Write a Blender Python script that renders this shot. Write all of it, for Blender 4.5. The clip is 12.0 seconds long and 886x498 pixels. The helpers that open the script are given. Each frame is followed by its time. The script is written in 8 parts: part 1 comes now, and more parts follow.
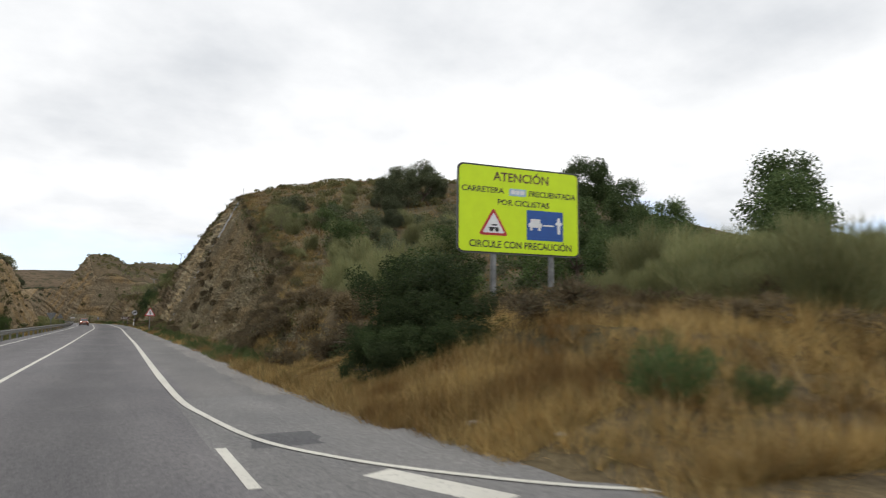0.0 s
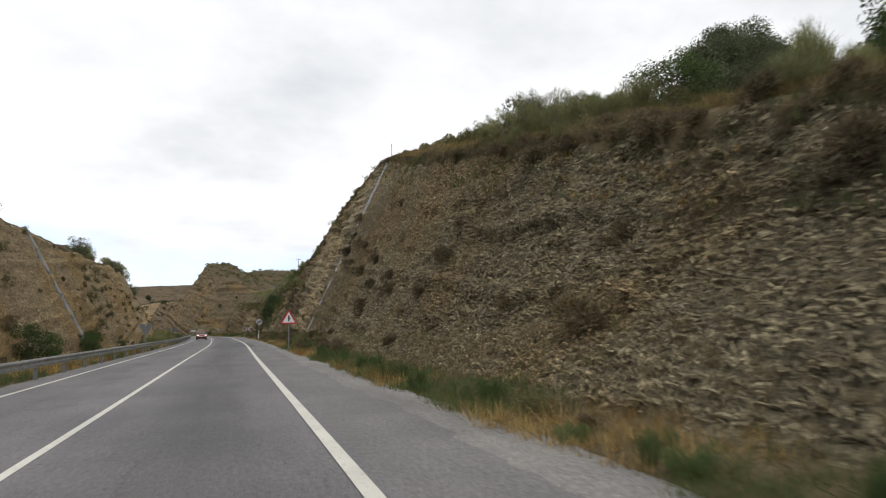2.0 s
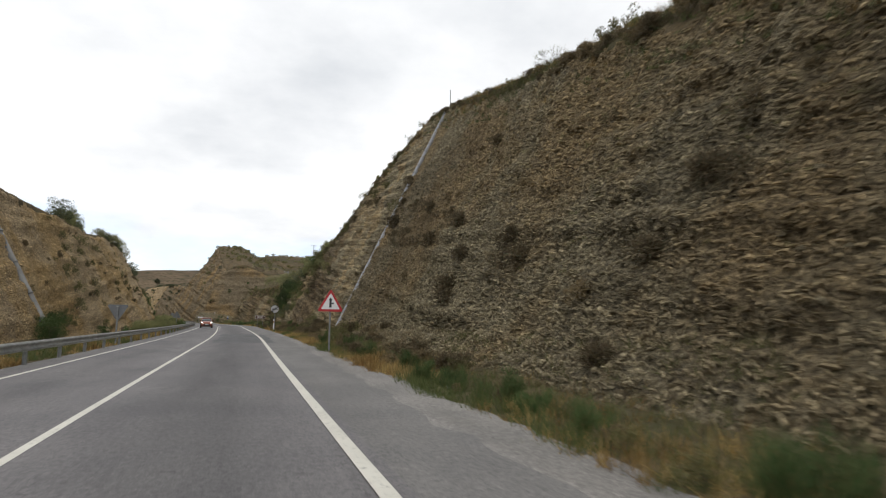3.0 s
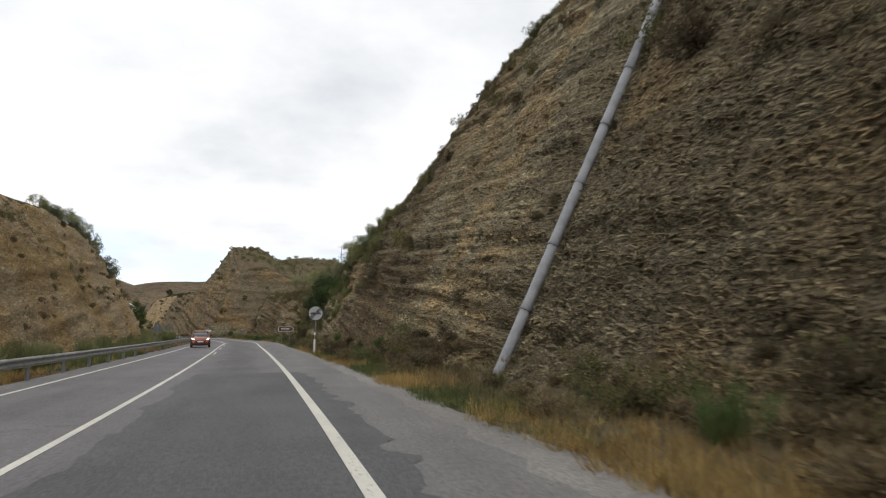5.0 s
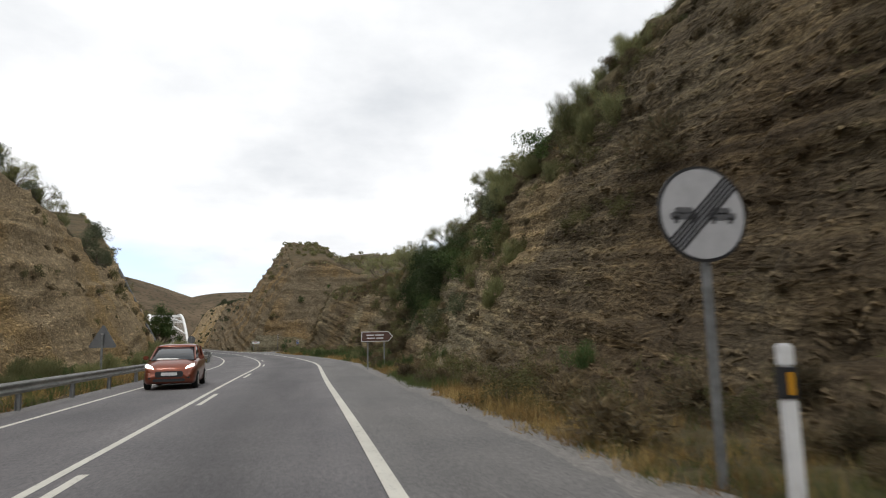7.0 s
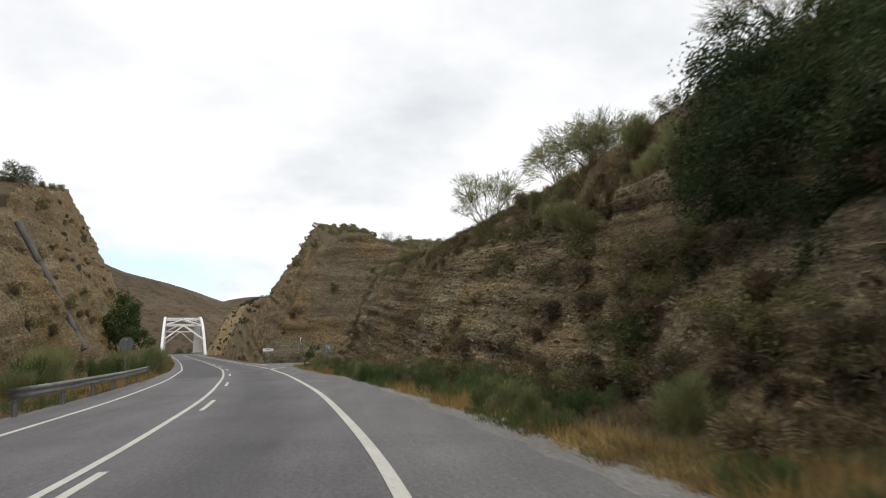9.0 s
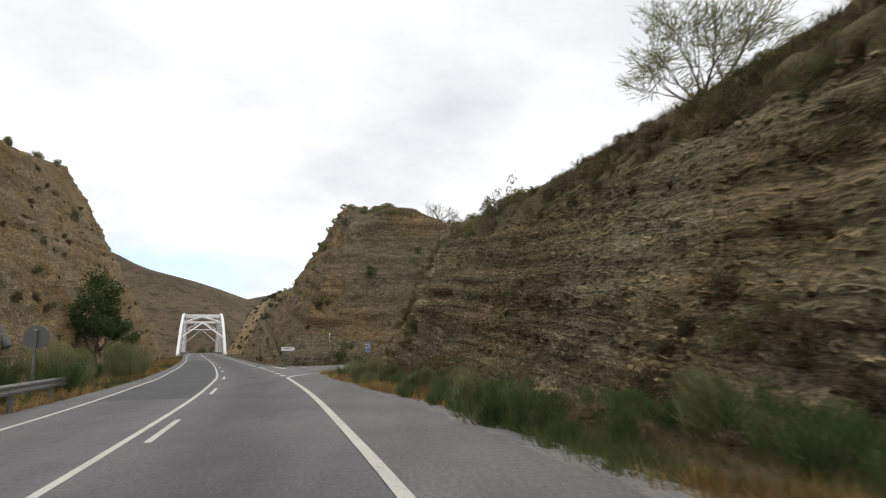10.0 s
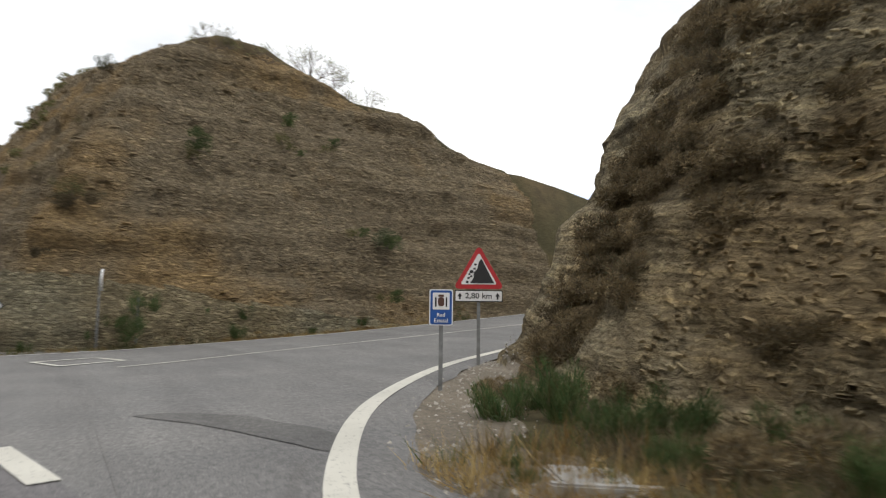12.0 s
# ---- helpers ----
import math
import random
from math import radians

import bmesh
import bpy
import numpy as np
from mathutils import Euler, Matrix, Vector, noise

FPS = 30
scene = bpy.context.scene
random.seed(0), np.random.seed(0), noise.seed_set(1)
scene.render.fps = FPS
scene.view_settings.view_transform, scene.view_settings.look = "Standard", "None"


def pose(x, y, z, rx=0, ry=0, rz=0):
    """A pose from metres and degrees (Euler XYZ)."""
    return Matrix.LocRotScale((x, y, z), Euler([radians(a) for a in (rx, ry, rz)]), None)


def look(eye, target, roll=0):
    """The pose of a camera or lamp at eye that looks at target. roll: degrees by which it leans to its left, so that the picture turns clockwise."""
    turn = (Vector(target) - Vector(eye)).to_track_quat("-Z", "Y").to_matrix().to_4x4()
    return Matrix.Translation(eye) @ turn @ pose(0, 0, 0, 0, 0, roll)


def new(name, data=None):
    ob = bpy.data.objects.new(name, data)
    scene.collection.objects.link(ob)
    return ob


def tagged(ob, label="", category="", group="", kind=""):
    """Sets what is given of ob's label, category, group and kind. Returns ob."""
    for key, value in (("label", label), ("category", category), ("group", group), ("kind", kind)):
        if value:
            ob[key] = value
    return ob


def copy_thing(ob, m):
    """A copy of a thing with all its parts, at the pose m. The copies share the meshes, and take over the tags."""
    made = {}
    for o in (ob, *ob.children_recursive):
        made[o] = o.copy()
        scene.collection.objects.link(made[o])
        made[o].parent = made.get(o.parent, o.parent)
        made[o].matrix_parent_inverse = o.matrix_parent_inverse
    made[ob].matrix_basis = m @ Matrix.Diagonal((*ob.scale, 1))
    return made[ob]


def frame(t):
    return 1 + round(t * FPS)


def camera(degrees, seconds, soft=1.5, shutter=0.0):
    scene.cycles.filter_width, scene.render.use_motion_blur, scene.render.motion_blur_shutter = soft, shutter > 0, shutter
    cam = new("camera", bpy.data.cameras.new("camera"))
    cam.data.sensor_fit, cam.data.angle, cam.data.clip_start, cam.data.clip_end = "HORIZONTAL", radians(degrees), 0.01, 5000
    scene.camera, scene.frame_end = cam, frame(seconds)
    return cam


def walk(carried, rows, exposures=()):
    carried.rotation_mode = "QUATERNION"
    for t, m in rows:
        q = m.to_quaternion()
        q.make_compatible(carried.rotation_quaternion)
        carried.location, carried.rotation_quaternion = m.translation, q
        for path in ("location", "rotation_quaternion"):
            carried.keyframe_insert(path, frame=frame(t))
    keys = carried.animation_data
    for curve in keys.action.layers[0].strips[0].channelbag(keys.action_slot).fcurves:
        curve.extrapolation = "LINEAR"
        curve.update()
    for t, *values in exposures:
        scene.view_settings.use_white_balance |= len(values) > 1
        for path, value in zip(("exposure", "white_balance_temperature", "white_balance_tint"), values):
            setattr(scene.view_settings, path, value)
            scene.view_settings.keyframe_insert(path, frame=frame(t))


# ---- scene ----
cam = camera(70.0, 12.0, soft=1.1, shutter=0.13)
PATH = [
    (0, (0, -0, 1.599), (4.587, 8.811, 2.752), 0.68),
    (0.5, (0.021, 9.559, 1.572), (3.689, 18.786, 2.756), -0.49),
    (1, (0.18, 18.899, 1.546), (3.454, 28.301, 2.485), -2.02),
    (1.5, (0.241, 27.941, 1.552), (3.389, 37.376, 2.586), -1.45),
    (2, (0.224, 37.039, 1.554), (3.362, 46.457, 2.754), -1.36),
    (2.5, (0.156, 46.155, 1.549), (3.234, 55.595, 2.74), -0.28),
    (3, (0.188, 55.608, 1.559), (3.161, 65.089, 2.689), 0.77),
    (3.2, (0.17, 59.515, 1.561), (3.146, 68.994, 2.698), 0.56),
    (4.8, (0.548, 92.069, 1.558), (3.32, 101.592, 2.831), -0.20),
    (5, (0.57, 96.121, 1.529), (3.273, 105.661, 2.822), 0.03),
    (5.5, (0.587, 106.223, 1.573), (3.015, 115.825, 2.954), -3.71),
    (6, (0.508, 116.429, 1.564), (2.723, 126.084, 2.936), -1.82),
    (6.3, (0.557, 122.62, 1.563), (2.674, 132.293, 2.959), -1.84),
    (6.5, (0.51, 126.719, 1.523), (2.56, 136.409, 2.903), -0.20),
    (6.7, (0.404, 130.802, 1.56), (2.423, 140.501, 2.922), -1.22),
    (6.9, (0.305, 134.856, 1.556), (2.214, 144.573, 2.948), -1.50),
    (7, (0.253, 136.864, 1.552), (2.113, 146.587, 2.969), -1.22),
    (7.2, (0.17, 140.883, 1.56), (1.948, 150.619, 2.991), 0.08),
    (8.8, (-0.297, 172.69, 1.564), (1.081, 182.489, 3.007), -1.19),
    (9, (-0.611, 176.517, 1.558), (0.707, 186.309, 3.102), -1.03),
    (9.2, (-0.914, 180.327, 1.553), (0.356, 190.129, 3.073), -1.40),
    (9.5, (-1.464, 186.004, 1.571), (-0.27, 195.806, 3.149), -1.15),
    (9.7, (-1.856, 189.783, 1.562), (-0.727, 199.605, 3.067), -1.82),
    (10, (-2.548, 195.423, 1.561), (-1.618, 205.259, 3.11), -0.79),
    (10.2, (-3.062, 199.218, 1.565), (-2.198, 209.059, 3.111), -0.86),
    (10.5, (-3.882, 204.882, 1.59), (-3.157, 214.735, 3.135), -0.01),
    (10.7, (-4.488, 208.627, 1.562), (-3.842, 218.493, 3.056), -0.16),
    (11, (-5.486, 214.195, 1.593), (-4.909, 224.078, 3.008), 0.04),
    (11.5, (-7.395, 223.391, 1.556), (-6.16, 233.236, 2.8), -0.51),
    (11.7, (-8.254, 227.018, 1.555), (-5.734, 236.623, 2.728), 2.01),
    (11.8, (-8.697, 228.804, 1.545), (-5.424, 238.185, 2.68), 1.48),
    (12, (-9.544, 232.359, 1.532), (-4.373, 240.854, 2.581), 0.69),
]
walk(cam, [(t, look(eye, target, roll)) for t, eye, target, roll in PATH], [(0.0, -0.05), (2.0, 0.0), (11.7, 0.0), (12.0, 0.28)])

# ---- sky, sun and exposure ----
scene.view_settings.exposure = 0.0
world = bpy.data.worlds.new("overcast_sky")
scene.world = world
world.use_nodes = True
SUN_ELEVATION, SUN_TURN = 60.0, 205.0


def build_sky():
    nt = world.node_tree
    nt.nodes.clear()
    out = nt.nodes.new("ShaderNodeOutputWorld")
    back = nt.nodes.new("ShaderNodeBackground")
    sky = nt.nodes.new("ShaderNodeTexSky")
    sky.sky_type, sky.sun_disc = "NISHITA", False
    sky.sun_elevation, sky.sun_rotation = radians(SUN_ELEVATION), radians(SUN_TURN)
    sky.air_density, sky.dust_density = 1.0, 2.0
    co = nt.nodes.new("ShaderNodeTexCoord")
    sep = nt.nodes.new("ShaderNodeSeparateXYZ")
    nt.links.new(co.outputs["Generated"], sep.inputs[0])
    low = nt.nodes.new("ShaderNodeMath")
    low.operation, low.inputs[1].default_value = "MAXIMUM", 0.0
    nt.links.new(sep.outputs["Z"], low.inputs[0])
    lift = nt.nodes.new("ShaderNodeMath")
    lift.operation, lift.inputs[1].default_value = "ADD", 0.22
    nt.links.new(low.outputs[0], lift.inputs[0])
    flat = []
    for axis in "XY":
        d = nt.nodes.new("ShaderNodeMath")
        d.operation = "DIVIDE"
        nt.links.new(sep.outputs[axis], d.inputs[0])
        nt.links.new(lift.outputs[0], d.inputs[1])
        flat.append(d)
    comb = nt.nodes.new("ShaderNodeCombineXYZ")
    nt.links.new(flat[0].outputs[0], comb.inputs[0])
    nt.links.new(flat[1].outputs[0], comb.inputs[1])
    # layers of cloud: where it covers, and how thick it is
    cover = nt.nodes.new("ShaderNodeTexNoise")
    cover.inputs["Scale"].default_value, cover.inputs["Detail"].default_value = 0.55, 6.0
    cover.inputs["Distortion"].default_value = 0.4
    nt.links.new(comb.outputs[0], cover.inputs["Vector"])
    veil = nt.nodes.new("ShaderNodeMath")
    veil.operation, veil.inputs[1].default_value = "MULTIPLY", 1.45
    nt.links.new(low.outputs[0], veil.inputs[0])
    both = nt.nodes.new("ShaderNodeMath")
    both.operation = "ADD"
    nt.links.new(cover.outputs["Fac"], both.inputs[0])
    nt.links.new(veil.outputs[0], both.inputs[1])
    mask = nt.nodes.new("ShaderNodeMapRange")
    mask.interpolation_type = "SMOOTHSTEP"
    mask.inputs["To Min"].default_value = 0.22
    mask.inputs["From Min"].default_value, mask.inputs["From Max"].default_value = 0.63, 0.75
    nt.links.new(both.outputs[0], mask.inputs["Value"])
    thick = nt.nodes.new("ShaderNodeTexNoise")
    thick.inputs["Scale"].default_value, thick.inputs["Detail"].default_value = 0.9, 7.0
    thick.inputs["Roughness"].default_value = 0.55
    nt.links.new(comb.outputs[0], thick.inputs["Vector"])
    ramp = nt.nodes.new("ShaderNodeValToRGB")
    el = ramp.color_ramp.elements
    el[0].position, el[0].color = 0.34, (1.25, 1.25, 1.25, 1)
    el[1].position, el[1].color = 0.66, (0.72, 0.75, 0.79, 1)
    nt.links.new(thick.outputs["Fac"], ramp.inputs["Fac"])
    dim = nt.nodes.new("ShaderNodeMix")
    dim.data_type, dim.blend_type = "RGBA", "MULTIPLY"
    dim.inputs[0].default_value = 1.0
    dim.inputs[7].default_value = (0.26, 0.255, 0.28, 1)
    nt.links.new(sky.outputs[0], dim.inputs[6])
    mix = nt.nodes.new("ShaderNodeMix")
    mix.data_type = "RGBA"
    nt.links.new(mask.outputs[0], mix.inputs[0])
    nt.links.new(dim.outputs[2], mix.inputs[6])
    nt.links.new(ramp.outputs[0], mix.inputs[7])
    nt.links.new(mix.outputs[2], back.inputs["Color"])
    back.inputs["Strength"].default_value = 1.0
    nt.links.new(back.outputs[0], out.inputs[0])


build_sky()
sun = new("sun", bpy.data.lights.new("sun", "SUN"))
sun.data.energy, sun.data.angle, sun.data.color = 0.9, radians(18), (1.0, 0.95, 0.87)
sun.matrix_world = pose(0, 0, 60, 90 - SUN_ELEVATION, 0, 180 - SUN_TURN)


# ---- materials ----
def nodes_of(name):
    m = bpy.data.materials.new(name)
    m.use_nodes = True
    nt = m.node_tree
    return m, nt, nt.nodes["Principled BSDF"]


def ramp_node(nt, source, stops):
    r = nt.nodes.new("ShaderNodeValToRGB")
    el = r.color_ramp.elements
    while len(el) < len(stops):
        el.new(0.5)
    for e, (p, c) in zip(el, stops):
        e.position, e.color = p, (*c, 1)
    nt.links.new(source, r.inputs["Fac"])
    return r


def noise_node(nt, vector, scale, detail=4.0, rough=0.55, distortion=0.0):
    n = nt.nodes.new("ShaderNodeTexNoise")
    n.inputs["Scale"].default_value, n.inputs["Detail"].default_value = scale, detail
    n.inputs["Roughness"].default_value, n.inputs["Distortion"].default_value = rough, distortion
    nt.links.new(vector, n.inputs["Vector"])
    return n


def mapped(nt, scale=(1, 1, 1), turn=(0, 0, 0), what="Object"):
    co = nt.nodes.new("ShaderNodeTexCoord")
    mp = nt.nodes.new("ShaderNodeMapping")
    mp.inputs["Scale"].default_value, mp.inputs["Rotation"].default_value = scale, [radians(a) for a in turn]
    nt.links.new(co.outputs[what], mp.inputs["Vector"])
    return mp.outputs[0]


def mixed(nt, fac, a, b, blend="MIX"):
    m = nt.nodes.new("ShaderNodeMix")
    m.data_type, m.blend_type = "RGBA", blend
    for value, slot in ((fac, 0), (a, 6), (b, 7)):
        if isinstance(value, (int, float)):
            m.inputs[slot].default_value = value
        elif isinstance(value, tuple):
            m.inputs[slot].default_value = (*value, 1)
        else:
            nt.links.new(value, m.inputs[slot])
    return m.outputs[2]


def bumped(nt, bsdf, height, strength, distance):
    b = nt.nodes.new("ShaderNodeBump")
    b.inputs["Strength"].default_value, b.inputs["Distance"].default_value = strength, distance
    nt.links.new(height, b.inputs["Height"])
    nt.links.new(b.outputs[0], bsdf.inputs["Normal"])


def plain(name, colour, rough=0.6, metal=0.0, vary=0.12, scale=6.0, bump=0.0, spec=0.5):
    """A painted, metal or mineral surface with soft stains and fine grain."""
    m, nt, b = nodes_of(name)
    v = mapped(nt)
    big = noise_node(nt, v, scale, 5, 0.6)
    dark = tuple(c * (1 - 2 * vary) for c in colour)
    lite = tuple(min(1, c * (1 + vary)) for c in colour)
    nt.links.new(ramp_node(nt, big.outputs["Fac"], [(0.3, dark), (0.65, lite)]).outputs[0], b.inputs["Base Color"])
    b.inputs["Roughness"].default_value, b.inputs["Metallic"].default_value = rough, metal
    b.inputs["Specular IOR Level"].default_value = spec
    if bump:
        bumped(nt, b, noise_node(nt, v, scale * 12, 3).outputs["Fac"], bump, 0.01)
    return m


def leafy(name, colours, rough=0.7, patches=None):
    """Foliage: tone by leaf and by plant; patches: a tint that comes and goes over a meadow."""
    m, nt, b = nodes_of(name)
    geo = nt.nodes.new("ShaderNodeNewGeometry")
    info = nt.nodes.new("ShaderNodeObjectInfo")
    r = ramp_node(nt, geo.outputs["Random Per Island"], [(i / (len(colours) - 1), c) for i, c in enumerate(colours)])
    hsv = nt.nodes.new("ShaderNodeHueSaturation")
    mr = nt.nodes.new("ShaderNodeMapRange")
    mr.inputs["To Min"].default_value, mr.inputs["To Max"].default_value = 0.72, 1.25
    nt.links.new(info.outputs["Random"], mr.inputs["Value"])
    nt.links.new(mr.outputs[0], hsv.inputs["Value"])
    tone = r.outputs[0]
    if patches:
        where = noise_node(nt, mapped(nt, (1, 1, 0.3)), 0.55, 4, 0.6)
        tint = ramp_node(nt, where.outputs["Fac"], [(0.40, (1.18, 1.16, 1.12)), (0.48, (1, 1, 1)), (0.60, patches)])
        tone = mixed(nt, 1.0, tone, tint.outputs[0], "MULTIPLY")
    nt.links.new(tone, hsv.inputs["Color"])
    nt.links.new(hsv.outputs[0], b.inputs["Base Color"])
    b.inputs["Roughness"].default_value = rough
    b.inputs["Specular IOR Level"].default_value = 0.2
    thin = nt.nodes.new("ShaderNodeBsdfTranslucent")
    nt.links.new(hsv.outputs[0], thin.inputs["Color"])
    both = nt.nodes.new("ShaderNodeMixShader")
    both.inputs[0].default_value = 0.35
    nt.links.new(b.outputs[0], both.inputs[1])
    nt.links.new(thin.outputs[0], both.inputs[2])
    nt.links.new(both.outputs[0], nt.nodes["Material Output"].inputs["Surface"])
    return m


def rock_material(name, pale, dark, ochre, dip, knobs=None, seam=None, beds_and_shade=None, crisp=0.85, bedded=0.85, pieces=False):
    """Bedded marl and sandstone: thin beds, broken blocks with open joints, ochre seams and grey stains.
    knobs: (y0, y1) where rubble gives way to even beds; seam: an ochre streak about that station; beds_and_shade:
    stretches, up to a height, of dark beds and of shade put into the colour; pieces: single stones, each with a tone of
    its own."""
    m, nt, b = nodes_of(name)

    def math_node(op, *values):
        n = nt.nodes.new("ShaderNodeMath")
        n.operation = op
        for k, v in enumerate(values):
            if isinstance(v, (int, float)):
                n.inputs[k].default_value = v
            else:
                nt.links.new(v, n.inputs[k])
        return n.outputs[0]

    def span(v, a0, a1):
        n = nt.nodes.new("ShaderNodeMapRange")
        n.interpolation_type = "SMOOTHSTEP"
        n.inputs["From Min"].default_value, n.inputs["From Max"].default_value = a0, a1
        nt.links.new(v, n.inputs["Value"])
        return n.outputs[0]

    def stretched(scale):
        s = nt.nodes.new("ShaderNodeVectorMath")
        s.operation = "MULTIPLY"
        s.inputs[1].default_value = scale
        nt.links.new(warp.outputs[0], s.inputs[0])
        return s.outputs[0]

    base = mapped(nt, (1, 1, 1), (dip, 0, 0))
    wobble = noise_node(nt, mapped(nt, (0.3, 0.3, 0.3)), 1.0, 3)
    warp = nt.nodes.new("ShaderNodeVectorMath")
    warp.operation = "MULTIPLY_ADD"
    warp.inputs[1].default_value = (0.3, 0.3, 0.45)
    nt.links.new(wobble.outputs["Color"], warp.inputs[0])
    nt.links.new(base, warp.inputs[2])
    beds = noise_node(nt, stretched((0.05, 0.05, 1.0)), 2.2, 7, 0.62)
    lines = noise_node(nt, stretched((0.028, 0.028, 1.0)), 3.0, 3, 0.6)
    fine = noise_node(nt, stretched((0.85, 0.85, 1.45)), 5.0, 7, 0.78, 0.2)
    stains = noise_node(nt, mapped(nt, (1, 1, 0.8)), 0.11, 5, 0.6)
    jagged = nt.nodes.new("ShaderNodeVectorMath")
    jagged.operation = "MULTIPLY_ADD"
    jagged.inputs[1].default_value = (0.55, 0.55, 0.55)
    nt.links.new(noise_node(nt, base, 2.6, 5, 0.7).outputs["Color"], jagged.inputs[0])
    nt.links.new(stretched((0.85, 0.85, 1.8)), jagged.inputs[2])
    cells, joints = nt.nodes.new("ShaderNodeTexVoronoi"), nt.nodes.new("ShaderNodeTexVoronoi")
    joints.feature = "DISTANCE_TO_EDGE"
    for v in (cells, joints):
        v.inputs["Scale"].default_value = 3.6
        nt.links.new(jagged.outputs[0], v.inputs["Vector"])
    small = nt.nodes.new("ShaderNodeTexVoronoi")
    small.inputs["Scale"].default_value = 6.5
    nt.links.new(stretched((0.8, 0.8, 2.0)), small.inputs["Vector"])
    sep = nt.nodes.new("ShaderNodeSeparateXYZ")
    nt.links.new(mapped(nt), sep.inputs[0])
    shift = math_node("MULTIPLY_ADD", stains.outputs["Fac"], 26.0, sep.outputs["Y"])
    even = span(shift, knobs[0] + 13, knobs[1] + 13) if knobs else math_node("ADD", bedded, 0.0)
    tone = ramp_node(nt, beds.outputs["Fac"], [(0.30, dark), (0.42, tuple(0.75 * c for c in pale)), (0.50, pale), (0.56, tuple(0.7 * c for c in pale)), (0.64, tuple(1.12 * c for c in pale))])
    plainer = mixed(nt, math_node("MULTIPLY_ADD", even, -0.6, 0.65), tone.outputs[0], tuple(0.92 * c for c in pale))
    col = mixed(nt, ramp_node(nt, stains.outputs["Fac"], [(0.48, (0, 0, 0)), (0.60, (0.85, 0.85, 0.85))]).outputs[0], plainer, ochre)
    if seam:
        at = math_node("ABSOLUTE", math_node("SUBTRACT", math_node("MULTIPLY_ADD", sep.outputs["Z"], 0.25, shift), seam + 13 + 2.0))
        col = mixed(nt, math_node("MULTIPLY", math_node("SUBTRACT", 1.0, span(at, 0.5, 2.6)), 0.75), col, tuple(1.25 * c for c in ochre))
    # stretches darkened by station and height: dark beds, plus shade put into the colour
    for y0, y1, top, share in beds_and_shade or ():
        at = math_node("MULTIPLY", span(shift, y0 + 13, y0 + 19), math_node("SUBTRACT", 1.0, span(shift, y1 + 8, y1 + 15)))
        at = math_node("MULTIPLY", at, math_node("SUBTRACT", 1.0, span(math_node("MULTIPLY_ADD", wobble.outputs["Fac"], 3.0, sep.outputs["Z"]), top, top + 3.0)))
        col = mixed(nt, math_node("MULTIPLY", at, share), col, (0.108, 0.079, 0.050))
    ledge = ramp_node(nt, lines.outputs["Fac"], [(0.36, (0.5, 0.48, 0.46)), (0.44, (0.92, 0.92, 0.92)), (0.54, (1.0, 1.0, 1.0)), (0.60, (1.55, 1.52, 1.42)), (0.68, (1.2, 1.2, 1.15))])
    col = mixed(nt, math_node("MULTIPLY", even, 0.9), col, ledge.outputs[0], "MULTIPLY")
    # grain, with dark hollows and pale highlights of the bumps painted into the colour
    grit_shading = ramp_node(nt, fine.outputs["Fac"], [(0.38, (0.27, 0.25, 0.23)), (0.46, (0.84, 0.83, 0.82)), (0.54, (1.08, 1.08, 1.06)), (0.62, (1.95, 1.92, 1.8))])
    col = mixed(nt, math_node("MULTIPLY_ADD", even, -0.15 * crisp, crisp), col, grit_shading.outputs[0], "MULTIPLY")
    cell = ramp_node(nt, cells.outputs["Color"], [(0.0, (0.62, 0.62, 0.62)), (1.0, (1.36, 1.35, 1.3))])
    col = mixed(nt, math_node("MULTIPLY_ADD", even, -0.6, 0.9), col, cell.outputs[0], "MULTIPLY")
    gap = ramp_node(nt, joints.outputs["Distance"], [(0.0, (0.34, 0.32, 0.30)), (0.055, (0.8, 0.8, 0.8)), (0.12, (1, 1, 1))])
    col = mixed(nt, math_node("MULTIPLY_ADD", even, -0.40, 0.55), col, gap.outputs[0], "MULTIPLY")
    if pieces:
        geo, info = nt.nodes.new("ShaderNodeNewGeometry"), nt.nodes.new("ShaderNodeObjectInfo")
        lot = math_node("FRACT", math_node("ADD", geo.outputs["Random Per Island"], info.outputs["Random"]))
        own = ramp_node(nt, lot, [(0.0, (0.80, 0.78, 0.75)), (0.4, (0.97, 0.96, 0.94)), (0.8, (1.14, 1.14, 1.12)), (1.0, (1.3, 1.3, 1.27))])
        col = mixed(nt, 1.0, col, own.outputs[0], "MULTIPLY")
    nt.links.new(col, b.inputs["Base Color"])
    b.inputs["Roughness"].default_value = 0.95
    b.inputs["Specular IOR Level"].default_value = 0.12
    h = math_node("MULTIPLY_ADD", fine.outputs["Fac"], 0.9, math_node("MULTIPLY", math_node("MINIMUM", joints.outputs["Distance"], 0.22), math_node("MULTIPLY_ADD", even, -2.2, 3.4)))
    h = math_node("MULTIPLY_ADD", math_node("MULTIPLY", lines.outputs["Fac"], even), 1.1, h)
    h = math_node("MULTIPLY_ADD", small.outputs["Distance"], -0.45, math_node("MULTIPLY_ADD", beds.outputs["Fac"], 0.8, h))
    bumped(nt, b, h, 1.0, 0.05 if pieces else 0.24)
    return m


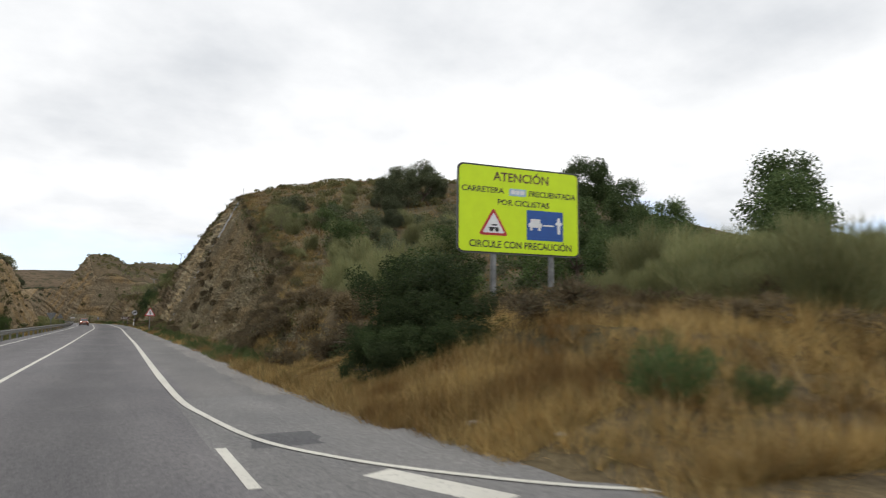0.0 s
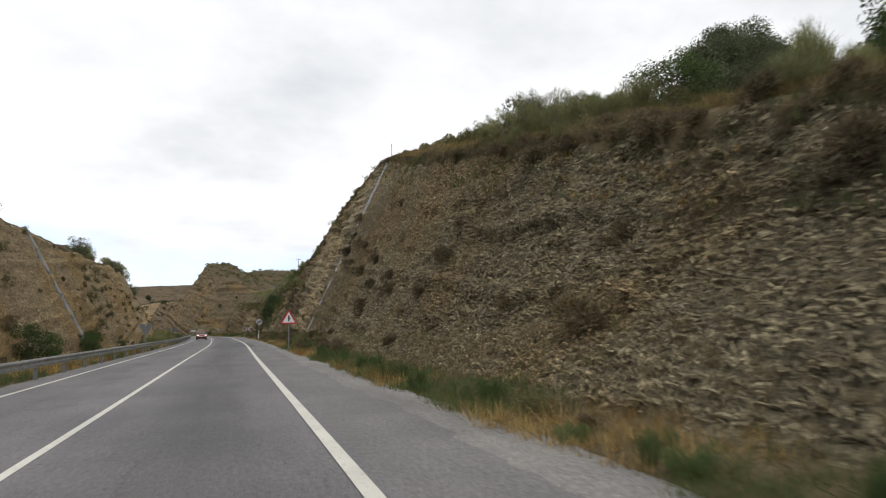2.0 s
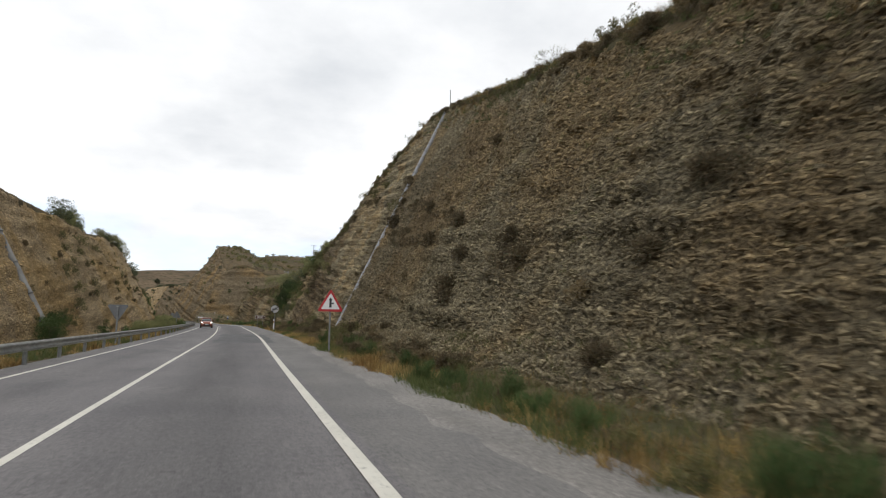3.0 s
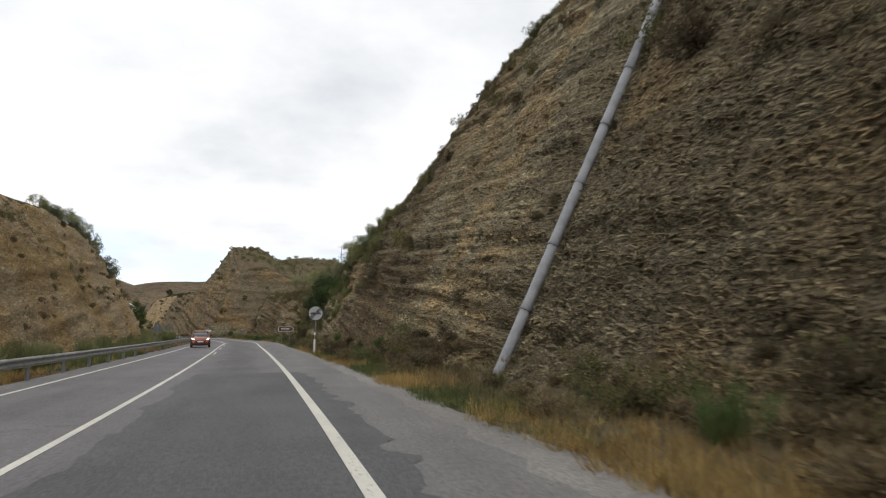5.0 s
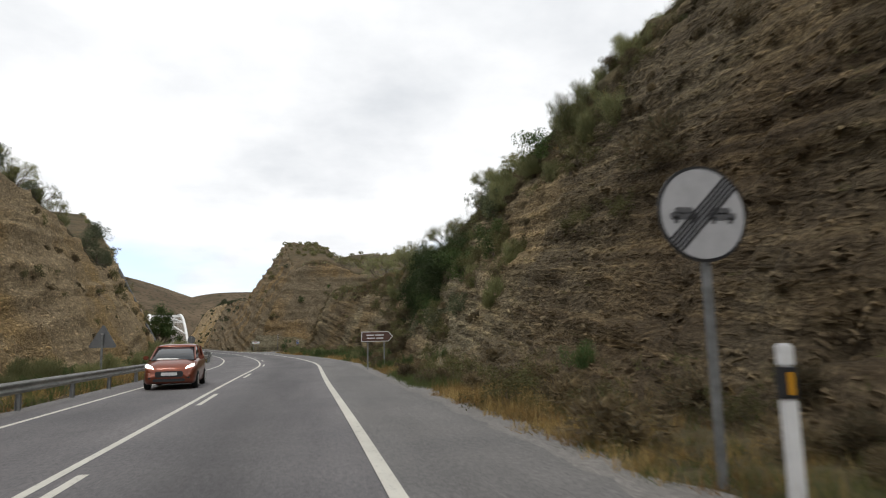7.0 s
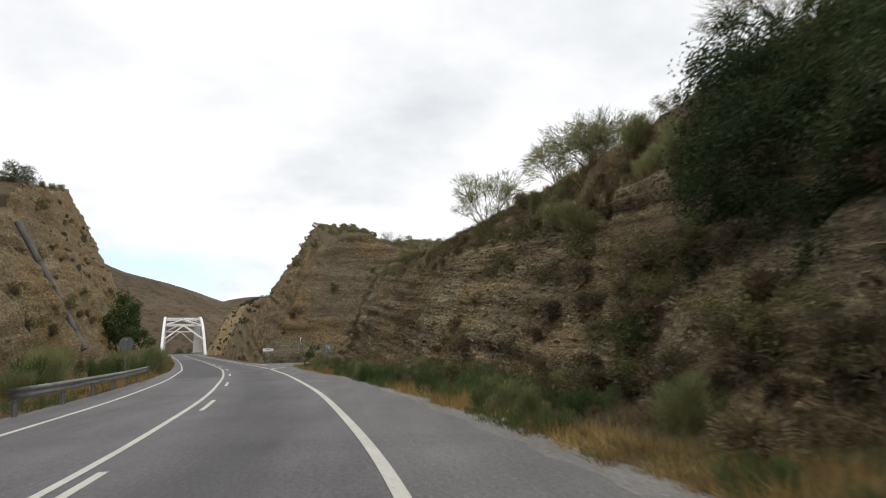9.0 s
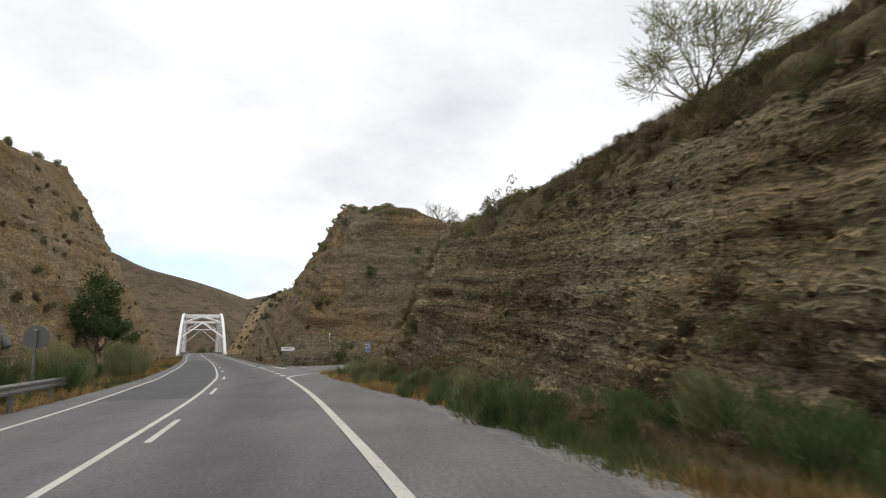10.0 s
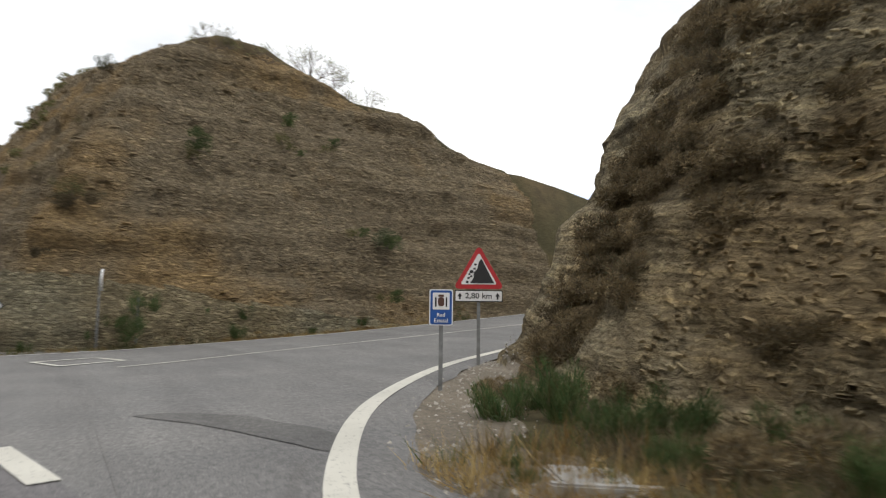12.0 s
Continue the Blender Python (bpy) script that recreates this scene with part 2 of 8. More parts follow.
def soil_material(name, soil, straw, green):
    """Dry hillside soil with straw-coloured grass and low green scrub."""
    m, nt, b = nodes_of(name)
    v = mapped(nt)
    big, mid, small = noise_node(nt, v, 0.09, 5), noise_node(nt, v, 0.8, 6, 0.65), noise_node(nt, v, 9.0, 5, 0.7)
    col = ramp_node(nt, mid.outputs["Fac"], [(0.35, soil), (0.55, straw), (0.70, tuple(1.15 * c for c in straw))]).outputs[0]
    sc = ramp_node(nt, big.outputs["Fac"], [(0.46, (0, 0, 0)), (0.62, (0.75, 0.75, 0.75))]).outputs[0]
    col = mixed(nt, sc, col, green)
    gr = ramp_node(nt, small.outputs["Fac"], [(0.3, (0.55, 0.55, 0.55)), (0.7, (1.3, 1.3, 1.3))]).outputs[0]
    nt.links.new(mixed(nt, 1.0, col, gr, "MULTIPLY"), b.inputs["Base Color"])
    b.inputs["Roughness"].default_value, b.inputs["Specular IOR Level"].default_value = 0.95, 0.1
    bumped(nt, b, small.outputs["Fac"], 0.9, 0.06)
    return m


def scrub_hill_material(name):
    """A far hillside: brown-grey soil dotted with round dark shrubs."""
    m, nt, b = nodes_of(name)
    v = mapped(nt)
    big, mid = noise_node(nt, v, 0.02, 6, 0.6), noise_node(nt, v, 0.12, 6, 0.7, 0.5)
    col = ramp_node(nt, big.outputs["Fac"], [(0.35, (0.085, 0.065, 0.045)), (0.65, (0.15, 0.112, 0.075))]).outputs[0]
    col = mixed(nt, ramp_node(nt, mid.outputs["Fac"], [(0.50, (0, 0, 0)), (0.62, (0.8, 0.8, 0.8))]).outputs[0], col, (0.055, 0.052, 0.032))
    dots = nt.nodes.new("ShaderNodeTexVoronoi")
    dots.inputs["Scale"].default_value = 0.26
    nt.links.new(v, dots.inputs["Vector"])
    near = ramp_node(nt, dots.outputs["Distance"], [(0.16, (0.7, 0.7, 0.7)), (0.36, (0, 0, 0))]).outputs[0]
    nt.links.new(mixed(nt, near, col, (0.04, 0.042, 0.024)), b.inputs["Base Color"])
    b.inputs["Roughness"].default_value, b.inputs["Specular IOR Level"].default_value = 1.0, 0.05
    bumped(nt, b, dots.outputs["Distance"], 0.6, 1.2)
    return m


def asphalt_material(name, light, dark, lanes=False):
    """Worn asphalt: fine chippings, wheel-track polish along the lane, tar stains and cracks."""
    m, nt, b = nodes_of(name)
    v = mapped(nt)
    grain = noise_node(nt, v, 55.0, 4, 0.75)
    blot = noise_node(nt, mapped(nt, (1, 0.12, 1)), 0.9, 5, 0.6)
    patch = noise_node(nt, v, 0.35, 5, 0.6)
    col = ramp_node(nt, blot.outputs["Fac"], [(0.3, dark), (0.65, light)]).outputs[0]
    pt = ramp_node(nt, patch.outputs["Fac"], [(0.35, (0.86, 0.86, 0.87)), (0.62, (1.06, 1.05, 1.04))]).outputs[0]
    col = mixed(nt, 1.0, col, pt, "MULTIPLY")
    if lanes:
        # oil-dark middle of each lane between paler wheel tracks
        at = nt.nodes.new("ShaderNodeAttribute")
        at.attribute_name = "offset"
        sway = nt.nodes.new("ShaderNodeMath")
        sway.operation, sway.inputs[1].default_value = "MULTIPLY_ADD", 0.5
        nt.links.new(blot.outputs["Fac"], sway.inputs[0])
        nt.links.new(at.outputs["Fac"], sway.inputs[2])
        mr = nt.nodes.new("ShaderNodeMapRange")
        mr.inputs["From Min"].default_value, mr.inputs["From Max"].default_value = -4.0, 4.5
        nt.links.new(sway.outputs[0], mr.inputs["Value"])
        tone = [(-3.6, 1.08), (-2.6, 1.0), (-1.6, 0.9), (-0.7, 1.03), (0.25, 1.1), (1.0, 0.95), (1.7, 0.74), (2.5, 0.74), (3.2, 0.92), (4.2, 1.1)]
        wear = ramp_node(nt, mr.outputs[0], [((u + 4.0) / 8.5, (k, k, k * 1.005)) for u, k in tone]).outputs[0]
        col = mixed(nt, 1.0, col, wear, "MULTIPLY")
        # fine cracks
        web = nt.nodes.new("ShaderNodeTexVoronoi")
        web.feature = "DISTANCE_TO_EDGE"
        web.inputs["Scale"].default_value = 0.55
        crook = nt.nodes.new("ShaderNodeVectorMath")
        crook.operation = "MULTIPLY_ADD"
        crook.inputs[1].default_value = (1.4, 1.4, 0)
        nt.links.new(noise_node(nt, v, 1.2, 5, 0.6).outputs["Color"], crook.inputs[0])
        nt.links.new(mapped(nt, (1, 0.4, 1)), crook.inputs[2])
        nt.links.new(crook.outputs[0], web.inputs["Vector"])
        crack = ramp_node(nt, web.outputs["Distance"], [(0.0, (0.55, 0.55, 0.56)), (0.012, (1, 1, 1))]).outputs[0]
        some = ramp_node(nt, patch.outputs["Fac"], [(0.5, (0, 0, 0)), (0.58, (0.7, 0.7, 0.7))]).outputs[0]
        col = mixed(nt, some, col, mixed(nt, 1.0, col, crack, "MULTIPLY"))
    gr = ramp_node(nt, grain.outputs["Fac"], [(0.3, (0.45, 0.45, 0.45)), (0.52, (1, 1, 1)), (0.70, (1.75, 1.73, 1.7))]).outputs[0]
    col = mixed(nt, 0.9, col, gr, "MULTIPLY")
    chip = ramp_node(nt, noise_node(nt, mapped(nt, (1, 0.55, 1)), 16.0, 5, 0.75).outputs["Fac"], [(0.34, (0.62, 0.62, 0.63)), (0.5, (1, 1, 1)), (0.66, (1.38, 1.37, 1.35))]).outputs[0]
    col = mixed(nt, 0.8, col, chip, "MULTIPLY")
    nt.links.new(col, b.inputs["Base Color"])
    b.inputs["Roughness"].default_value, b.inputs["Specular IOR Level"].default_value = 0.82, 0.35
    bumped(nt, b, grain.outputs["Fac"], 0.7, 0.008)
    return m


def paint_material(name, colour, wear):
    """Road paint, thin and worn through in places."""
    m, nt, b = nodes_of(name)
    v = mapped(nt)
    chips = noise_node(nt, v, 14.0, 6, 0.7)
    dirt = noise_node(nt, v, 0.7, 4)
    w = ramp_node(nt, chips.outputs["Fac"], [(wear, (1, 1, 1)), (wear + 0.10, (0, 0, 0))]).outputs[0]
    d = ramp_node(nt, dirt.outputs["Fac"], [(0.3, tuple(0.82 * c for c in colour)), (0.7, colour)]).outputs[0]
    nt.links.new(mixed(nt, w, d, (0.2, 0.195, 0.185)), b.inputs["Base Color"])
    b.inputs["Roughness"].default_value = 0.7
    return m


# the last tuple darkens stretches (y0, y1, top, share): dark beds and painted shade
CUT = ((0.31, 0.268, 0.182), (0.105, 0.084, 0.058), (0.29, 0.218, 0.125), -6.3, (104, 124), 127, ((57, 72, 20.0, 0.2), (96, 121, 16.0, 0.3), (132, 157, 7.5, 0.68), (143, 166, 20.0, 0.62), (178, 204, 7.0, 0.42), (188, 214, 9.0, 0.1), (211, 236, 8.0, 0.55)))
SPUR = ((0.305, 0.246, 0.166), (0.115, 0.088, 0.062), (0.375, 0.26, 0.132), 7)
TAN = ((0.53, 0.408, 0.255), (0.25, 0.182, 0.108), (0.45, 0.312, 0.148), -4)
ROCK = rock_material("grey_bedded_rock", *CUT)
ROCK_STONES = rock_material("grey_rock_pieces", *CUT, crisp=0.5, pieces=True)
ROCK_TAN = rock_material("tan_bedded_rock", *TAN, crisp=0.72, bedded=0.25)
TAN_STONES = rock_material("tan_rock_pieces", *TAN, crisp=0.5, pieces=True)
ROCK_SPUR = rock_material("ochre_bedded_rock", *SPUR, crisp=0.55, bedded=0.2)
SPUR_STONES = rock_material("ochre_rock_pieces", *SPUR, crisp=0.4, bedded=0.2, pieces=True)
TALUS = rock_material("crumbled_marl", (0.34, 0.305, 0.215), (0.17, 0.145, 0.10), (0.31, 0.255, 0.16), 7, crisp=0.6, bedded=0.15)
SCRUB_EARTH = soil_material("scrubby_earth", (0.08, 0.063, 0.039), (0.14, 0.108, 0.062), (0.064, 0.062, 0.032))
SOIL = soil_material("dry_hillside", (0.07, 0.053, 0.033), (0.12, 0.088, 0.048), (0.05, 0.048, 0.025))
HILL = scrub_hill_material("far_scrub_hill")
ASPHALT = asphalt_material("worn_asphalt", (0.160, 0.154, 0.155), (0.119, 0.114, 0.117), True)
ASPHALT_DARK = asphalt_material("newer_asphalt", (0.105, 0.105, 0.109), (0.08, 0.08, 0.083))
ASPHALT_PALE = asphalt_material("pale_asphalt", (0.195, 0.192, 0.187), (0.15, 0.147, 0.144))
TAR = asphalt_material("tarred_asphalt", (0.13, 0.127, 0.123), (0.105, 0.103, 0.1))
SHOULDER = asphalt_material("grey_shoulder", (0.175, 0.170, 0.165), (0.135, 0.131, 0.128))
GRAVEL_EARTH = asphalt_material("earthy_gravel", (0.20, 0.172, 0.132), (0.10, 0.082, 0.06))
GRAVEL = asphalt_material("gravel_edge", (0.235, 0.225, 0.212), (0.155, 0.147, 0.137))
PAINT = paint_material("road_paint", (0.62, 0.60, 0.53), 0.33)
CONCRETE = plain("weathered_concrete", (0.34, 0.33, 0.31), 0.9, 0, 0.2, 2.5, 0.4)
PIPE_DARK = plain("dark_cement_pipe", (0.12, 0.118, 0.115), 0.85, 0, 0.25, 0.8, 0.3)
PIPE = plain("grey_cement_pipe", (0.255, 0.26, 0.275), 0.75, 0, 0.15, 1.5, 0.2)
PIPE_OLD = plain("stained_cement_pipe", (0.18, 0.176, 0.168), 0.85, 0, 0.25, 0.8, 0.3)
STEEL = plain("galvanised_steel", (0.42, 0.42, 0.40), 0.5, 0.45, 0.15, 3.0)
STEEL_DULL = plain("dull_zinc_post", (0.22, 0.225, 0.225), 0.6, 0.4, 0.2, 4.0)
WHITE = plain("white_sign_paint", (0.70, 0.70, 0.70), 0.45, 0, 0.05, 5.0)
BLACK = plain("black_sign_paint", (0.018, 0.018, 0.02), 0.5, 0, 0.1, 5.0)
RED = plain("red_sign_paint", (0.42, 0.02, 0.025), 0.45, 0, 0.08, 5.0)
BLUE = plain("blue_sign_paint", (0.012, 0.075, 0.30), 0.45, 0, 0.06, 5.0)
YELLOW = plain("fluorescent_yellow_green", (0.58, 0.78, 0.0), 0.5, 0, 0.03, 2.0)
BROWN = plain("brown_sign_paint", (0.085, 0.038, 0.026), 0.5, 0, 0.08, 5.0)
GREYBACK = plain("grey_sign_back", (0.16, 0.165, 0.17), 0.6, 0.3, 0.1, 3.0)
BRIDGE_WHITE = plain("white_bridge_paint", (0.78, 0.78, 0.77), 0.55, 0, 0.08, 0.4)
AMBER = plain("amber_reflector", (0.62, 0.30, 0.02), 0.3, 0, 0.05, 8.0)
BARK = plain("grey_brown_bark", (0.13, 0.10, 0.075), 0.9, 0, 0.25, 6.0, 0.5)
TWIG = plain("dry_twigs", (0.15, 0.105, 0.065), 0.9, 0, 0.3, 9.0)
STRAW = leafy("dry_grass_blades", [(0.20, 0.136, 0.052), (0.36, 0.250, 0.096), (0.52, 0.395, 0.175), (0.27, 0.168, 0.064), (0.14, 0.125, 0.055), (0.43, 0.275, 0.092)], patches=(0.55, 0.47, 0.42))
GREEN_GRASS = leafy("green_grass_blades", [(0.055, 0.085, 0.025), (0.09, 0.115, 0.035), (0.13, 0.135, 0.05), (0.07, 0.10, 0.05)])
BROOM = leafy("grey_green_broom", [(0.146, 0.168, 0.075), (0.230, 0.245, 0.117), (0.200, 0.193, 0.080), (0.304, 0.292, 0.148)])
BROOM_GREEN = leafy("blue_green_broom", [(0.048, 0.094, 0.031), (0.072, 0.126, 0.043), (0.110, 0.150, 0.055), (0.144, 0.126, 0.058)])
LEAF = leafy("dark_green_leaves", [(0.038, 0.067, 0.022), (0.061, 0.099, 0.030), (0.099, 0.133, 0.043), (0.067, 0.090, 0.039)])
LEAF_OAK = leafy("grey_green_oak_leaves", [(0.052, 0.068, 0.033), (0.087, 0.103, 0.055), (0.133, 0.143, 0.084), (0.074, 0.085, 0.040)])
PINE = leafy("pine_needles", [(0.049, 0.078, 0.030), (0.081, 0.121, 0.043), (0.121, 0.159, 0.061)])
LEAF_DEEP = leafy("deep_green_leaves", [(0.020, 0.038, 0.014), (0.038, 0.062, 0.020), (0.062, 0.086, 0.031), (0.049, 0.059, 0.026)])
DEAD = leafy("brown_dead_scrub", [(0.105, 0.080, 0.050), (0.179, 0.135, 0.075), (0.246, 0.190, 0.103), (0.135, 0.120, 0.083)])
DEAD_DARK = leafy("dark_thorn_scrub", [(0.074, 0.059, 0.039), (0.126, 0.098, 0.059), (0.178, 0.135, 0.079), (0.089, 0.091, 0.053)])
OLIVE = leafy("olive_scrub", [(0.090, 0.090, 0.040), (0.150, 0.138, 0.060), (0.117, 0.126, 0.051), (0.209, 0.165, 0.078)])


# ---- mesh helpers ----
def mesh_from(name, verts, faces, smooth=False):
    me = bpy.data.meshes.new(name)
    if isinstance(faces, np.ndarray):
        verts = np.asarray(verts, dtype=np.float32)
        n, k = faces.shape
        me.vertices.add(len(verts))
        me.vertices.foreach_set("co", verts.ravel())
        me.loops.add(n * k)
        me.loops.foreach_set("vertex_index", faces.astype(np.int32).ravel())
        me.polygons.add(n)
        me.polygons.foreach_set("loop_start", np.arange(0, n * k, k, dtype=np.int32))
        me.update(calc_edges=True)
    else:
        me.from_pydata([tuple(map(float, v)) for v in verts], [], faces)
        me.update()
    me.polygons.foreach_set("use_smooth", np.full(len(me.polygons), smooth))
    return me


def thing(name, me, material, label="", category="", group="", kind="", parent=None):
    ob = new(name, me)
    if me is not None and material is not None and not me.materials:
        me.materials.append(material)
    if parent is not None:
        ob.parent = parent
    return tagged(ob, label, category, group, kind)


def part(name, bm, material, parent, label=""):
    me = bpy.data.meshes.new(name)
    bm.to_mesh(me)
    bm.free()
    return thing(name, me, material, label, parent=parent)


def box(bm, x0, x1, y0, y1, z0, z1, bevel=0.0):
    vs = [bm.verts.new(p) for p in ((x0, y0, z0), (x1, y0, z0), (x1, y1, z0), (x0, y1, z0), (x0, y0, z1), (x1, y0, z1), (x1, y1, z1), (x0, y1, z1))]
    fs = [bm.faces.new([vs[i] for i in q]) for q in ((0, 3, 2, 1), (4, 5, 6, 7), (0, 1, 5, 4), (1, 2, 6, 5), (2, 3, 7, 6), (3, 0, 4, 7))]
    if bevel:
        edges = list({e for f in fs for e in f.edges})
        bmesh.ops.bevel(bm, geom=edges, offset=bevel, segments=2, affect="EDGES")
    return bm


def prism(bm, outline, y0, y1):
    """A plate with its outline in x and z, from y0 to y1."""
    a = [bm.verts.new((x, y0, z)) for x, z in outline]
    b = [bm.verts.new((x, y1, z)) for x, z in outline]
    n = len(a)
    bm.faces.new(a)
    bm.faces.new(b[::-1])
    for i in range(n):
        bm.faces.new((a[(i + 1) % n], a[i], b[i], b[(i + 1) % n]))
    bmesh.ops.recalc_face_normals(bm, faces=bm.faces)
    return bm


def rounded(w, h, r, n=5, x=0.0, z=0.0):
    """The outline of a plate with round corners, its middle at x, z."""
    pts = []
    for cx, cz, a in ((w / 2 - r, h / 2 - r, 0), (-w / 2 + r, h / 2 - r, 90), (-w / 2 + r, -h / 2 + r, 180), (w / 2 - r, -h / 2 + r, 270)):
        pts += [(x + cx + r * math.cos(radians(a + 90 * i / n)), z + cz + r * math.sin(radians(a + 90 * i / n))) for i in range(n + 1)]
    return pts


def round_triangle(side, r, x=0.0, z=0.0, n=4):
    """An upright triangle with round corners; z is its base."""
    hgt, pts = side * math.sqrt(3) / 2, []
    for cx, cz, a in ((side / 2 - r * math.sqrt(3), r, -90), (0, hgt - 2 * r, 30), (-side / 2 + r * math.sqrt(3), r, 150)):
        pts += [(x + cx + r * math.cos(radians(a + 120 * i / n)), z + cz + r * math.sin(radians(a + 120 * i / n))) for i in range(n + 1)]
    return pts


def tube(bm, path, radii, sides=6, cap=True):
    """A tapered tube through the points of path."""
    rings = []
    for i, p in enumerate(path):
        d = (Vector(path[min(i + 1, len(path) - 1)]) - Vector(path[max(i - 1, 0)])).normalized()
        q = d.to_track_quat("Z", "Y")
        rings.append([bm.verts.new(Vector(p) + q @ Vector((radii[i] * math.cos(2 * math.pi * k / sides), radii[i] * math.sin(2 * math.pi * k / sides), 0))) for k in range(sides)])
    for a, b in zip(rings, rings[1:]):
        for k in range(sides):
            bm.faces.new((a[k], a[(k + 1) % sides], b[(k + 1) % sides], b[k]))
    if cap:
        bm.faces.new(rings[0][::-1])
        bm.faces.new(rings[-1])
    return bm


def hash01(ix, iy, iz, seed):
    n = (ix.astype(np.int64) * 374761393 + iy.astype(np.int64) * 668265263 + iz.astype(np.int64) * 2147483647 + seed * 144269) & 0x7FFFFFFF
    n = ((n ^ (n >> 13)) * 1274126177) & 0x7FFFFFFF
    return ((n ^ (n >> 16)) & 0xFFFF) / 65535.0


def vnoise(x, y, z, seed=0):
    """Smooth value noise, 0 to 1, of arrays."""
    fx, fy, fz = np.floor(x), np.floor(y), np.floor(z)
    tx, ty, tz = x - fx, y - fy, z - fz
    tx, ty, tz = (t * t * (3 - 2 * t) for t in (tx, ty, tz))
    out = 0.0
    for a in (0, 1):
        for b in (0, 1):
            for c in (0, 1):
                w = (tx if a else 1 - tx) * (ty if b else 1 - ty) * (tz if c else 1 - tz)
                out = out + w * hash01(fx + a, fy + b, fz + c, seed)
    return out


def fbm(x, y, z, octaves=4, seed=0):
    out, amp, total = 0.0, 1.0, 0.0
    for o in range(octaves):
        k = 2.03**o
        out, total = out + amp * vnoise(x * k, y * k, z * k, seed + o), total + amp
        amp *= 0.5
    return out / total


# ---- the lie of the land ----
ROAD_Y = [-80, 20, 45, 75, 106, 120, 131, 149, 163, 184, 199.7, 218, 235, 252, 264, 300, 344, 386, 480, 700]
ROAD_X = [-2.35, -2.35, -2.17, -2.2, -2.1, -2.27, -2.52, -3.0, -3.5, -4.0, -5.8, -8.9, -12.4, -16.8, -20, -30, -43, -54.9, -82, -150]


def smooth_table(ys, xs):
    """A smooth curve through the stations of a line along the road, every 0.5 m."""
    yy = np.arange(ys[0], ys[-1], 0.5)
    xx = np.interp(yy, ys, xs)
    k = np.hanning(41)
    pad = np.concatenate([np.full(20, xx[0]), xx, xx[-1] + np.arange(1, 21) * (xx[-1] - xx[-2])])
    return yy, np.convolve(pad, k / k.sum(), "valid")


ROAD_TABLE = smooth_table(ROAD_Y, ROAD_X)


def road_x(y):
    """The road's middle line."""
    return np.interp(y, *ROAD_TABLE)


def road_z(y):
    return np.interp(y, [-80, 262, 300, 386, 480, 700], [0, 0, 0.1, 0.75, 0.9, 0.9])


def soft_min(a, b, r):
    h = np.clip(0.5 + 0.5 * (b - a) / r, 0, 1)
    return b * (1 - h) + a * h - r * h * (1 - h)


CREST_R = ([-60, 5, 20, 24, 28, 33, 36.7, 42.5, 47.8, 58, 66, 76, 82, 92, 114, 122, 133, 141, 146, 153, 158, 166, 173, 183, 188, 195, 201, 211, 220, 228, 233, 250],
           [1.2, 1.5, 1.8, 2.2, 2.4, 2.8, 3.9, 5.2, 6.3, 8.7, 10.6, 13.2, 14.6, 16.9, 23.0, 24.6, 24.2, 22.8, 20.6, 17.5, 15.1, 13.6, 12.6, 11.0, 9.4, 8.9, 8.7, 8.8, 8.7, 8.7, 9.2, 9.2])
CREST_L = ([-60, 40, 70, 100, 130, 160, 175, 190, 200, 207, 212, 220, 232, 245, 266, 288, 315, 328, 338, 348, 356, 372],
           [2.0, 3.0, 8.0, 12.4, 13.0, 13.6, 15.0, 14.2, 13.2, 11.2, 10.2, 11.5, 15.0, 19.5, 23.5, 29.0, 36.0, 35.0, 26.0, 13.0, 4.0, 0.0])


def side_z(x):
    """The side road climbs away from the main road."""
    return 0.075 * np.maximum(x + 8.5, 0) ** 2 / (np.maximum(x + 8.5, 0) + 3.0)


def side_near(x):
    return np.interp(x, [-8.2, -7.9, -6.3, -4.4, -1.9, 0.5, 5, 12, 40], [236.5, 238.4, 240.6, 242.6, 245.0, 246.5, 248.7, 251.2, 258])


def side_far(x):
    return np.interp(x, [-14, -12, -10.85, -8, -5.5, 1.7, 8.5, 20, 40], [257.4, 257.8, 258.3, 260.2, 261.0, 261.15, 262.7, 266.0, 272])


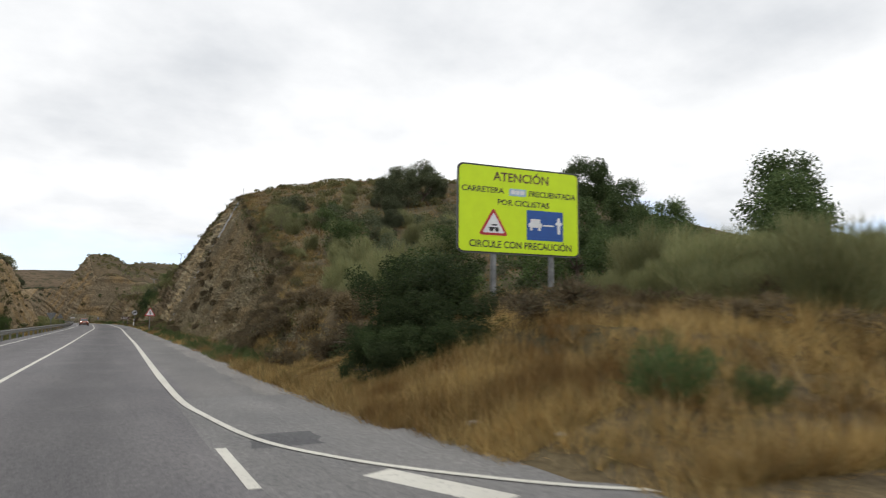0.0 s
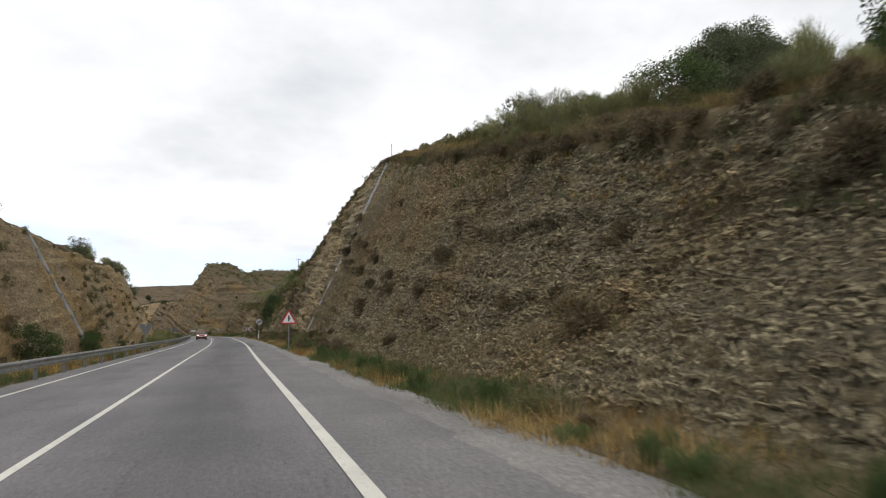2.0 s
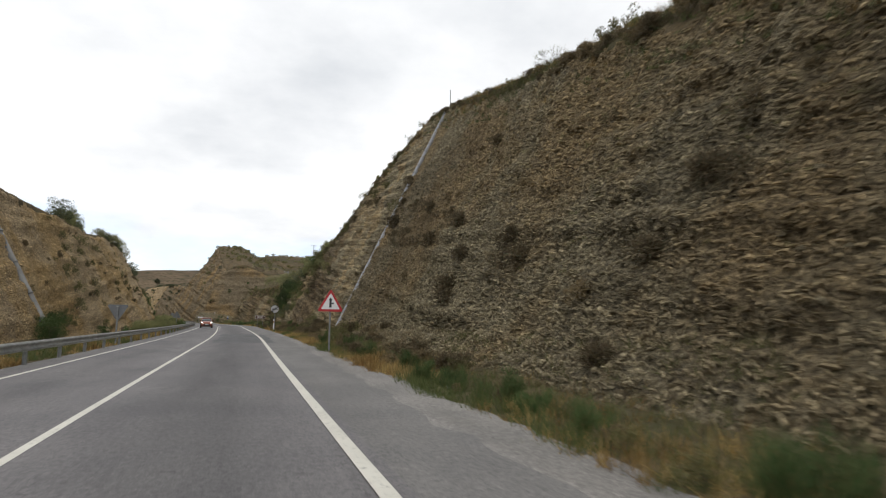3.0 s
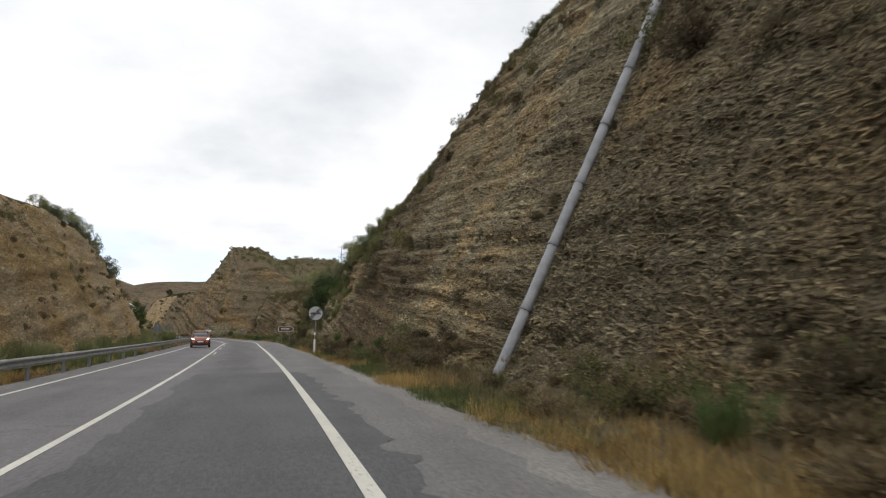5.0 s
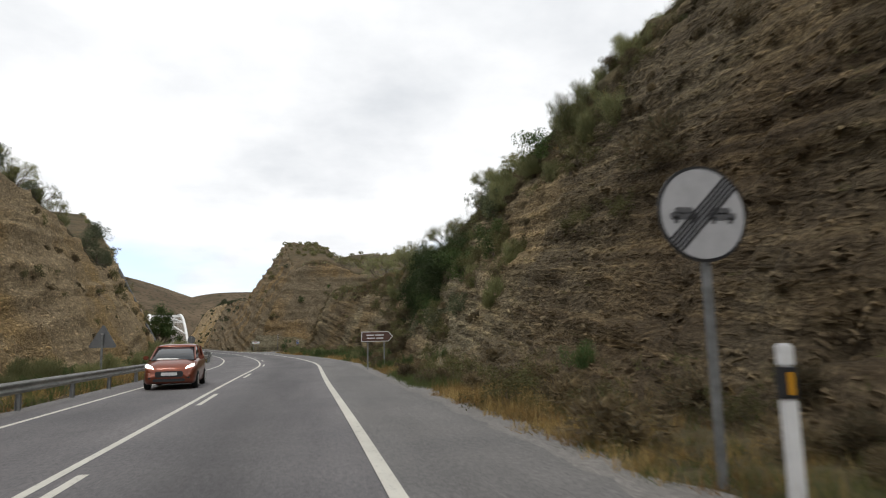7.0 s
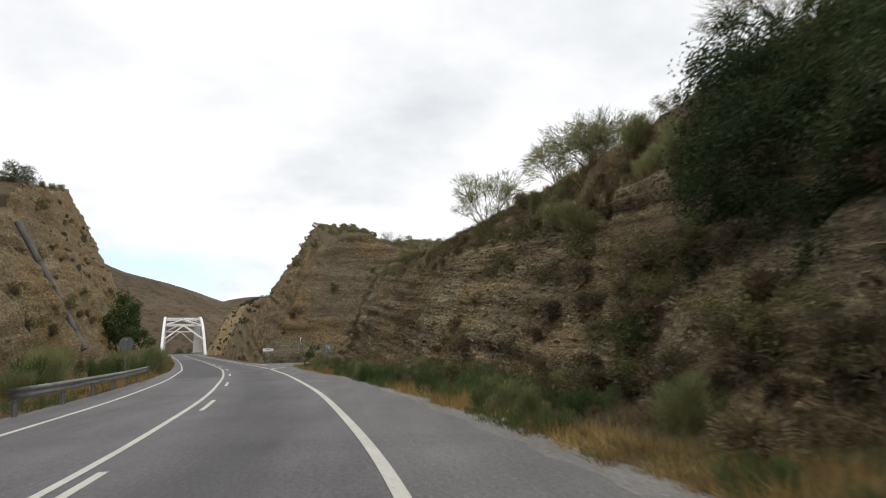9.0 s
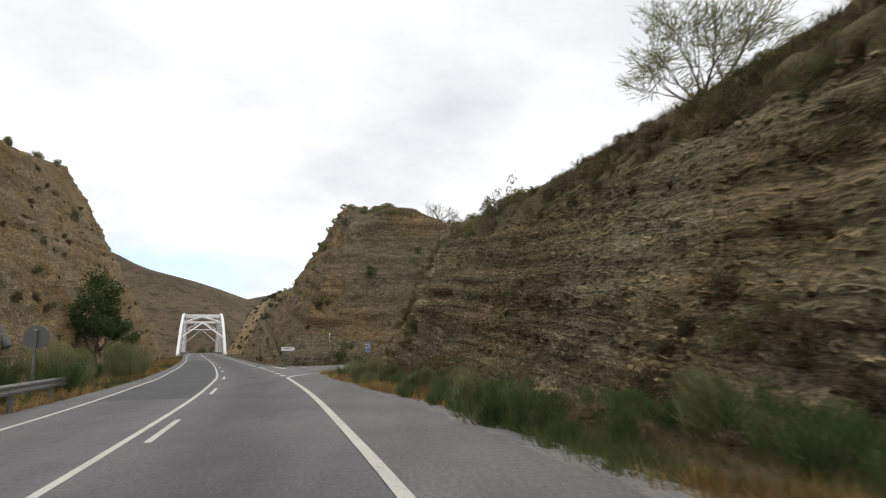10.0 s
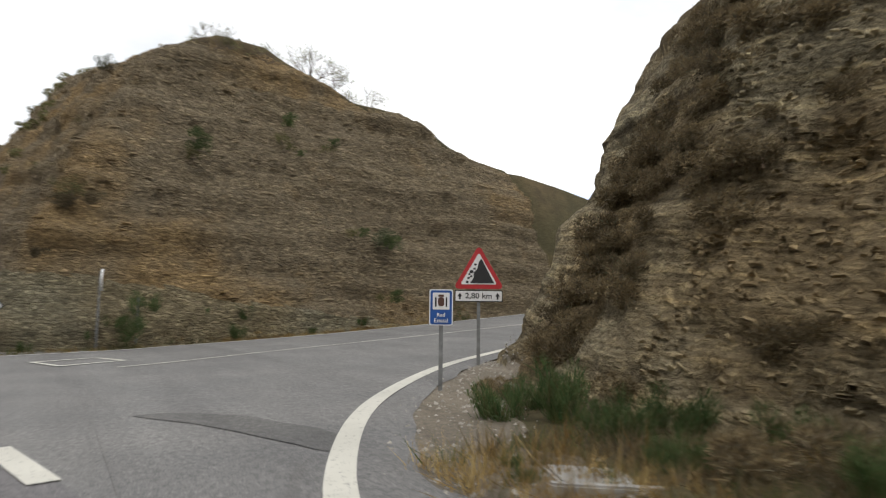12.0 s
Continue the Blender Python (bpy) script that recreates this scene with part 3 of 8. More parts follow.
def land(x, y):
    """Height of the ground."""
    u = x - road_x(y)
    base = road_z(y) - 0.06 + np.clip(u - 6.2, 0, 4) * 0.05 * (y < 236) - np.clip(-u - 4.4, 0, 6) * 0.03
    base = base + np.where((u > 5.0) & (y > 228), 0.035, 0.0) + np.where(u > 5.0, np.clip((y - 230) / 8, 0, 1) * side_z(x), 0)
    # cut face along the right of the road
    toe = np.interp(y, [-60, 10, 17, 24, 30, 120, 160, 236], [8.0, 6.6, 6.6, 8.6, 10.0, 10.3, 10.3, 10.0])
    k = np.interp(y, [-60, 18, 23, 28], [0.3, 0.34, 0.9, 2.06])
    crest = np.interp(y, *CREST_R)
    over = np.maximum(u - toe - crest / k, 0)
    rise = np.interp(y, [-60, 30, 70, 114, 140, 160, 250], [0.06, 0.10, 0.34, 0.12, 0.05, 0.08, 0.14])
    hill = 7.0 * (1 - np.exp(-over / 25)) * np.interp(y, [40, 72, 95, 130, 165], [0, 0.3, 1, 1, 0]) * np.interp(x, [60, 80, 108, 140], [1, 0.95, 0.6, 0.4])
    top = crest + hill + rise * over * np.exp(-over / 35) + 1.0 * (fbm(x / 9, y / 9, 0 * x, 3, 5) - 0.5) * np.clip(over / 6, 0, 1)
    wall = soft_min(k * (u - toe), top, 0.7)
    # broken rock heaped at its foot
    low = np.interp(y, [18, 24, 28, 42, 60, 90, 120, 236], [9.0, 7.4, 7.3, 8.3, 8.9, 9.2, 9.2, 9.0]) + 1.7 * np.exp(-((y - 117.0) / 2.2) ** 2)
    heap = np.interp(y, [30, 50], [1.5, 0.75]) * (u - low) - 3.0 * np.clip((y - 176) / 12, 0, 1)
    wall = np.maximum(wall, soft_min(heap, top, 0.5))
    # the bank at the start ends at the side lane
    wall = np.where(y < 40, soft_min(wall, 0.6 * (y - 4.6 + 0.1 * (x - 7)), 0.4), wall)
    # its end at the junction, turned along the side road
    ex, ey = math.cos(radians(66)), math.sin(radians(66))
    inner = (x + 1.7) * ey - (y - 241.3) * ex + 0.5
    right = soft_min(wall, 1.9 * inner, 1.8)
    right = soft_min(right, 2.6 * (side_near(x) - 0.9 - y), 0.6)
    # the spur between the main road and the side road
    hump = np.interp(x, [-40, -14, -10.5, -8, -5.5, -2, 1, 3.5, 7, 11, 16, 30, 60], [21.1, 17.1, 17.1, 16.3, 16.4, 18.1, 18.1, 17.1, 15.6, 15.4, 12.8, 11, 12])
    hump = hump + np.clip(y - 269, 0, 60) * np.interp(x, [-30, -8, 4, 8, 16, 26, 40], [0.12, 0.264, 0.17, 0.19, 0.25, 0.27, 0.1])
    toe_s = np.interp(y, [255, 262, 275, 300, 330, 400], [6.35, 6.75, 6.55, 6.95, 8.85, 11.3])
    end_s = np.interp(y - 1.2 * np.clip(x + 12, 0, 50), [300, 330, 345], [60, 12, 0])
    spur = soft_min(soft_min(1.71 * (u - toe_s), 1.99 * (y - 261.6 - 0.12 * (x + 5)), 1.6), soft_min(hump, end_s, 2.0), 1.6)
    spur = np.where(y > 255, spur, -50.0)
    # cut face along the left
    toe_l = np.interp(y, [-60, 120, 180, 230, 300, 330], [13.0, 12.0, 11.5, 10.0, 9.5, 9.0])
    crest_l = np.interp(y, *CREST_L)
    over_l = np.maximum(-u - toe_l - crest_l / 2.0, 0)
    left = soft_min(2.0 * (-u - toe_l), crest_l + 0.12 * over_l * np.exp(-over_l / 80), 0.8)
    z = np.maximum(np.maximum(right, left), np.maximum(spur, base))
    # the river bed under the bridge
    river = np.clip((y - 378) / 14, 0, 1) * np.clip((520 - y) / 30, 0, 1)
    # the yellowish slope that carries on beside the bridge
    tail = soft_min(2.0 * (u - 9.6), soft_min(15.0 + 0.03 * (y - 345) + 1.5 * (fbm(x / 12, y / 12, 0 * x, 3, 77) - 0.5), 0.8 * (448 - y), 2.0), 1.5)
    return np.maximum(z - 9.0 * river, np.where((y > 325) & (u < 110), tail, -50.0))


def land_at(x, y):
    return float(land(np.array([float(x)]), np.array([float(y)]))[0])


def grid_mesh(name, xs, ys, rough=0.0, smooth=True, drop=None):
    """A sheet over the land; xs: offsets from the road's middle, ys: stations. Steep parts are broken into beds and blocks."""
    uu, yy = np.meshgrid(xs, ys)
    xx = uu + road_x(yy)
    zz = land(xx, yy)
    if rough:
        e = 0.4
        gx = (land(xx + e, yy) - land(xx - e, yy)) / (2 * e)
        gy = (land(xx, yy + e) - land(xx, yy - e)) / (2 * e)
        steep = np.clip((np.hypot(gx, gy) - 0.5) / 0.9, 0, 1)
        length = np.sqrt(gx**2 + gy**2 + 1)
        nx, ny, nz = -gx / length, -gy / length, 1 / length
        big = fbm(xx / 7, yy / 7, zz / 5, 3, 11) - 0.5
        gully = np.abs(fbm(yy / 3.2, zz / 14, xx * 0, 3, 31) - 0.5)
        dip = zz - 0.11 * yy + 0.7 * fbm(xx / 10, yy / 10, zz / 10, 2, 17)
        beds = fbm(dip * 1.7, yy * 0.10, xx * 0.1, 4, 23) - 0.5
        blocks = fbm(yy * 0.9, zz * 1.7, xx * 0.9, 4, 41) - 0.5
        d = rough * steep * (1.5 * big - 0.9 * np.clip(0.12 - gully, 0, 1) * 4 + 1.1 * beds + 0.9 * blocks)
        d = d + 0.25 * (1 - steep) * np.clip((zz - 1.0) / 2, 0, 1) * (fbm(xx / 1.5, yy / 1.5, zz * 0, 3, 53) - 0.5)
        # single beds and the blocks they break into stand proud or weather back
        bed = np.floor(dip / 0.55)
        late = np.clip((dip / 0.55 - bed - 0.75) * 4, 0, 1)
        block = np.floor(yy / 1.3 + 7 * hash01(bed, bed * 0, bed * 0, 61) + 0.4 * fbm(yy, zz, xx, 2, 63))
        proud = (hash01(bed, bed * 0, bed * 0, 65) - 0.5) * (1 - late) + (hash01(bed + 1, bed * 0, bed * 0, 65) - 0.5) * late
        broken = hash01(bed, block, bed * 0, 67) - 0.5
        d = d - 0.8 * rough / 0.5 * steep * (xx > 5) * np.exp(-((yy - 117.0) / 1.2) ** 2)
        even = 0.45 + 0.55 * np.clip((yy - 112) / 15, 0, 1)
        d = d + rough * steep * even * (0.75 * proud + 0.45 * broken)
        xx, yy, zz = xx + nx * d, yy + ny * d, zz + nz * d
    if drop is not None:
        zz = zz - drop(uu, yy)
    n, m = uu.shape
    idx = np.arange(n * m).reshape(n, m)
    faces = np.stack([idx[:-1, :-1], idx[:-1, 1:], idx[1:, 1:], idx[1:, :-1]], -1).reshape(-1, 4)
    return mesh_from(name, np.stack([xx, yy, zz], -1).reshape(-1, 3), faces, smooth)


def two_tone(me, rock, soil, level=0.72, above=None, talus=None):
    """Rock where the sheet is steep, soil where it lies flat, or above a line."""
    me.materials.append(rock)
    me.materials.append(soil)
    cen = np.empty(len(me.polygons) * 3, dtype=np.float32)
    me.polygons.foreach_get("center", cen)
    c = cen.reshape(-1, 3).astype(float)
    ragged = 0.22 * (fbm(c[:, 0] / 2.5, c[:, 1] / 2.5, c[:, 2] / 2.5, 3, 71) - 0.5)
    gx = (land(c[:, 0] + 0.4, c[:, 1]) - land(c[:, 0] - 0.4, c[:, 1])) / 0.8
    gy = (land(c[:, 0], c[:, 1] + 0.4) - land(c[:, 0], c[:, 1] - 0.4)) / 0.8
    earth = 1 / np.sqrt(1 + gx**2 + gy**2) + ragged > level
    if above is not None:
        earth |= c[:, 1] + 20.0 * ragged < 21.0
        earth |= c[:, 2] + 9.0 * ragged > above(c[:, 1])
    kind = earth.astype(np.int32)
    if talus is not None:
        me.materials.append(talus)
        foot = np.interp(c[:, 0], [-13, -9, -5, -1, 5, 9], [3.3, 3.1, 2.6, 1.8, 1.3, 0.8])
        kind[(c[:, 2] + 4.0 * ragged < foot) & (c[:, 1] < 270)] = 2
    me.polygons.foreach_set("material_index", kind)


def scrub_line(y):
    """Height on the right cutting above which earth and scrub cover the rock."""
    return np.interp(y, *CREST_R) - np.interp(y, [20, 30, 40, 75, 110, 125, 142, 165, 180, 186, 195, 205, 215, 225, 234], [0.6, 0.9, 0.5, 0.6, 0.4, 0.2, 1.6, 2.2, 3.4, 3.2, 2.2, 1.9, 1.6, 1.2, 0.6])


# ---- ground and rock ----
def steps(*runs):
    """Numbers from run to run: (start, end, step), ..."""
    return np.unique(np.round(np.concatenate([np.arange(a, b + 1e-6, s) for a, b, s in runs]), 3))


def under_cuts(u, y):
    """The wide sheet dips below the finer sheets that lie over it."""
    near = np.clip((u + 40) / 4, 0, 1) * np.clip((42 - u) / 4, 0, 1) * np.clip((y + 36) / 4, 0, 1) * np.clip((372 - y) / 4, 0, 1)
    tail = np.clip((u - 6) / 4, 0, 1) * np.clip((62 - u) / 4, 0, 1) * np.clip((y - 360) / 4, 0, 1) * np.clip((446 - y) / 4, 0, 1)
    return 6.0 * np.maximum(near, tail)


ground = thing("ground", grid_mesh("ground", steps((-2600, -400, 110), (-400, -100, 20), (-100, 100, 4), (100, 400, 20), (400, 2600, 110)),
               steps((-700, -80, 60), (-80, 560, 4), (560, 700, 20), (700, 3600, 145)), drop=under_cuts), SOIL,
               "dry brown hillside soil with straw grass", "ground", kind="structure")
right_me = grid_mesh("rock_cut_right", steps((4.5, 7.5, 0.5), (7.5, 9.5, 0.25), (9.5, 23.5, 0.12), (23.5, 30, 0.4), (30, 42, 1.5)), steps((-36, 8, 1.0), (8, 246, 0.17)), rough=0.5)
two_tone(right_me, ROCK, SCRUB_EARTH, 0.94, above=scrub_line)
rock_cut_right = thing("rock_cut_right", right_me, None, "steep grey-brown bedded rock cutting beside the road", "rock face", kind="structure")
left_me = grid_mesh("rock_cut_left", steps((-40, -30, 1.0), (-30, -8.5, 0.2), (-8.5, -4.2, 0.7)), steps((-36, 60, 1.5), (60, 330, 0.38), (330, 372, 0.8)), rough=0.55)
two_tone(left_me, ROCK_TAN, SOIL)
rock_cut_left = thing("rock_cut_left", left_me, None, "steep tan bedded rock cutting behind the guardrail", "rock face", kind="structure")
spur_me = grid_mesh("rock_spur", steps((5.0, 36, 0.17), (36, 42, 1.0)), steps((245.8, 282, 0.15), (282, 300, 0.3), (300, 372, 0.8)), rough=0.7)
two_tone(spur_me, ROCK_SPUR, SOIL, talus=TALUS)
tail_me = grid_mesh("rock_slope", steps((6, 34, 0.8), (34, 66, 2.0)), steps((371, 450, 0.8)), rough=0.6)
two_tone(tail_me, ROCK_TAN, SOIL, 0.80)
rock_slope = thing("rock_slope", tail_me, None, "yellowish rocky slope beside the far bridge", "rock face", kind="structure")
rock_spur = thing("rock_spur", spur_me, None, "rounded ochre-brown rock spur at the junction", "rock face", kind="structure")


def far_hill(name, centre, size, height, seed, label):
    n = 70
    a = np.linspace(-1, 1, n)
    gx, gy = np.meshgrid(a, a)
    px, py = centre[0] + gx * size[0], centre[1] + gy * size[1]
    shape = np.clip(1 - np.hypot(gx, gy) ** 1.7, -0.2, 1)
    pz = height * shape * (0.75 + 0.5 * fbm(px / 160, py / 160, 0 * px, 4, seed)) - 4
    idx = np.arange(n * n).reshape(n, n)
    faces = np.stack([idx[:-1, :-1], idx[:-1, 1:], idx[1:, 1:], idx[1:, :-1]], -1).reshape(-1, 4)
    return thing(name, mesh_from(name, np.stack([px, py, pz], -1).reshape(-1, 3), faces, True), HILL, label, "hill", kind="structure")


far_hill("far_hill", (-330, 720), (330, 190), 105, 3, "far brown hillside dotted with dark scrub")
far_hill("far_hill", (-60, 760), (260, 180), 52, 8, "far brown hillside dotted with dark scrub")
far_hill("far_hill", (260, 560), (260, 240), 60, 12, "far brown hillside dotted with dark scrub")


# ---- road ----
def ribbon(name, rows, z_lift, material, label, category, kind="structure", parent=None):
    """A strip between two lines; rows of (x, y, x, y)."""
    v, f = [], []
    for x0, y0, x1, y1 in rows:
        v += [(x0, y0, z_lift(x0, y0)), (x1, y1, z_lift(x1, y1))]
    for i in range(len(rows) - 1):
        f.append((2 * i, 2 * i + 1, 2 * i + 3, 2 * i + 2))
    return thing(name, mesh_from(name, v, f), material, label, category, kind=kind, parent=parent)


def along(y0, y1, step, u0, u1):
    """Rows for a ribbon along the main road between two offsets, which may be functions of the station."""
    rows = []
    n = max(2, int(math.ceil((y1 - y0) / step)) + 1)
    for i in range(n):
        y = y0 + (y1 - y0) * i / (n - 1)
        a, b = (u(y) if callable(u) else u for u in (u0, u1))
        slope = (road_x(y + 1) - road_x(y - 1)) / 2
        c, s = 1 / math.hypot(1, slope), slope / math.hypot(1, slope)
        x = float(road_x(y))
        rows.append((x + a * c, y - a * s, x + b * c, y - b * s))
    return rows


def on_road(lift):
    return lambda x, y: float(road_z(y)) + lift


def ragged_edge(u, amount, seed):
    return lambda y: u + amount * (float(fbm(np.array([y * 0.8]), np.array([0.5]), np.array([0.5]), 4, seed)[0]) - 0.5)


def lane_sheet(name, y0, y1, offsets, lift, material, label):
    """A strip of the main road with its offsets kept as an attribute for the wear of the lanes."""
    v, f, us, n = [], [], [], 0
    cols = len(offsets)
    for r in zip(*[along(y0, y1, 1.0, u, u) for u in offsets]):
        for u, p in zip(offsets, r):
            v.append((p[0], p[1], float(road_z(p[1])) + lift))
            us.append(u)
        n += 1
    for i in range(n - 1):
        f += [(i * cols + k, i * cols + k + 1, (i + 1) * cols + k + 1, (i + 1) * cols + k) for k in range(cols - 1)]
    me = mesh_from(name, v, f)
    at = me.attributes.new("offset", "FLOAT", "POINT")
    at.data.foreach_set("value", np.array(us, dtype=np.float32))
    return thing(name, me, material, label, "road", kind="structure")


road = lane_sheet("road", -60, 480, [-3.75, -2.5, -1.2, 0.0, 1.3, 2.6, 3.95], 0.0, ASPHALT, "worn grey asphalt two-lane road")
ribbon("tar_stain", along(8.3, 9.3, 0.1, ragged_edge(4.15, 1.5, 88), ragged_edge(4.95, 1.2, 89)), on_road(0.005), ASPHALT_DARK, "dark tar stain on the asphalt shoulder", "stain")
ribbon("asphalt_patch", along(98, 121, 0.25, ragged_edge(0.55, 0.9, 98), ragged_edge(4.45, 1.3, 97)), on_road(0.004), ASPHALT_DARK, "newer dark asphalt patch in the lane", "asphalt patch")
def edge_right(y):
    """Offset of the right pavement edge."""
    return float(np.interp(y, [60, 120, 140, 186, 214, 222, 240], [5.75, 5.85, 6.15, 6.35, 6.4, 6.15, 6.2]))


def wavy(fn, amount, seed):
    rough = ragged_edge(0.0, amount, seed)
    return lambda y: fn(y) + rough(y)


ribbon("shoulder_right", along(-60, 228, 0.25, 3.95, wavy(lambda y: edge_right(y) - float(np.interp(y, [70, 120], [0.35, 0.0])), 0.7, 91)), on_road(-0.004), SHOULDER, "paler grey asphalt shoulder", "road shoulder")
tip_v, tip_f = [], []
for row in zip(*[along(227.9, 239.0, 0.4, 3.95 + 2.2 * k / 7, wavy(lambda y, k=k: 3.95 + (edge_right(y) - 3.95) * k / 7, 0.3 * k / 7, 91)) for k in range(8)]):
    tip_v += [(r[2], r[3], max(float(road_z(r[3])) - 0.004, land_at(r[2], r[3]) + 0.03)) for r in row]
for i in range(len(tip_v) // 8 - 1):
    tip_f += [(8 * i + k, 8 * i + k + 1, 8 * i + 9 + k, 8 * i + 8 + k) for k in range(7)]
thing("shoulder_tip", mesh_from("shoulder_tip", tip_v, tip_f), SHOULDER, "paler grey asphalt shoulder before the junction", "road shoulder", kind="structure")
ribbon("shoulder_left", along(-60, 480, 1.0, ragged_edge(-4.25, 0.3, 92), -3.75), on_road(-0.004), SHOULDER, "paler grey asphalt shoulder", "road shoulder")
ribbon("gravel_edge", along(-60, 236, 0.4, wavy(lambda y: edge_right(y) - float(np.interp(y, [70, 120], [0.8, 0.4])), 0.3, 95), wavy(lambda y: edge_right(y) + 0.75, 0.9, 93)), on_road(-0.012), GRAVEL, "crumbled grey gravel edge of the shoulder", "gravel")
ribbon("shoulder_right", along(259, 480, 1.0, 3.95, 5.2), on_road(-0.004), SHOULDER, "paler grey asphalt shoulder", "road shoulder")
ribbon("asphalt_patch", along(218, 300, 2.0, -3.2, -0.12), on_road(0.004), ASPHALT_DARK, "newer dark asphalt patch in the oncoming lane", "asphalt patch")
side = []
for x in np.concatenate([np.arange(-9.0, 12, 0.5), np.arange(12, 41, 2.0)]):
    side.append((x, float(side_near(x)) - 0.5, x, float(side_far(x)) + 0.5))
side_v, side_f = [], []
for a, y0, _, y1 in side:
    for t in np.linspace(0, 1, 9):
        side_v.append((a, y0 + (y1 - y0) * t, float(side_z(np.array(a))) + 0.006))
for i in range(len(side) - 1):
    for j in range(8):
        side_f.append((i * 9 + j, i * 9 + 9 + j, i * 9 + 10 + j, i * 9 + 1 + j))
apron = [(r[0], r[1], -7.4, max(r[1], 233.2)) for r in along(233.2, 260, 0.6, 3.9, 3.9)]
ribbon("junction_apron", apron, on_road(-0.002), ASPHALT_PALE, "grey asphalt mouth of the side road", "road")
thing("side_road", mesh_from("side_road", side_v, side_f), ASPHALT_PALE, "grey asphalt side road climbing from the junction", "road", kind="structure")


# ---- road markings ----
def stripe(points, width, label, lift=0.006, height=None, name="road_marking", start=None):
    """A painted line of that width through points in x and y."""
    pts = [Vector((p[0], p[1])) for p in points]
    v, f = [], []
    for i, p in enumerate(pts):
        d = (pts[min(i + 1, len(pts) - 1)] - pts[max(i - 1, 0)]).normalized()
        nrm = Vector((-d.y, d.x)) * ((width if start is None else start + (width - start) * min(1.0, i / 26)) / 2)
        for q in (p + nrm, p - nrm):
            z = float(road_z(q.y)) if height is None else height(q)
            if start is not None:
                blend = min(1.0, i / 22)
                z = blend * z + (1 - blend) * (float(road_z(q.y)) + 0.006)
            v.append((q.x, q.y, z + lift))
    for i in range(len(pts) - 1):
        f.append((2 * i, 2 * i + 1, 2 * i + 3, 2 * i + 2))
    return thing(name, mesh_from(name, v, f), PAINT, label, "road marking", kind="structure")


def line_along(y0, y1, u, step=1.0):
    """Points along the main road at an offset, which may be a function of the station."""
    return [(r[0], r[1]) for r in along(y0, y1, step, u, u)]


def bezier(points, n=8):
    """A smooth curve through points (Catmull-Rom)."""
    p = [points[0], *points, points[-1]]
    out = []
    for i in range(1, len(p) - 2):
        for j in range(n):
            t = j / n
            out.append(tuple(0.5 * (2 * p[i][k] + (p[i + 1][k] - p[i - 1][k]) * t + (2 * p[i - 1][k] - 5 * p[i][k] + 4 * p[i + 1][k] - p[i + 2][k]) * t * t
                                    + (3 * p[i][k] - p[i - 1][k] - 3 * p[i + 1][k] + p[i + 2][k]) * t**3) for k in range(2)))
    return out + [tuple(points[-1])]


def side_height(q):
    return max(float(road_z(q.y)), float(side_z(np.array(q.x)))) + 0.008


right_edge = lambda y: float(np.interp(y, [20, 60, 100, 145, 185, 210, 232], [3.65, 3.69, 3.74, 3.86, 3.95, 3.92, 3.88]))
left_edge = lambda y: float(np.interp(y, [120, 150, 190, 212, 228, 250], [-3.22, -2.95, -2.85, -2.95, -3.25, -3.4]))
stripe(line_along(-60, 480, 0.0), 0.13, "solid white centre line")
stripe(line_along(-60, 480, left_edge), 0.13, "solid white edge line")
stripe(line_along(18.5, 230.0, right_edge), 0.19, "solid white edge line", 0.016)
stripe(line_along(258.5, 480, 3.78), 0.16, "solid white edge line")
stripe(bezier([(1.30, 18.6), (1.30, 17.2), (1.33, 13.5), (1.5, 11.4), (1.85, 8.9), (2.5, 7.3), (3.35, 6.05), (4.6, 4.8), (7.0, 3.4), (11, 2.3), (16, 1.8)]), 0.11, "white edge line curving into a side lane", 0.015, start=0.185)
stripe(bezier([*line_along(229.5, 231.5, right_edge, 2.0), (-8.0, 234.2), (-7.8, 236.1), (-7.15, 238.1), (-5.8, 240.7), (-4.2, 242.8), (-1.9, 245.0), (0.5, 246.5), (5, 248.7), (12, 251.2), (38, 257.4)]), 0.3, "broad white edge line curving into the side road", 0.012, side_height, start=0.19)
stripe([(x, float(side_far(x))) for x in np.arange(-13.2, 39, 1.0)], 0.14, "thin white edge line of the side road", 0.014, side_height)
stripe(bezier([(-8.0, 252.0), (-5.5, 253.1), (-2.8, 253.95), (4.25, 255.15), (12, 256.8), (36, 262.0)]), 0.12, "thin white middle line of the side road", 0.014, side_height)
stripe([(-13.2, 258.3), (-10.9, 251.2)], 0.4, "white give-way bar", 0.014, side_height)
for a, b in (((-10.05, 254.9), (-8.3, 256.3)), ((-8.3, 256.3), (-7.6, 254.5)), ((-7.6, 254.5), (-9.35, 253.1)), ((-9.35, 253.1), (-10.05, 254.9))):
    stripe([a, b], 0.16, "white outline of a give-way triangle", 0.014, side_height)
for far in (145.6, 158.3, 171.6, 185.8, 198.5, 211.0, 223.7, 236.4, 249.1, 261.8, 274.5, 287.2, 299.9):
    stripe(line_along(far - 3.8, far, 0.30 if far < 190 else 0.42), 0.13, "white dash beside the centre line", name="road_dash")
for near in (234.55, 238.25, 242.4, 246.6, 250.4, 254.0):
    stripe(line_along(near, near + 1.9, 3.85), 0.28, "short white dash across the junction", 0.014, name="road_dash")
stripe([(1.32, 6.35), (1.32, 8.5)], 0.13, "short white dash", name="road_dash")
stripe([(2.62, 6.5), (3.3, 5.0)], 0.42, "white give-way bar")

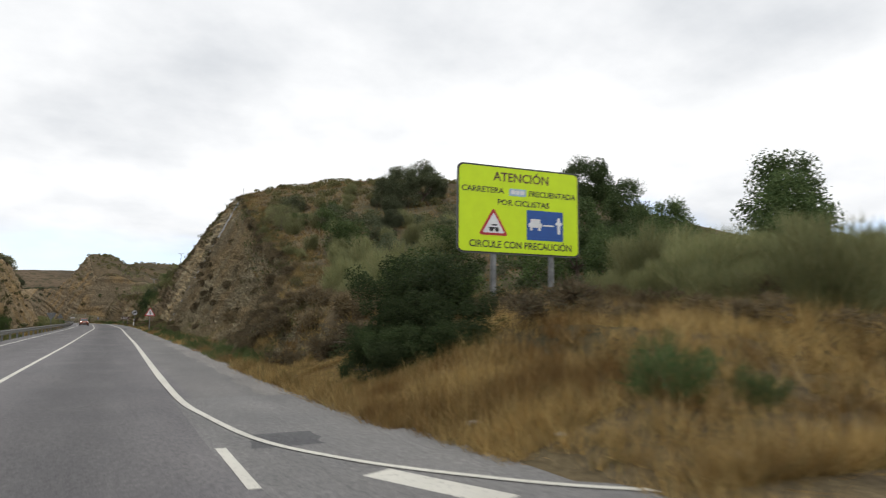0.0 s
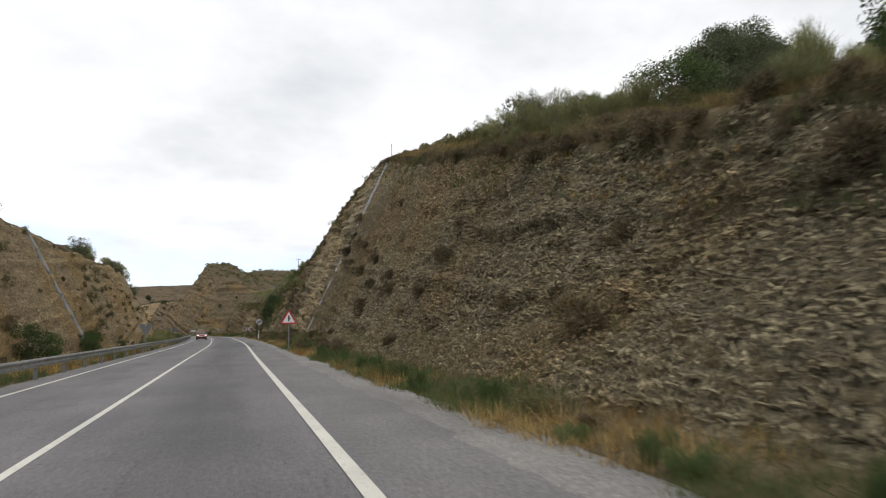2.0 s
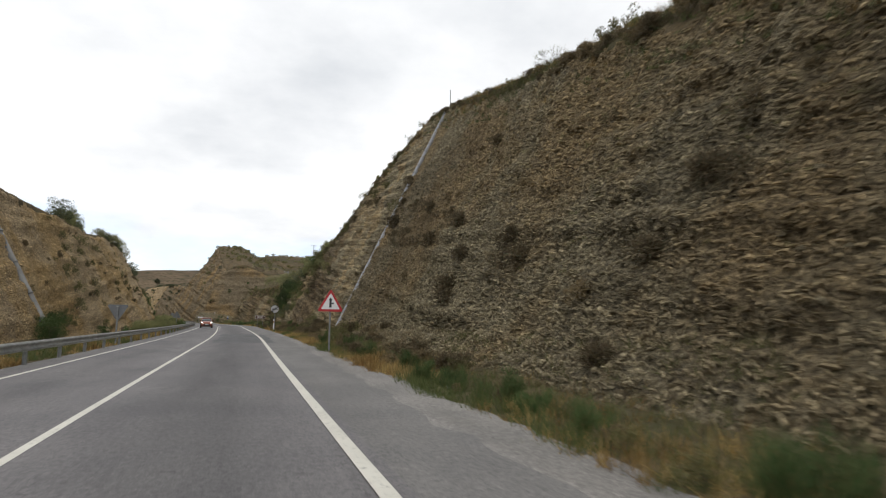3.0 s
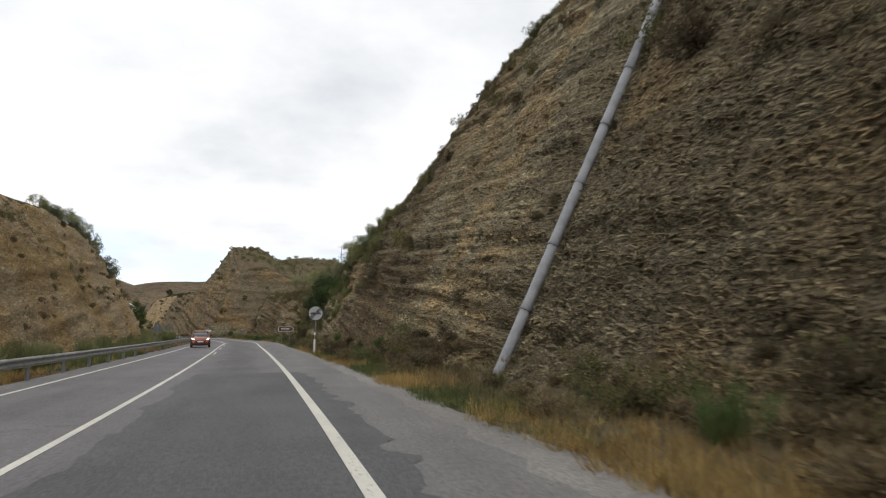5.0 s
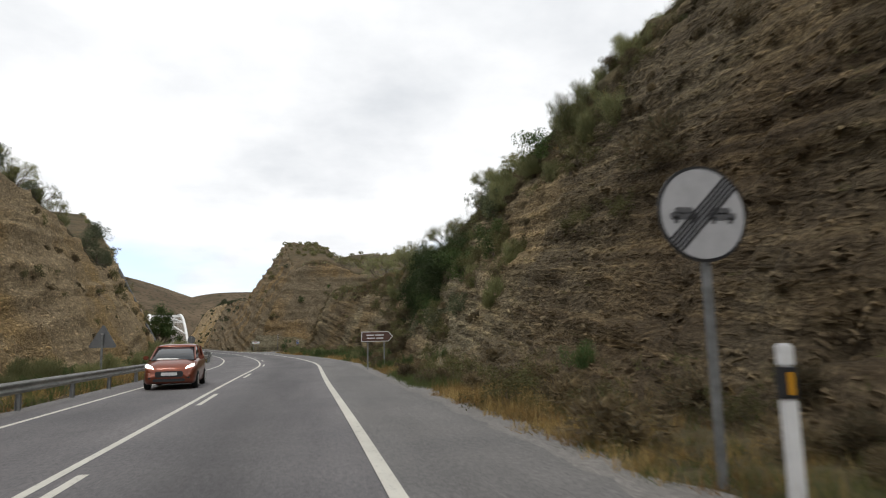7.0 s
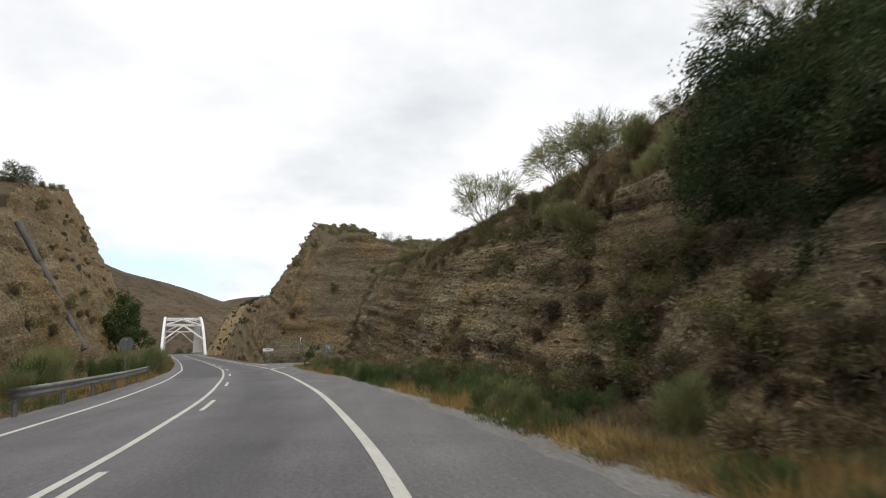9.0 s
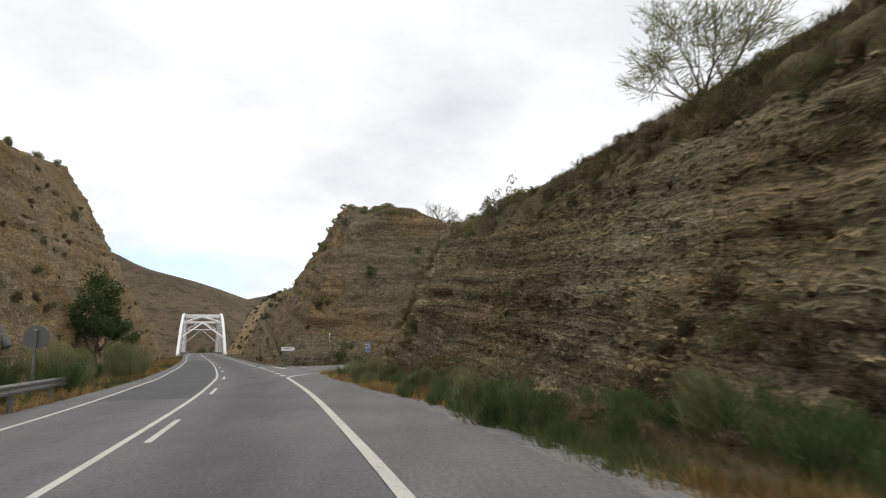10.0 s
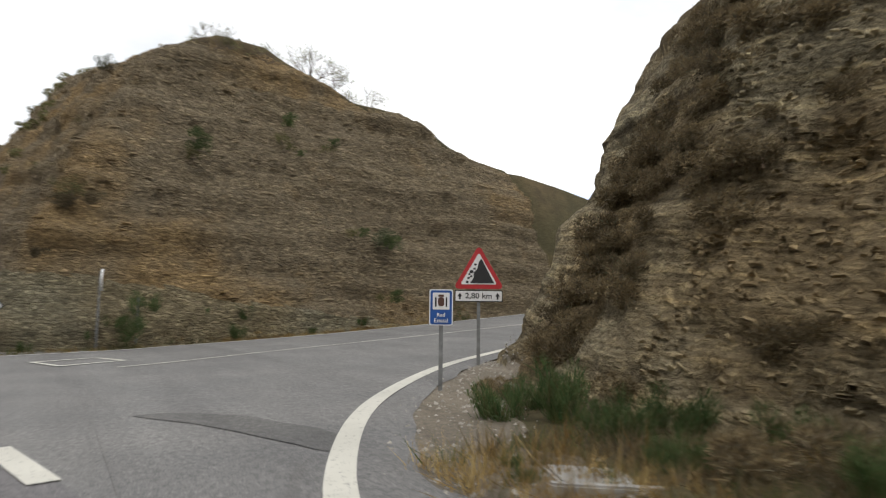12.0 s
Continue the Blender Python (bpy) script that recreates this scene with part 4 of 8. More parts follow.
# asphalt of the first junction
junction = bezier([(3.9, 14), (4.15, 10), (4.35, 7.6), (4.9, 5.9), (5.6, 4.9), (7.0, 4.1), (10.5, 3.4), (16, 3.0)])
ribbon("side_lane", [(x, y, 1.2, y) if y > 8 else (x, y, x - 1.0, -14.0) for x, y in junction], on_road(0.003), ASPHALT_PALE, "asphalt mouth of a side lane", "road")

# pavement round the tip of the side road, a little past its edge line
TIP = bezier([(-7.95, 235.3), (-7.8, 236.1), (-7.15, 238.1), (-5.8, 240.7), (-4.2, 242.8), (-1.9, 245.0), (0.5, 246.5), (5, 248.7)])


def tip_sheet():
    v, f, cols = [], [], np.linspace(-0.35, 1.0, 8)
    for i in range(1, len(TIP) - 1):
        t = (Vector(TIP[i + 1]) - Vector(TIP[i - 1])).normalized()
        edge = 0.78 + 0.14 * noise.noise(Vector((i * 0.35, 2.0, 0)))
        for w in cols:
            x, y = TIP[i][0] + t.y * min(w, edge), TIP[i][1] - t.x * min(w, edge)
            v.append((x, y, max(float(road_z(y)), float(side_z(np.array(x)))) + 0.009))
    n = len(cols)
    f = [(n * i + k, n * i + k + 1, n * i + n + 1 + k, n * i + n + k) for i in range(len(TIP) - 3) for k in range(n - 1)]
    thing("side_road_edge", mesh_from("side_road_edge", v, f), ASPHALT_PALE, "grey asphalt edge round the mouth of the side road", "road", kind="structure")


tip_sheet()
ribbon("tar_stain", [(-8.5, 242.85, -8.45, 242.75), (-8.1, 242.9, -8.2, 242.3), (-7.6, 242.55, -7.85, 241.75), (-7.05, 241.85, -7.5, 240.85), (-6.8, 241.0, -7.3, 240.2), (-6.55, 240.35, -7.1, 239.6), (-6.5, 239.7, -7.0, 239.2), (-6.6, 239.15, -6.9, 238.95)],
       lambda x, y: max(float(road_z(y)), float(side_z(np.array(x)))) + 0.017, TAR, "dark tar stain on the side road", "asphalt patch")


# ---- signs, posts and rails ----
def lettering(text, height, x, z, material, parent, depth=0.004, y=-0.02, width=None, label=""):
    """Words in the built-in font on a sign's face, their middle at x and z."""
    cu = bpy.data.curves.new("lettering", "FONT")
    cu.body, cu.size, cu.align_x, cu.align_y, cu.extrude, cu.resolution_u = text, height * 1.38, "CENTER", "CENTER", depth / 2, 3
    cu.offset = height * 0.02
    tmp = bpy.data.objects.new("lettering", cu)
    scene.collection.objects.link(tmp)
    me = bpy.data.meshes.new_from_object(tmp)
    bpy.data.objects.remove(tmp)
    span = max(v.co.x for v in me.vertices) - min(v.co.x for v in me.vertices)
    sx = width / span if width else 1.0
    me.transform(Matrix.Translation((x, y, z)) @ Matrix.Rotation(radians(90), 4, "X") @ Matrix.Diagonal((sx, 1, 1, 1)))
    return thing("lettering", me, material, label, parent=parent)


def plate(name, outline, y0, y1, material, parent, label=""):
    return part(name, prism(bmesh.new(), outline, y0, y1), material, parent, label)


def root(name, m, label, category, group=""):
    ob = tagged(new(name), label, category, group)
    ob.matrix_world = m
    return ob


def post(parent, x, z0, z1, half=0.05, y=0.06, material=None, name="post", depth=None):
    d = depth or half
    return part(name, box(bmesh.new(), x - half, x + half, y - d, y + d, z0, z1, half * 0.25), material or STEEL_DULL, parent, "")


def clamp(parent, x, z, half):
    return part("clamp", box(bmesh.new(), x - half, x + half, 0.0, 0.10, z - 0.025, z + 0.025, 0.006), STEEL, parent)


def bars(parent, x, z, words, height, material, y=-0.02):
    """Writing too small to read: one bar a word."""
    for w, off in words:
        plate("word_bar", rounded(w, height, height * 0.2, 2, x + off, z), y, y + 0.008, material, parent)


def big_notice():
    gz = land_at(11.78, 17.1)
    s = root("notice_board", Matrix.Translation((11.78, 17.13, gz)) @ pose(0, 0, 0, 0, 0, -7), "large fluorescent yellow cyclist warning board on two steel posts", "road sign")
    c = 5.28 - gz
    for x in (-0.92, 1.22):
        post(s, x, -0.6, c + 1.2, 0.07, 0.13, STEEL_DULL, depth=0.09)
        for z in (c - 1.0, c, c + 1.0):
            clamp(s, x, z, 0.10)
    plate("panel", rounded(4.5, 2.92, 0.20, 6, 0, c), 0.0, 0.05, GREYBACK, s, "grey back panel")
    plate("face", rounded(4.46, 2.88, 0.19, 6, 0, c), -0.008, 0.002, BLACK, s, "black rim")
    plate("face", rounded(4.38, 2.80, 0.17, 6, 0, c), -0.014, -0.006, YELLOW, s, "fluorescent yellow-green face")
    dark = BROWN
    lettering("ATENCIÓN", 0.30, 0.05, c + 1.08, dark, s, width=2.05)
    lettering("CARRETERA", 0.19, -1.36, c + 0.62, BLACK, s, width=1.5)
    plate("word_panel", rounded(0.62, 0.24, 0.02, 2, -0.10, c + 0.61), -0.022, -0.012, plain("pale_blue_overlay", (0.36, 0.50, 0.62), 0.5), s, "pale blue overlay panel")
    bars(s, -0.10, c + 0.61, [(0.15, -0.17), (0.15, 0.0), (0.15, 0.17)], 0.13, WHITE, -0.028)
    lettering("FRECUENTADA", 0.19, 1.20, c + 0.60, BLACK, s, width=1.78)
    lettering("POR CICLISTAS", 0.19, 0.12, c + 0.24, BLACK, s, width=1.9)
    lettering("CIRCULE CON PRECAUCIÓN", 0.23, 0.05, c - 1.16, BLACK, s, width=3.75)
    plate("warning_triangle", round_triangle(1.06, 0.06, -0.98, c - 0.86), -0.022, -0.012, RED, s, "red bordered warning triangle")
    plate("triangle_face", round_triangle(0.78, 0.03, -0.98, c - 0.78), -0.028, -0.020, WHITE, s)
    for x, z, w, h in ((-0.98, c - 0.62, 0.34, 0.05), (-1.06, c - 0.67, 0.14, 0.14), (-0.86, c - 0.67, 0.14, 0.14), (-0.95, c - 0.52, 0.2, 0.05)):
        plate("pictogram", rounded(w, h, min(w, h) * 0.45, 3, x, z), -0.034, -0.026, BLACK, s)
    plate("pictogram_panel", rounded(1.38, 1.0, 0.02, 2, 0.92, c - 0.44), -0.022, -0.012, BLUE, s, "blue panel with white shapes")
    plate("pictogram", rounded(0.50, 0.16, 0.05, 3, 0.55, c - 0.44), -0.030, -0.020, WHITE, s)
    plate("pictogram", rounded(0.36, 0.14, 0.04, 3, 0.55, c - 0.30), -0.030, -0.020, WHITE, s)
    for x in (0.40, 0.70):
        plate("pictogram", rounded(0.09, 0.16, 0.02, 2, x, c - 0.54), -0.030, -0.020, WHITE, s)
    plate("pictogram", rounded(0.40, 0.05, 0.01, 2, 1.05, c - 0.43), -0.030, -0.020, WHITE, s)
    plate("pictogram", rounded(0.10, 0.56, 0.04, 3, 1.44, c - 0.42), -0.030, -0.020, WHITE, s)
    plate("pictogram", rounded(0.24, 0.10, 0.03, 3, 1.44, c - 0.34), -0.031, -0.021, WHITE, s)


def warning_triangle_sign(m, base, side, label, ground):
    s = root("warning_sign", m, label, "road sign")
    post(s, 0, ground - 0.5, base + side * 0.75, 0.04, 0.05, STEEL_DULL)
    for z in (base + 0.15, base + side * 0.55):
        clamp(s, 0, z, 0.06)
    plate("plate", round_triangle(side, 0.07, 0, base), -0.012, 0.014, RED, s, "red bordered triangle")
    plate("face", round_triangle(side * 0.72, 0.03, 0, base + side * 0.085), -0.018, -0.008, WHITE, s, "white triangle face")
    return s


def junction_warning():
    g = land_at(4.33, 87.4)
    s = warning_triangle_sign(Matrix.Translation((4.33, 87.4, 0)) @ pose(0, 0, 0, 0, 0, -2), 1.95, 1.30, "red and white triangular warning sign for a side road", g)
    c = 2.15
    plate("arrow", [(-0.055, c), (0.055, c), (0.055, c + 0.17), (0.16, c + 0.17), (0.16, c + 0.24), (0.055, c + 0.24), (0.055, c + 0.36), (0.09, c + 0.36), (0, c + 0.50), (-0.09, c + 0.36), (-0.055, c + 0.36)], -0.024, -0.014, BLACK, s, "black arrow with a side branch")


def rockfall_warning():
    g = land_at(-1.0, 244.9)
    s = warning_triangle_sign(Matrix.Translation((-1.10, 244.6, 0)) @ pose(0, 0, 0, 0, 0, -34), 2.17, 1.20, "red and white falling rocks warning sign with distance plate", g)
    c = 2.30
    plate("cliff", [(-0.20, c), (0.36, c), (0.06, c + 0.58), (0.0, c + 0.50), (-0.04, c + 0.33), (-0.12, c + 0.25), (-0.12, c + 0.13)], -0.024, -0.014, BLACK, s, "black cliff shape")
    for x, z, r in ((-0.27, 0.03, 0.035), (-0.24, 0.12, 0.03), (-0.18, 0.16, 0.028), (-0.17, 0.27, 0.045), (-0.10, 0.34, 0.03), (-0.08, 0.44, 0.03), (-0.22, 0.21, 0.025)):
        plate("rock", rounded(2 * r, 1.7 * r, r * 0.7, 2, x, c + z), -0.024, -0.014, BLACK, s)
    plate("distance_plate", rounded(1.12, 0.27, 0.03, 3, 0, 2.0), -0.010, 0.012, BLACK, s, "black rimmed distance plate")
    plate("plate_face", rounded(1.08, 0.23, 0.02, 3, 0, 2.0), -0.016, -0.006, WHITE, s, "white plate face")
    lettering("2,80 km", 0.13, 0, 2.0, BLACK, s, width=0.62)
    for x in (-0.44, 0.44):
        plate("arrow", [(x - 0.02, 1.92), (x + 0.02, 1.92), (x + 0.02, 1.99), (x + 0.055, 1.99), (x, 2.08), (x - 0.055, 1.99), (x - 0.02, 1.99)], -0.024, -0.014, BLACK, s)


def network_sign():
    g = land_at(-3.72, 242.0)
    s = root("network_sign", Matrix.Translation((-3.70, 242.0, 0)) @ pose(0, 0, 0, 0, 0, -34), "small blue and white road network sign on a grey post", "road sign")
    post(s, 0, g - 0.4, 1.9, 0.035, 0.05, STEEL_DULL)
    for z in (1.5, 1.85):
        clamp(s, 0, z, 0.055)
    plate("plate", rounded(0.42, 0.64, 0.04, 3, 0, 1.68), -0.008, 0.012, WHITE, s, "white rim")
    plate("face", rounded(0.38, 0.60, 0.035, 3, 0, 1.68), -0.014, -0.004, BLUE, s, "blue face")
    plate("emblem_panel", rounded(0.30, 0.30, 0.015, 2, 0, 1.79), -0.020, -0.010, WHITE, s, "white emblem panel")
    plate("emblem", rounded(0.11, 0.16, 0.04, 3, 0, 1.78), -0.026, -0.016, BROWN, s, "dark emblem shape")
    plate("emblem", rounded(0.10, 0.04, 0.01, 2, 0, 1.885), -0.026, -0.016, BROWN, s)
    for x in (-0.095, 0.095):
        plate("emblem", rounded(0.028, 0.17, 0.008, 2, x, 1.775), -0.026, -0.016, BLACK, s)
    lettering("Red", 0.07, 0, 1.545, WHITE, s)
    lettering("Estatal", 0.07, 0, 1.445, WHITE, s)


def end_of_ban_sign():
    g = land_at(4.3, 142.9)
    s = root("end_of_overtaking_ban_sign", Matrix.Translation((4.25, 142.9, 0)) @ pose(0, 0, 0, 0, 0, 0), "round grey-white end of overtaking ban sign with black stripes", "road sign")
    post(s, 0.03, g - 0.5, 3.0, 0.042, 0.06, STEEL_DULL)
    for z in (2.6, 3.05):
        clamp(s, 0.03, z, 0.06)
    c = 2.83
    disc = lambda r, n=40: [(r * math.cos(2 * math.pi * i / n), c + r * math.sin(2 * math.pi * i / n)) for i in range(n)]
    plate("disc", disc(0.525), -0.008, 0.012, BLACK, s, "black rim")
    plate("face", disc(0.49), -0.014, -0.004, plain("greyed_white_paint", (0.42, 0.42, 0.43), 0.5, 0, 0.06, 4.0), s, "greyed white face")
    grey = plain("grey_pictogram", (0.10, 0.10, 0.105), 0.5)
    for x in (-0.22, 0.22):
        plate("pictogram", rounded(0.33, 0.08, 0.03, 3, x, c - 0.03), -0.019, -0.010, grey, s)
        plate("pictogram", rounded(0.22, 0.07, 0.03, 3, x, c + 0.03), -0.019, -0.010, grey, s)
        for dx in (-0.10, 0.10):
            plate("pictogram", rounded(0.05, 0.08, 0.01, 2, x + dx, c - 0.07), -0.019, -0.010, grey, s)
    a = radians(45)
    for off in (-0.084, -0.042, 0.0, 0.042, 0.084):
        half = math.sqrt(0.49**2 - off**2) - 0.004
        ux, uz, nx, nz = math.cos(a), math.sin(a), -math.sin(a), math.cos(a)
        w = 0.0125
        plate("stripe", [(ux * q * half + nx * (off + k * w), c + uz * q * half + nz * (off + k * w)) for q, k in ((-1, -1), (1, -1), (1, 1), (-1, 1))], -0.024, -0.015, BLACK, s)


def hectometre_post():
    g = land_at(4.15, 141.7)
    s = root("hectometre_post", Matrix.Translation((4.12, 141.7, 0)) @ pose(0, 0, 0, 0, 0, -4), "white roadside marker post with black band and amber reflector", "marker post")
    part("post", box(bmesh.new(), -0.065, 0.065, -0.05, 0.05, g - 0.3, 1.0, 0.02), WHITE, s, "white plastic post")
    part("band", box(bmesh.new(), -0.068, 0.068, -0.053, 0.053, 1.0, 1.26, 0.004), BLACK, s, "black band")
    part("reflector", box(bmesh.new(), -0.028, 0.028, -0.062, -0.052, 1.03, 1.22, 0.004), AMBER, s, "amber reflector")
    part("cap", box(bmesh.new(), -0.065, 0.065, -0.05, 0.05, 1.26, 1.46, 0.02), WHITE, s, "white cap")


def arrow_board(x, y, z, turn, length, height, face, words, ink, label, rim):
    g = land_at(x, y)
    s = root("direction_sign", Matrix.Translation((x, y, 0)) @ pose(0, 0, 0, 0, 0, turn), label, "road sign")
    for px in (-length * 0.3, length * 0.22):
        post(s, px, g - 0.4, z + height * 0.4, 0.035, 0.05, STEEL_DULL)
    tip = height * 0.45
    shape = lambda k: [(-length / 2 + k, z - height / 2 + k), (length / 2 - tip - k * 0.4, z - height / 2 + k), (length / 2 - k * 1.4, z), (length / 2 - tip - k * 0.4, z + height / 2 - k), (-length / 2 + k, z + height / 2 - k)]
    plate("panel", shape(0), -0.006, 0.014, rim, s, "arrow-shaped rim")
    plate("face", shape(0.035), -0.012, -0.002, face, s, "arrow-shaped face")
    for dz, row in words:
        bars(s, -0.08 * length, z + dz * height, [(w * length, o * length) for w, o in row], height * 0.11, ink)


def sign_back(x, y, z, outline, turn, label, posts=(0.0,), slats=0, size=(1, 1)):
    """A sign seen from behind: grey plate, stiffeners, clamps and posts."""
    g = land_at(x, y)
    s = root("sign_back", Matrix.Translation((x, y, 0)) @ pose(0, 0, 0, 0, 0, turn), label, "road sign")
    plate("panel", outline, 0.0, 0.03, GREYBACK, s, "bare grey back")
    for px in posts:
        post(s, px, g - 0.5, z, 0.045, -0.06, STEEL_DULL)
        part("clamp", box(bmesh.new(), px - 0.07, px + 0.07, -0.115, 0.0, z - 0.06, z, 0.006), STEEL, s)
    for i in range(slats):
        zz = z - size[1] / 2 + size[1] * (i + 0.5) / slats
        part("stiffener", box(bmesh.new(), -size[0] / 2, size[0] / 2, -0.05, -0.002, zz - 0.03, zz + 0.03, 0.008), STEEL_DULL, s)
    return s


big_notice()
junction_warning()
end_of_ban_sign()
hectometre_post()
arrow_board(3.25, 172.7, 1.80, -4, 1.75, 0.56, BROWN, [(0.14, [(0.24, -0.14), (0.28, 0.16)]), (-0.16, [(0.26, -0.12), (0.22, 0.16)])], WHITE, "brown arrow-shaped direction sign with white rim", WHITE)
arrow_board(-11.8, 258.9, 1.70, -6, 1.5, 0.46, WHITE, [(0.1, [(0.32, 0.02)])], RED, "white arrow-shaped direction sign on short posts", BLACK)
rockfall_warning()
network_sign()
sign_back(-10.3, 170.6, 2.2, round_triangle(1.35, 0.07, 0, 1.50), 0, "grey back of a triangular warning sign behind the guardrail")
sign_back(-6.9, 97.5, 2.2, [(-p[0], 3.55 - p[1]) for p in round_triangle(1.2, 0.07, 0, 1.28)], 0, "grey back of a give-way sign with small plate")
sign_back(-10.6, 53.0, 3.3, rounded(3.0, 2.6, 0.1, 4, -0.3, 3.0), -4, "dark ribbed back of a large rectangular road sign", (-1.1, 0.6), 8, (3.4, 2.4))
sign_back(-15.9, 221.4, 2.5, [(0.45 * math.cos(2 * math.pi * i / 32), 2.2 + 0.45 * math.sin(2 * math.pi * i / 32)) for i in range(32)], 8, "grey back of a round road sign among broom bushes")


def traffic_mirror():
    x, y = -8.0, 261.2
    g = land_at(x, y)
    c = 2.8 - g
    s = root("traffic_mirror", Matrix.Translation((x, y, g)) @ pose(0, 0, 0, 0, 0, 84), "round convex traffic mirror on a thin pole", "traffic mirror")
    bm = tube(bmesh.new(), [(0, 0.08, -0.3), (0, 0.08, c + 0.35)], [0.04, 0.04], 8)
    part("pole", bm, STEEL_DULL, s)
    bm = bmesh.new()
    rings = []
    for r, d in ((0.0, -0.12), (0.15, -0.11), (0.3, -0.075), (0.40, -0.03)):
        rings.append([bm.verts.new((r * math.cos(2 * math.pi * k / 28), d, c + r * math.sin(2 * math.pi * k / 28))) for k in range(28)] if r else [bm.verts.new((0, d, c))])
    for k in range(28):
        bm.faces.new((rings[0][0], rings[1][k], rings[1][(k + 1) % 28]))
        for a, b in zip(rings[1:], rings[2:]):
            bm.faces.new((a[k], b[k], b[(k + 1) % 28], a[(k + 1) % 28]))
    bmesh.ops.recalc_face_normals(bm, faces=bm.faces)
    glass, nt, b = nodes_of("mirror_glass")
    b.inputs["Metallic"].default_value, b.inputs["Roughness"].default_value = 1.0, 0.05
    b.inputs["Base Color"].default_value = (0.75, 0.77, 0.78, 1)
    part("mirror", bm, glass, s, "convex mirror face")
    plate("housing", [(0.44 * math.cos(2 * math.pi * k / 28), c + 0.44 * math.sin(2 * math.pi * k / 28)) for k in range(28)], -0.03, 0.04, WHITE, s, "white rim housing")


traffic_mirror()
slim = thing("marker_pole", None, None, "thin dark pole beside the side road", "pole")
slim.location = (-6.6, 261.6, land_at(-6.6, 261.6))
part("pole", tube(bmesh.new(), [(0, 0, -0.2), (0, 0, 1.75)], [0.035, 0.03], 8), STEEL_DULL, slim)


def guardrail(y0, y1, offset, label):
    """A W-beam rail on posts along the left of the road, its ends dipped."""
    s = root("guardrail", Matrix.Identity(4), label, "guardrail")
    prof = [(0.0, -0.155), (0.02, -0.15), (0.045, -0.125), (0.08, -0.10), (0.085, -0.06), (0.035, -0.03), (0.02, 0.0), (0.035, 0.03), (0.085, 0.06), (0.08, 0.10), (0.045, 0.125), (0.02, 0.15), (0.0, 0.155)]
    stations = np.arange(y0, y1 + 0.01, 2.0)
    bm, rows = bmesh.new(), []
    for y in stations:
        u = offset(y)
        x = float(road_x(y)) + u
        z = float(road_z(y)) + 0.60
        rows.append([bm.verts.new((x + d, y, z + h)) for d, h in prof])
    for a, b in zip(rows, rows[1:]):
        for k in range(len(prof) - 1):
            bm.faces.new((a[k], b[k], b[k + 1], a[k + 1]))
    bmesh.ops.solidify(bm, geom=bm.faces[:], thickness=0.005)
    for f in bm.faces:
        f.smooth = True
    part("beam", bm, STEEL, s, "galvanised W-shaped beam")
    first = None
    for y in np.arange(y0 + 1, y1, 4.0):
        x, z = float(road_x(y)) + offset(y) - 0.14, float(road_z(y))
        if first is None:
            me = bpy.data.meshes.new("post")
            bm = bmesh.new()
            box(bm, -0.06, 0.06, -0.012, 0.012, -0.5, 0.72)
            box(bm, -0.06, -0.045, -0.05, 0.05, -0.5, 0.72)
            box(bm, 0.045, 0.06, -0.05, 0.05, -0.5, 0.72)
            bm.to_mesh(me)
            bm.free()
            me.materials.append(STEEL_DULL)
            bl = bpy.data.meshes.new("spacer")
            bm = box(bmesh.new(), 0.06, 0.15, -0.06, 0.06, 0.50, 0.70, 0.01)
            bm.to_mesh(bl)
            bm.free()
            bl.materials.append(STEEL)
            first = me
        p = thing("post", first, None, parent=s)
        p.location = (x, y, z)
        q = thing("spacer", bl, None, parent=s)
        q.location = (x, y, z)


guardrail(-30, 192, lambda y: float(np.interp(y, [-30, 110, 150, 192], [-3.9, -4.05, -3.95, -4.1])), "long weathered galvanised steel guardrail on steel posts")
guardrail(193.5, 219.5, lambda y: float(np.interp(y, [193, 208, 219], [-4.0, -4.2, -4.6])), "short end length of galvanised steel guardrail")


def down_pipe(foot, head, radius, length, label, material=None):
    """A drain of cement pipe sections lying up the rock face."""
    s = root("drain_pipe", Matrix.Identity(4), label, "drain pipe")
    a, b = Vector(foot), Vector(head)
    n = max(2, int((b - a).length / length))
    q = (b - a).to_track_quat("Z", "Y").to_matrix().to_4x4()
    me = bpy.data.meshes.new("section")
    bm = tube(bmesh.new(), [(0, 0, 0), (0, 0, 0.06), (0, 0, 0.14), (0, 0, 0.16), (0, 0, (b - a).length / n + 0.02)], [radius * 1.10, radius * 1.12, radius * 1.10, radius, radius * 0.99], 16)
    for f in bm.faces:
        f.smooth = True
    bm.to_mesh(me)
    bm.free()
    me.materials.append(material or PIPE)
    rng = random.Random(4)
    for i in range(n):
        p = thing("section", me, None, parent=s)
        jit = Vector((rng.uniform(-0.012, 0.012), rng.uniform(-0.012, 0.012), 0))
        p.matrix_local = Matrix.Translation(a + (b - a) * i / n + jit) @ q


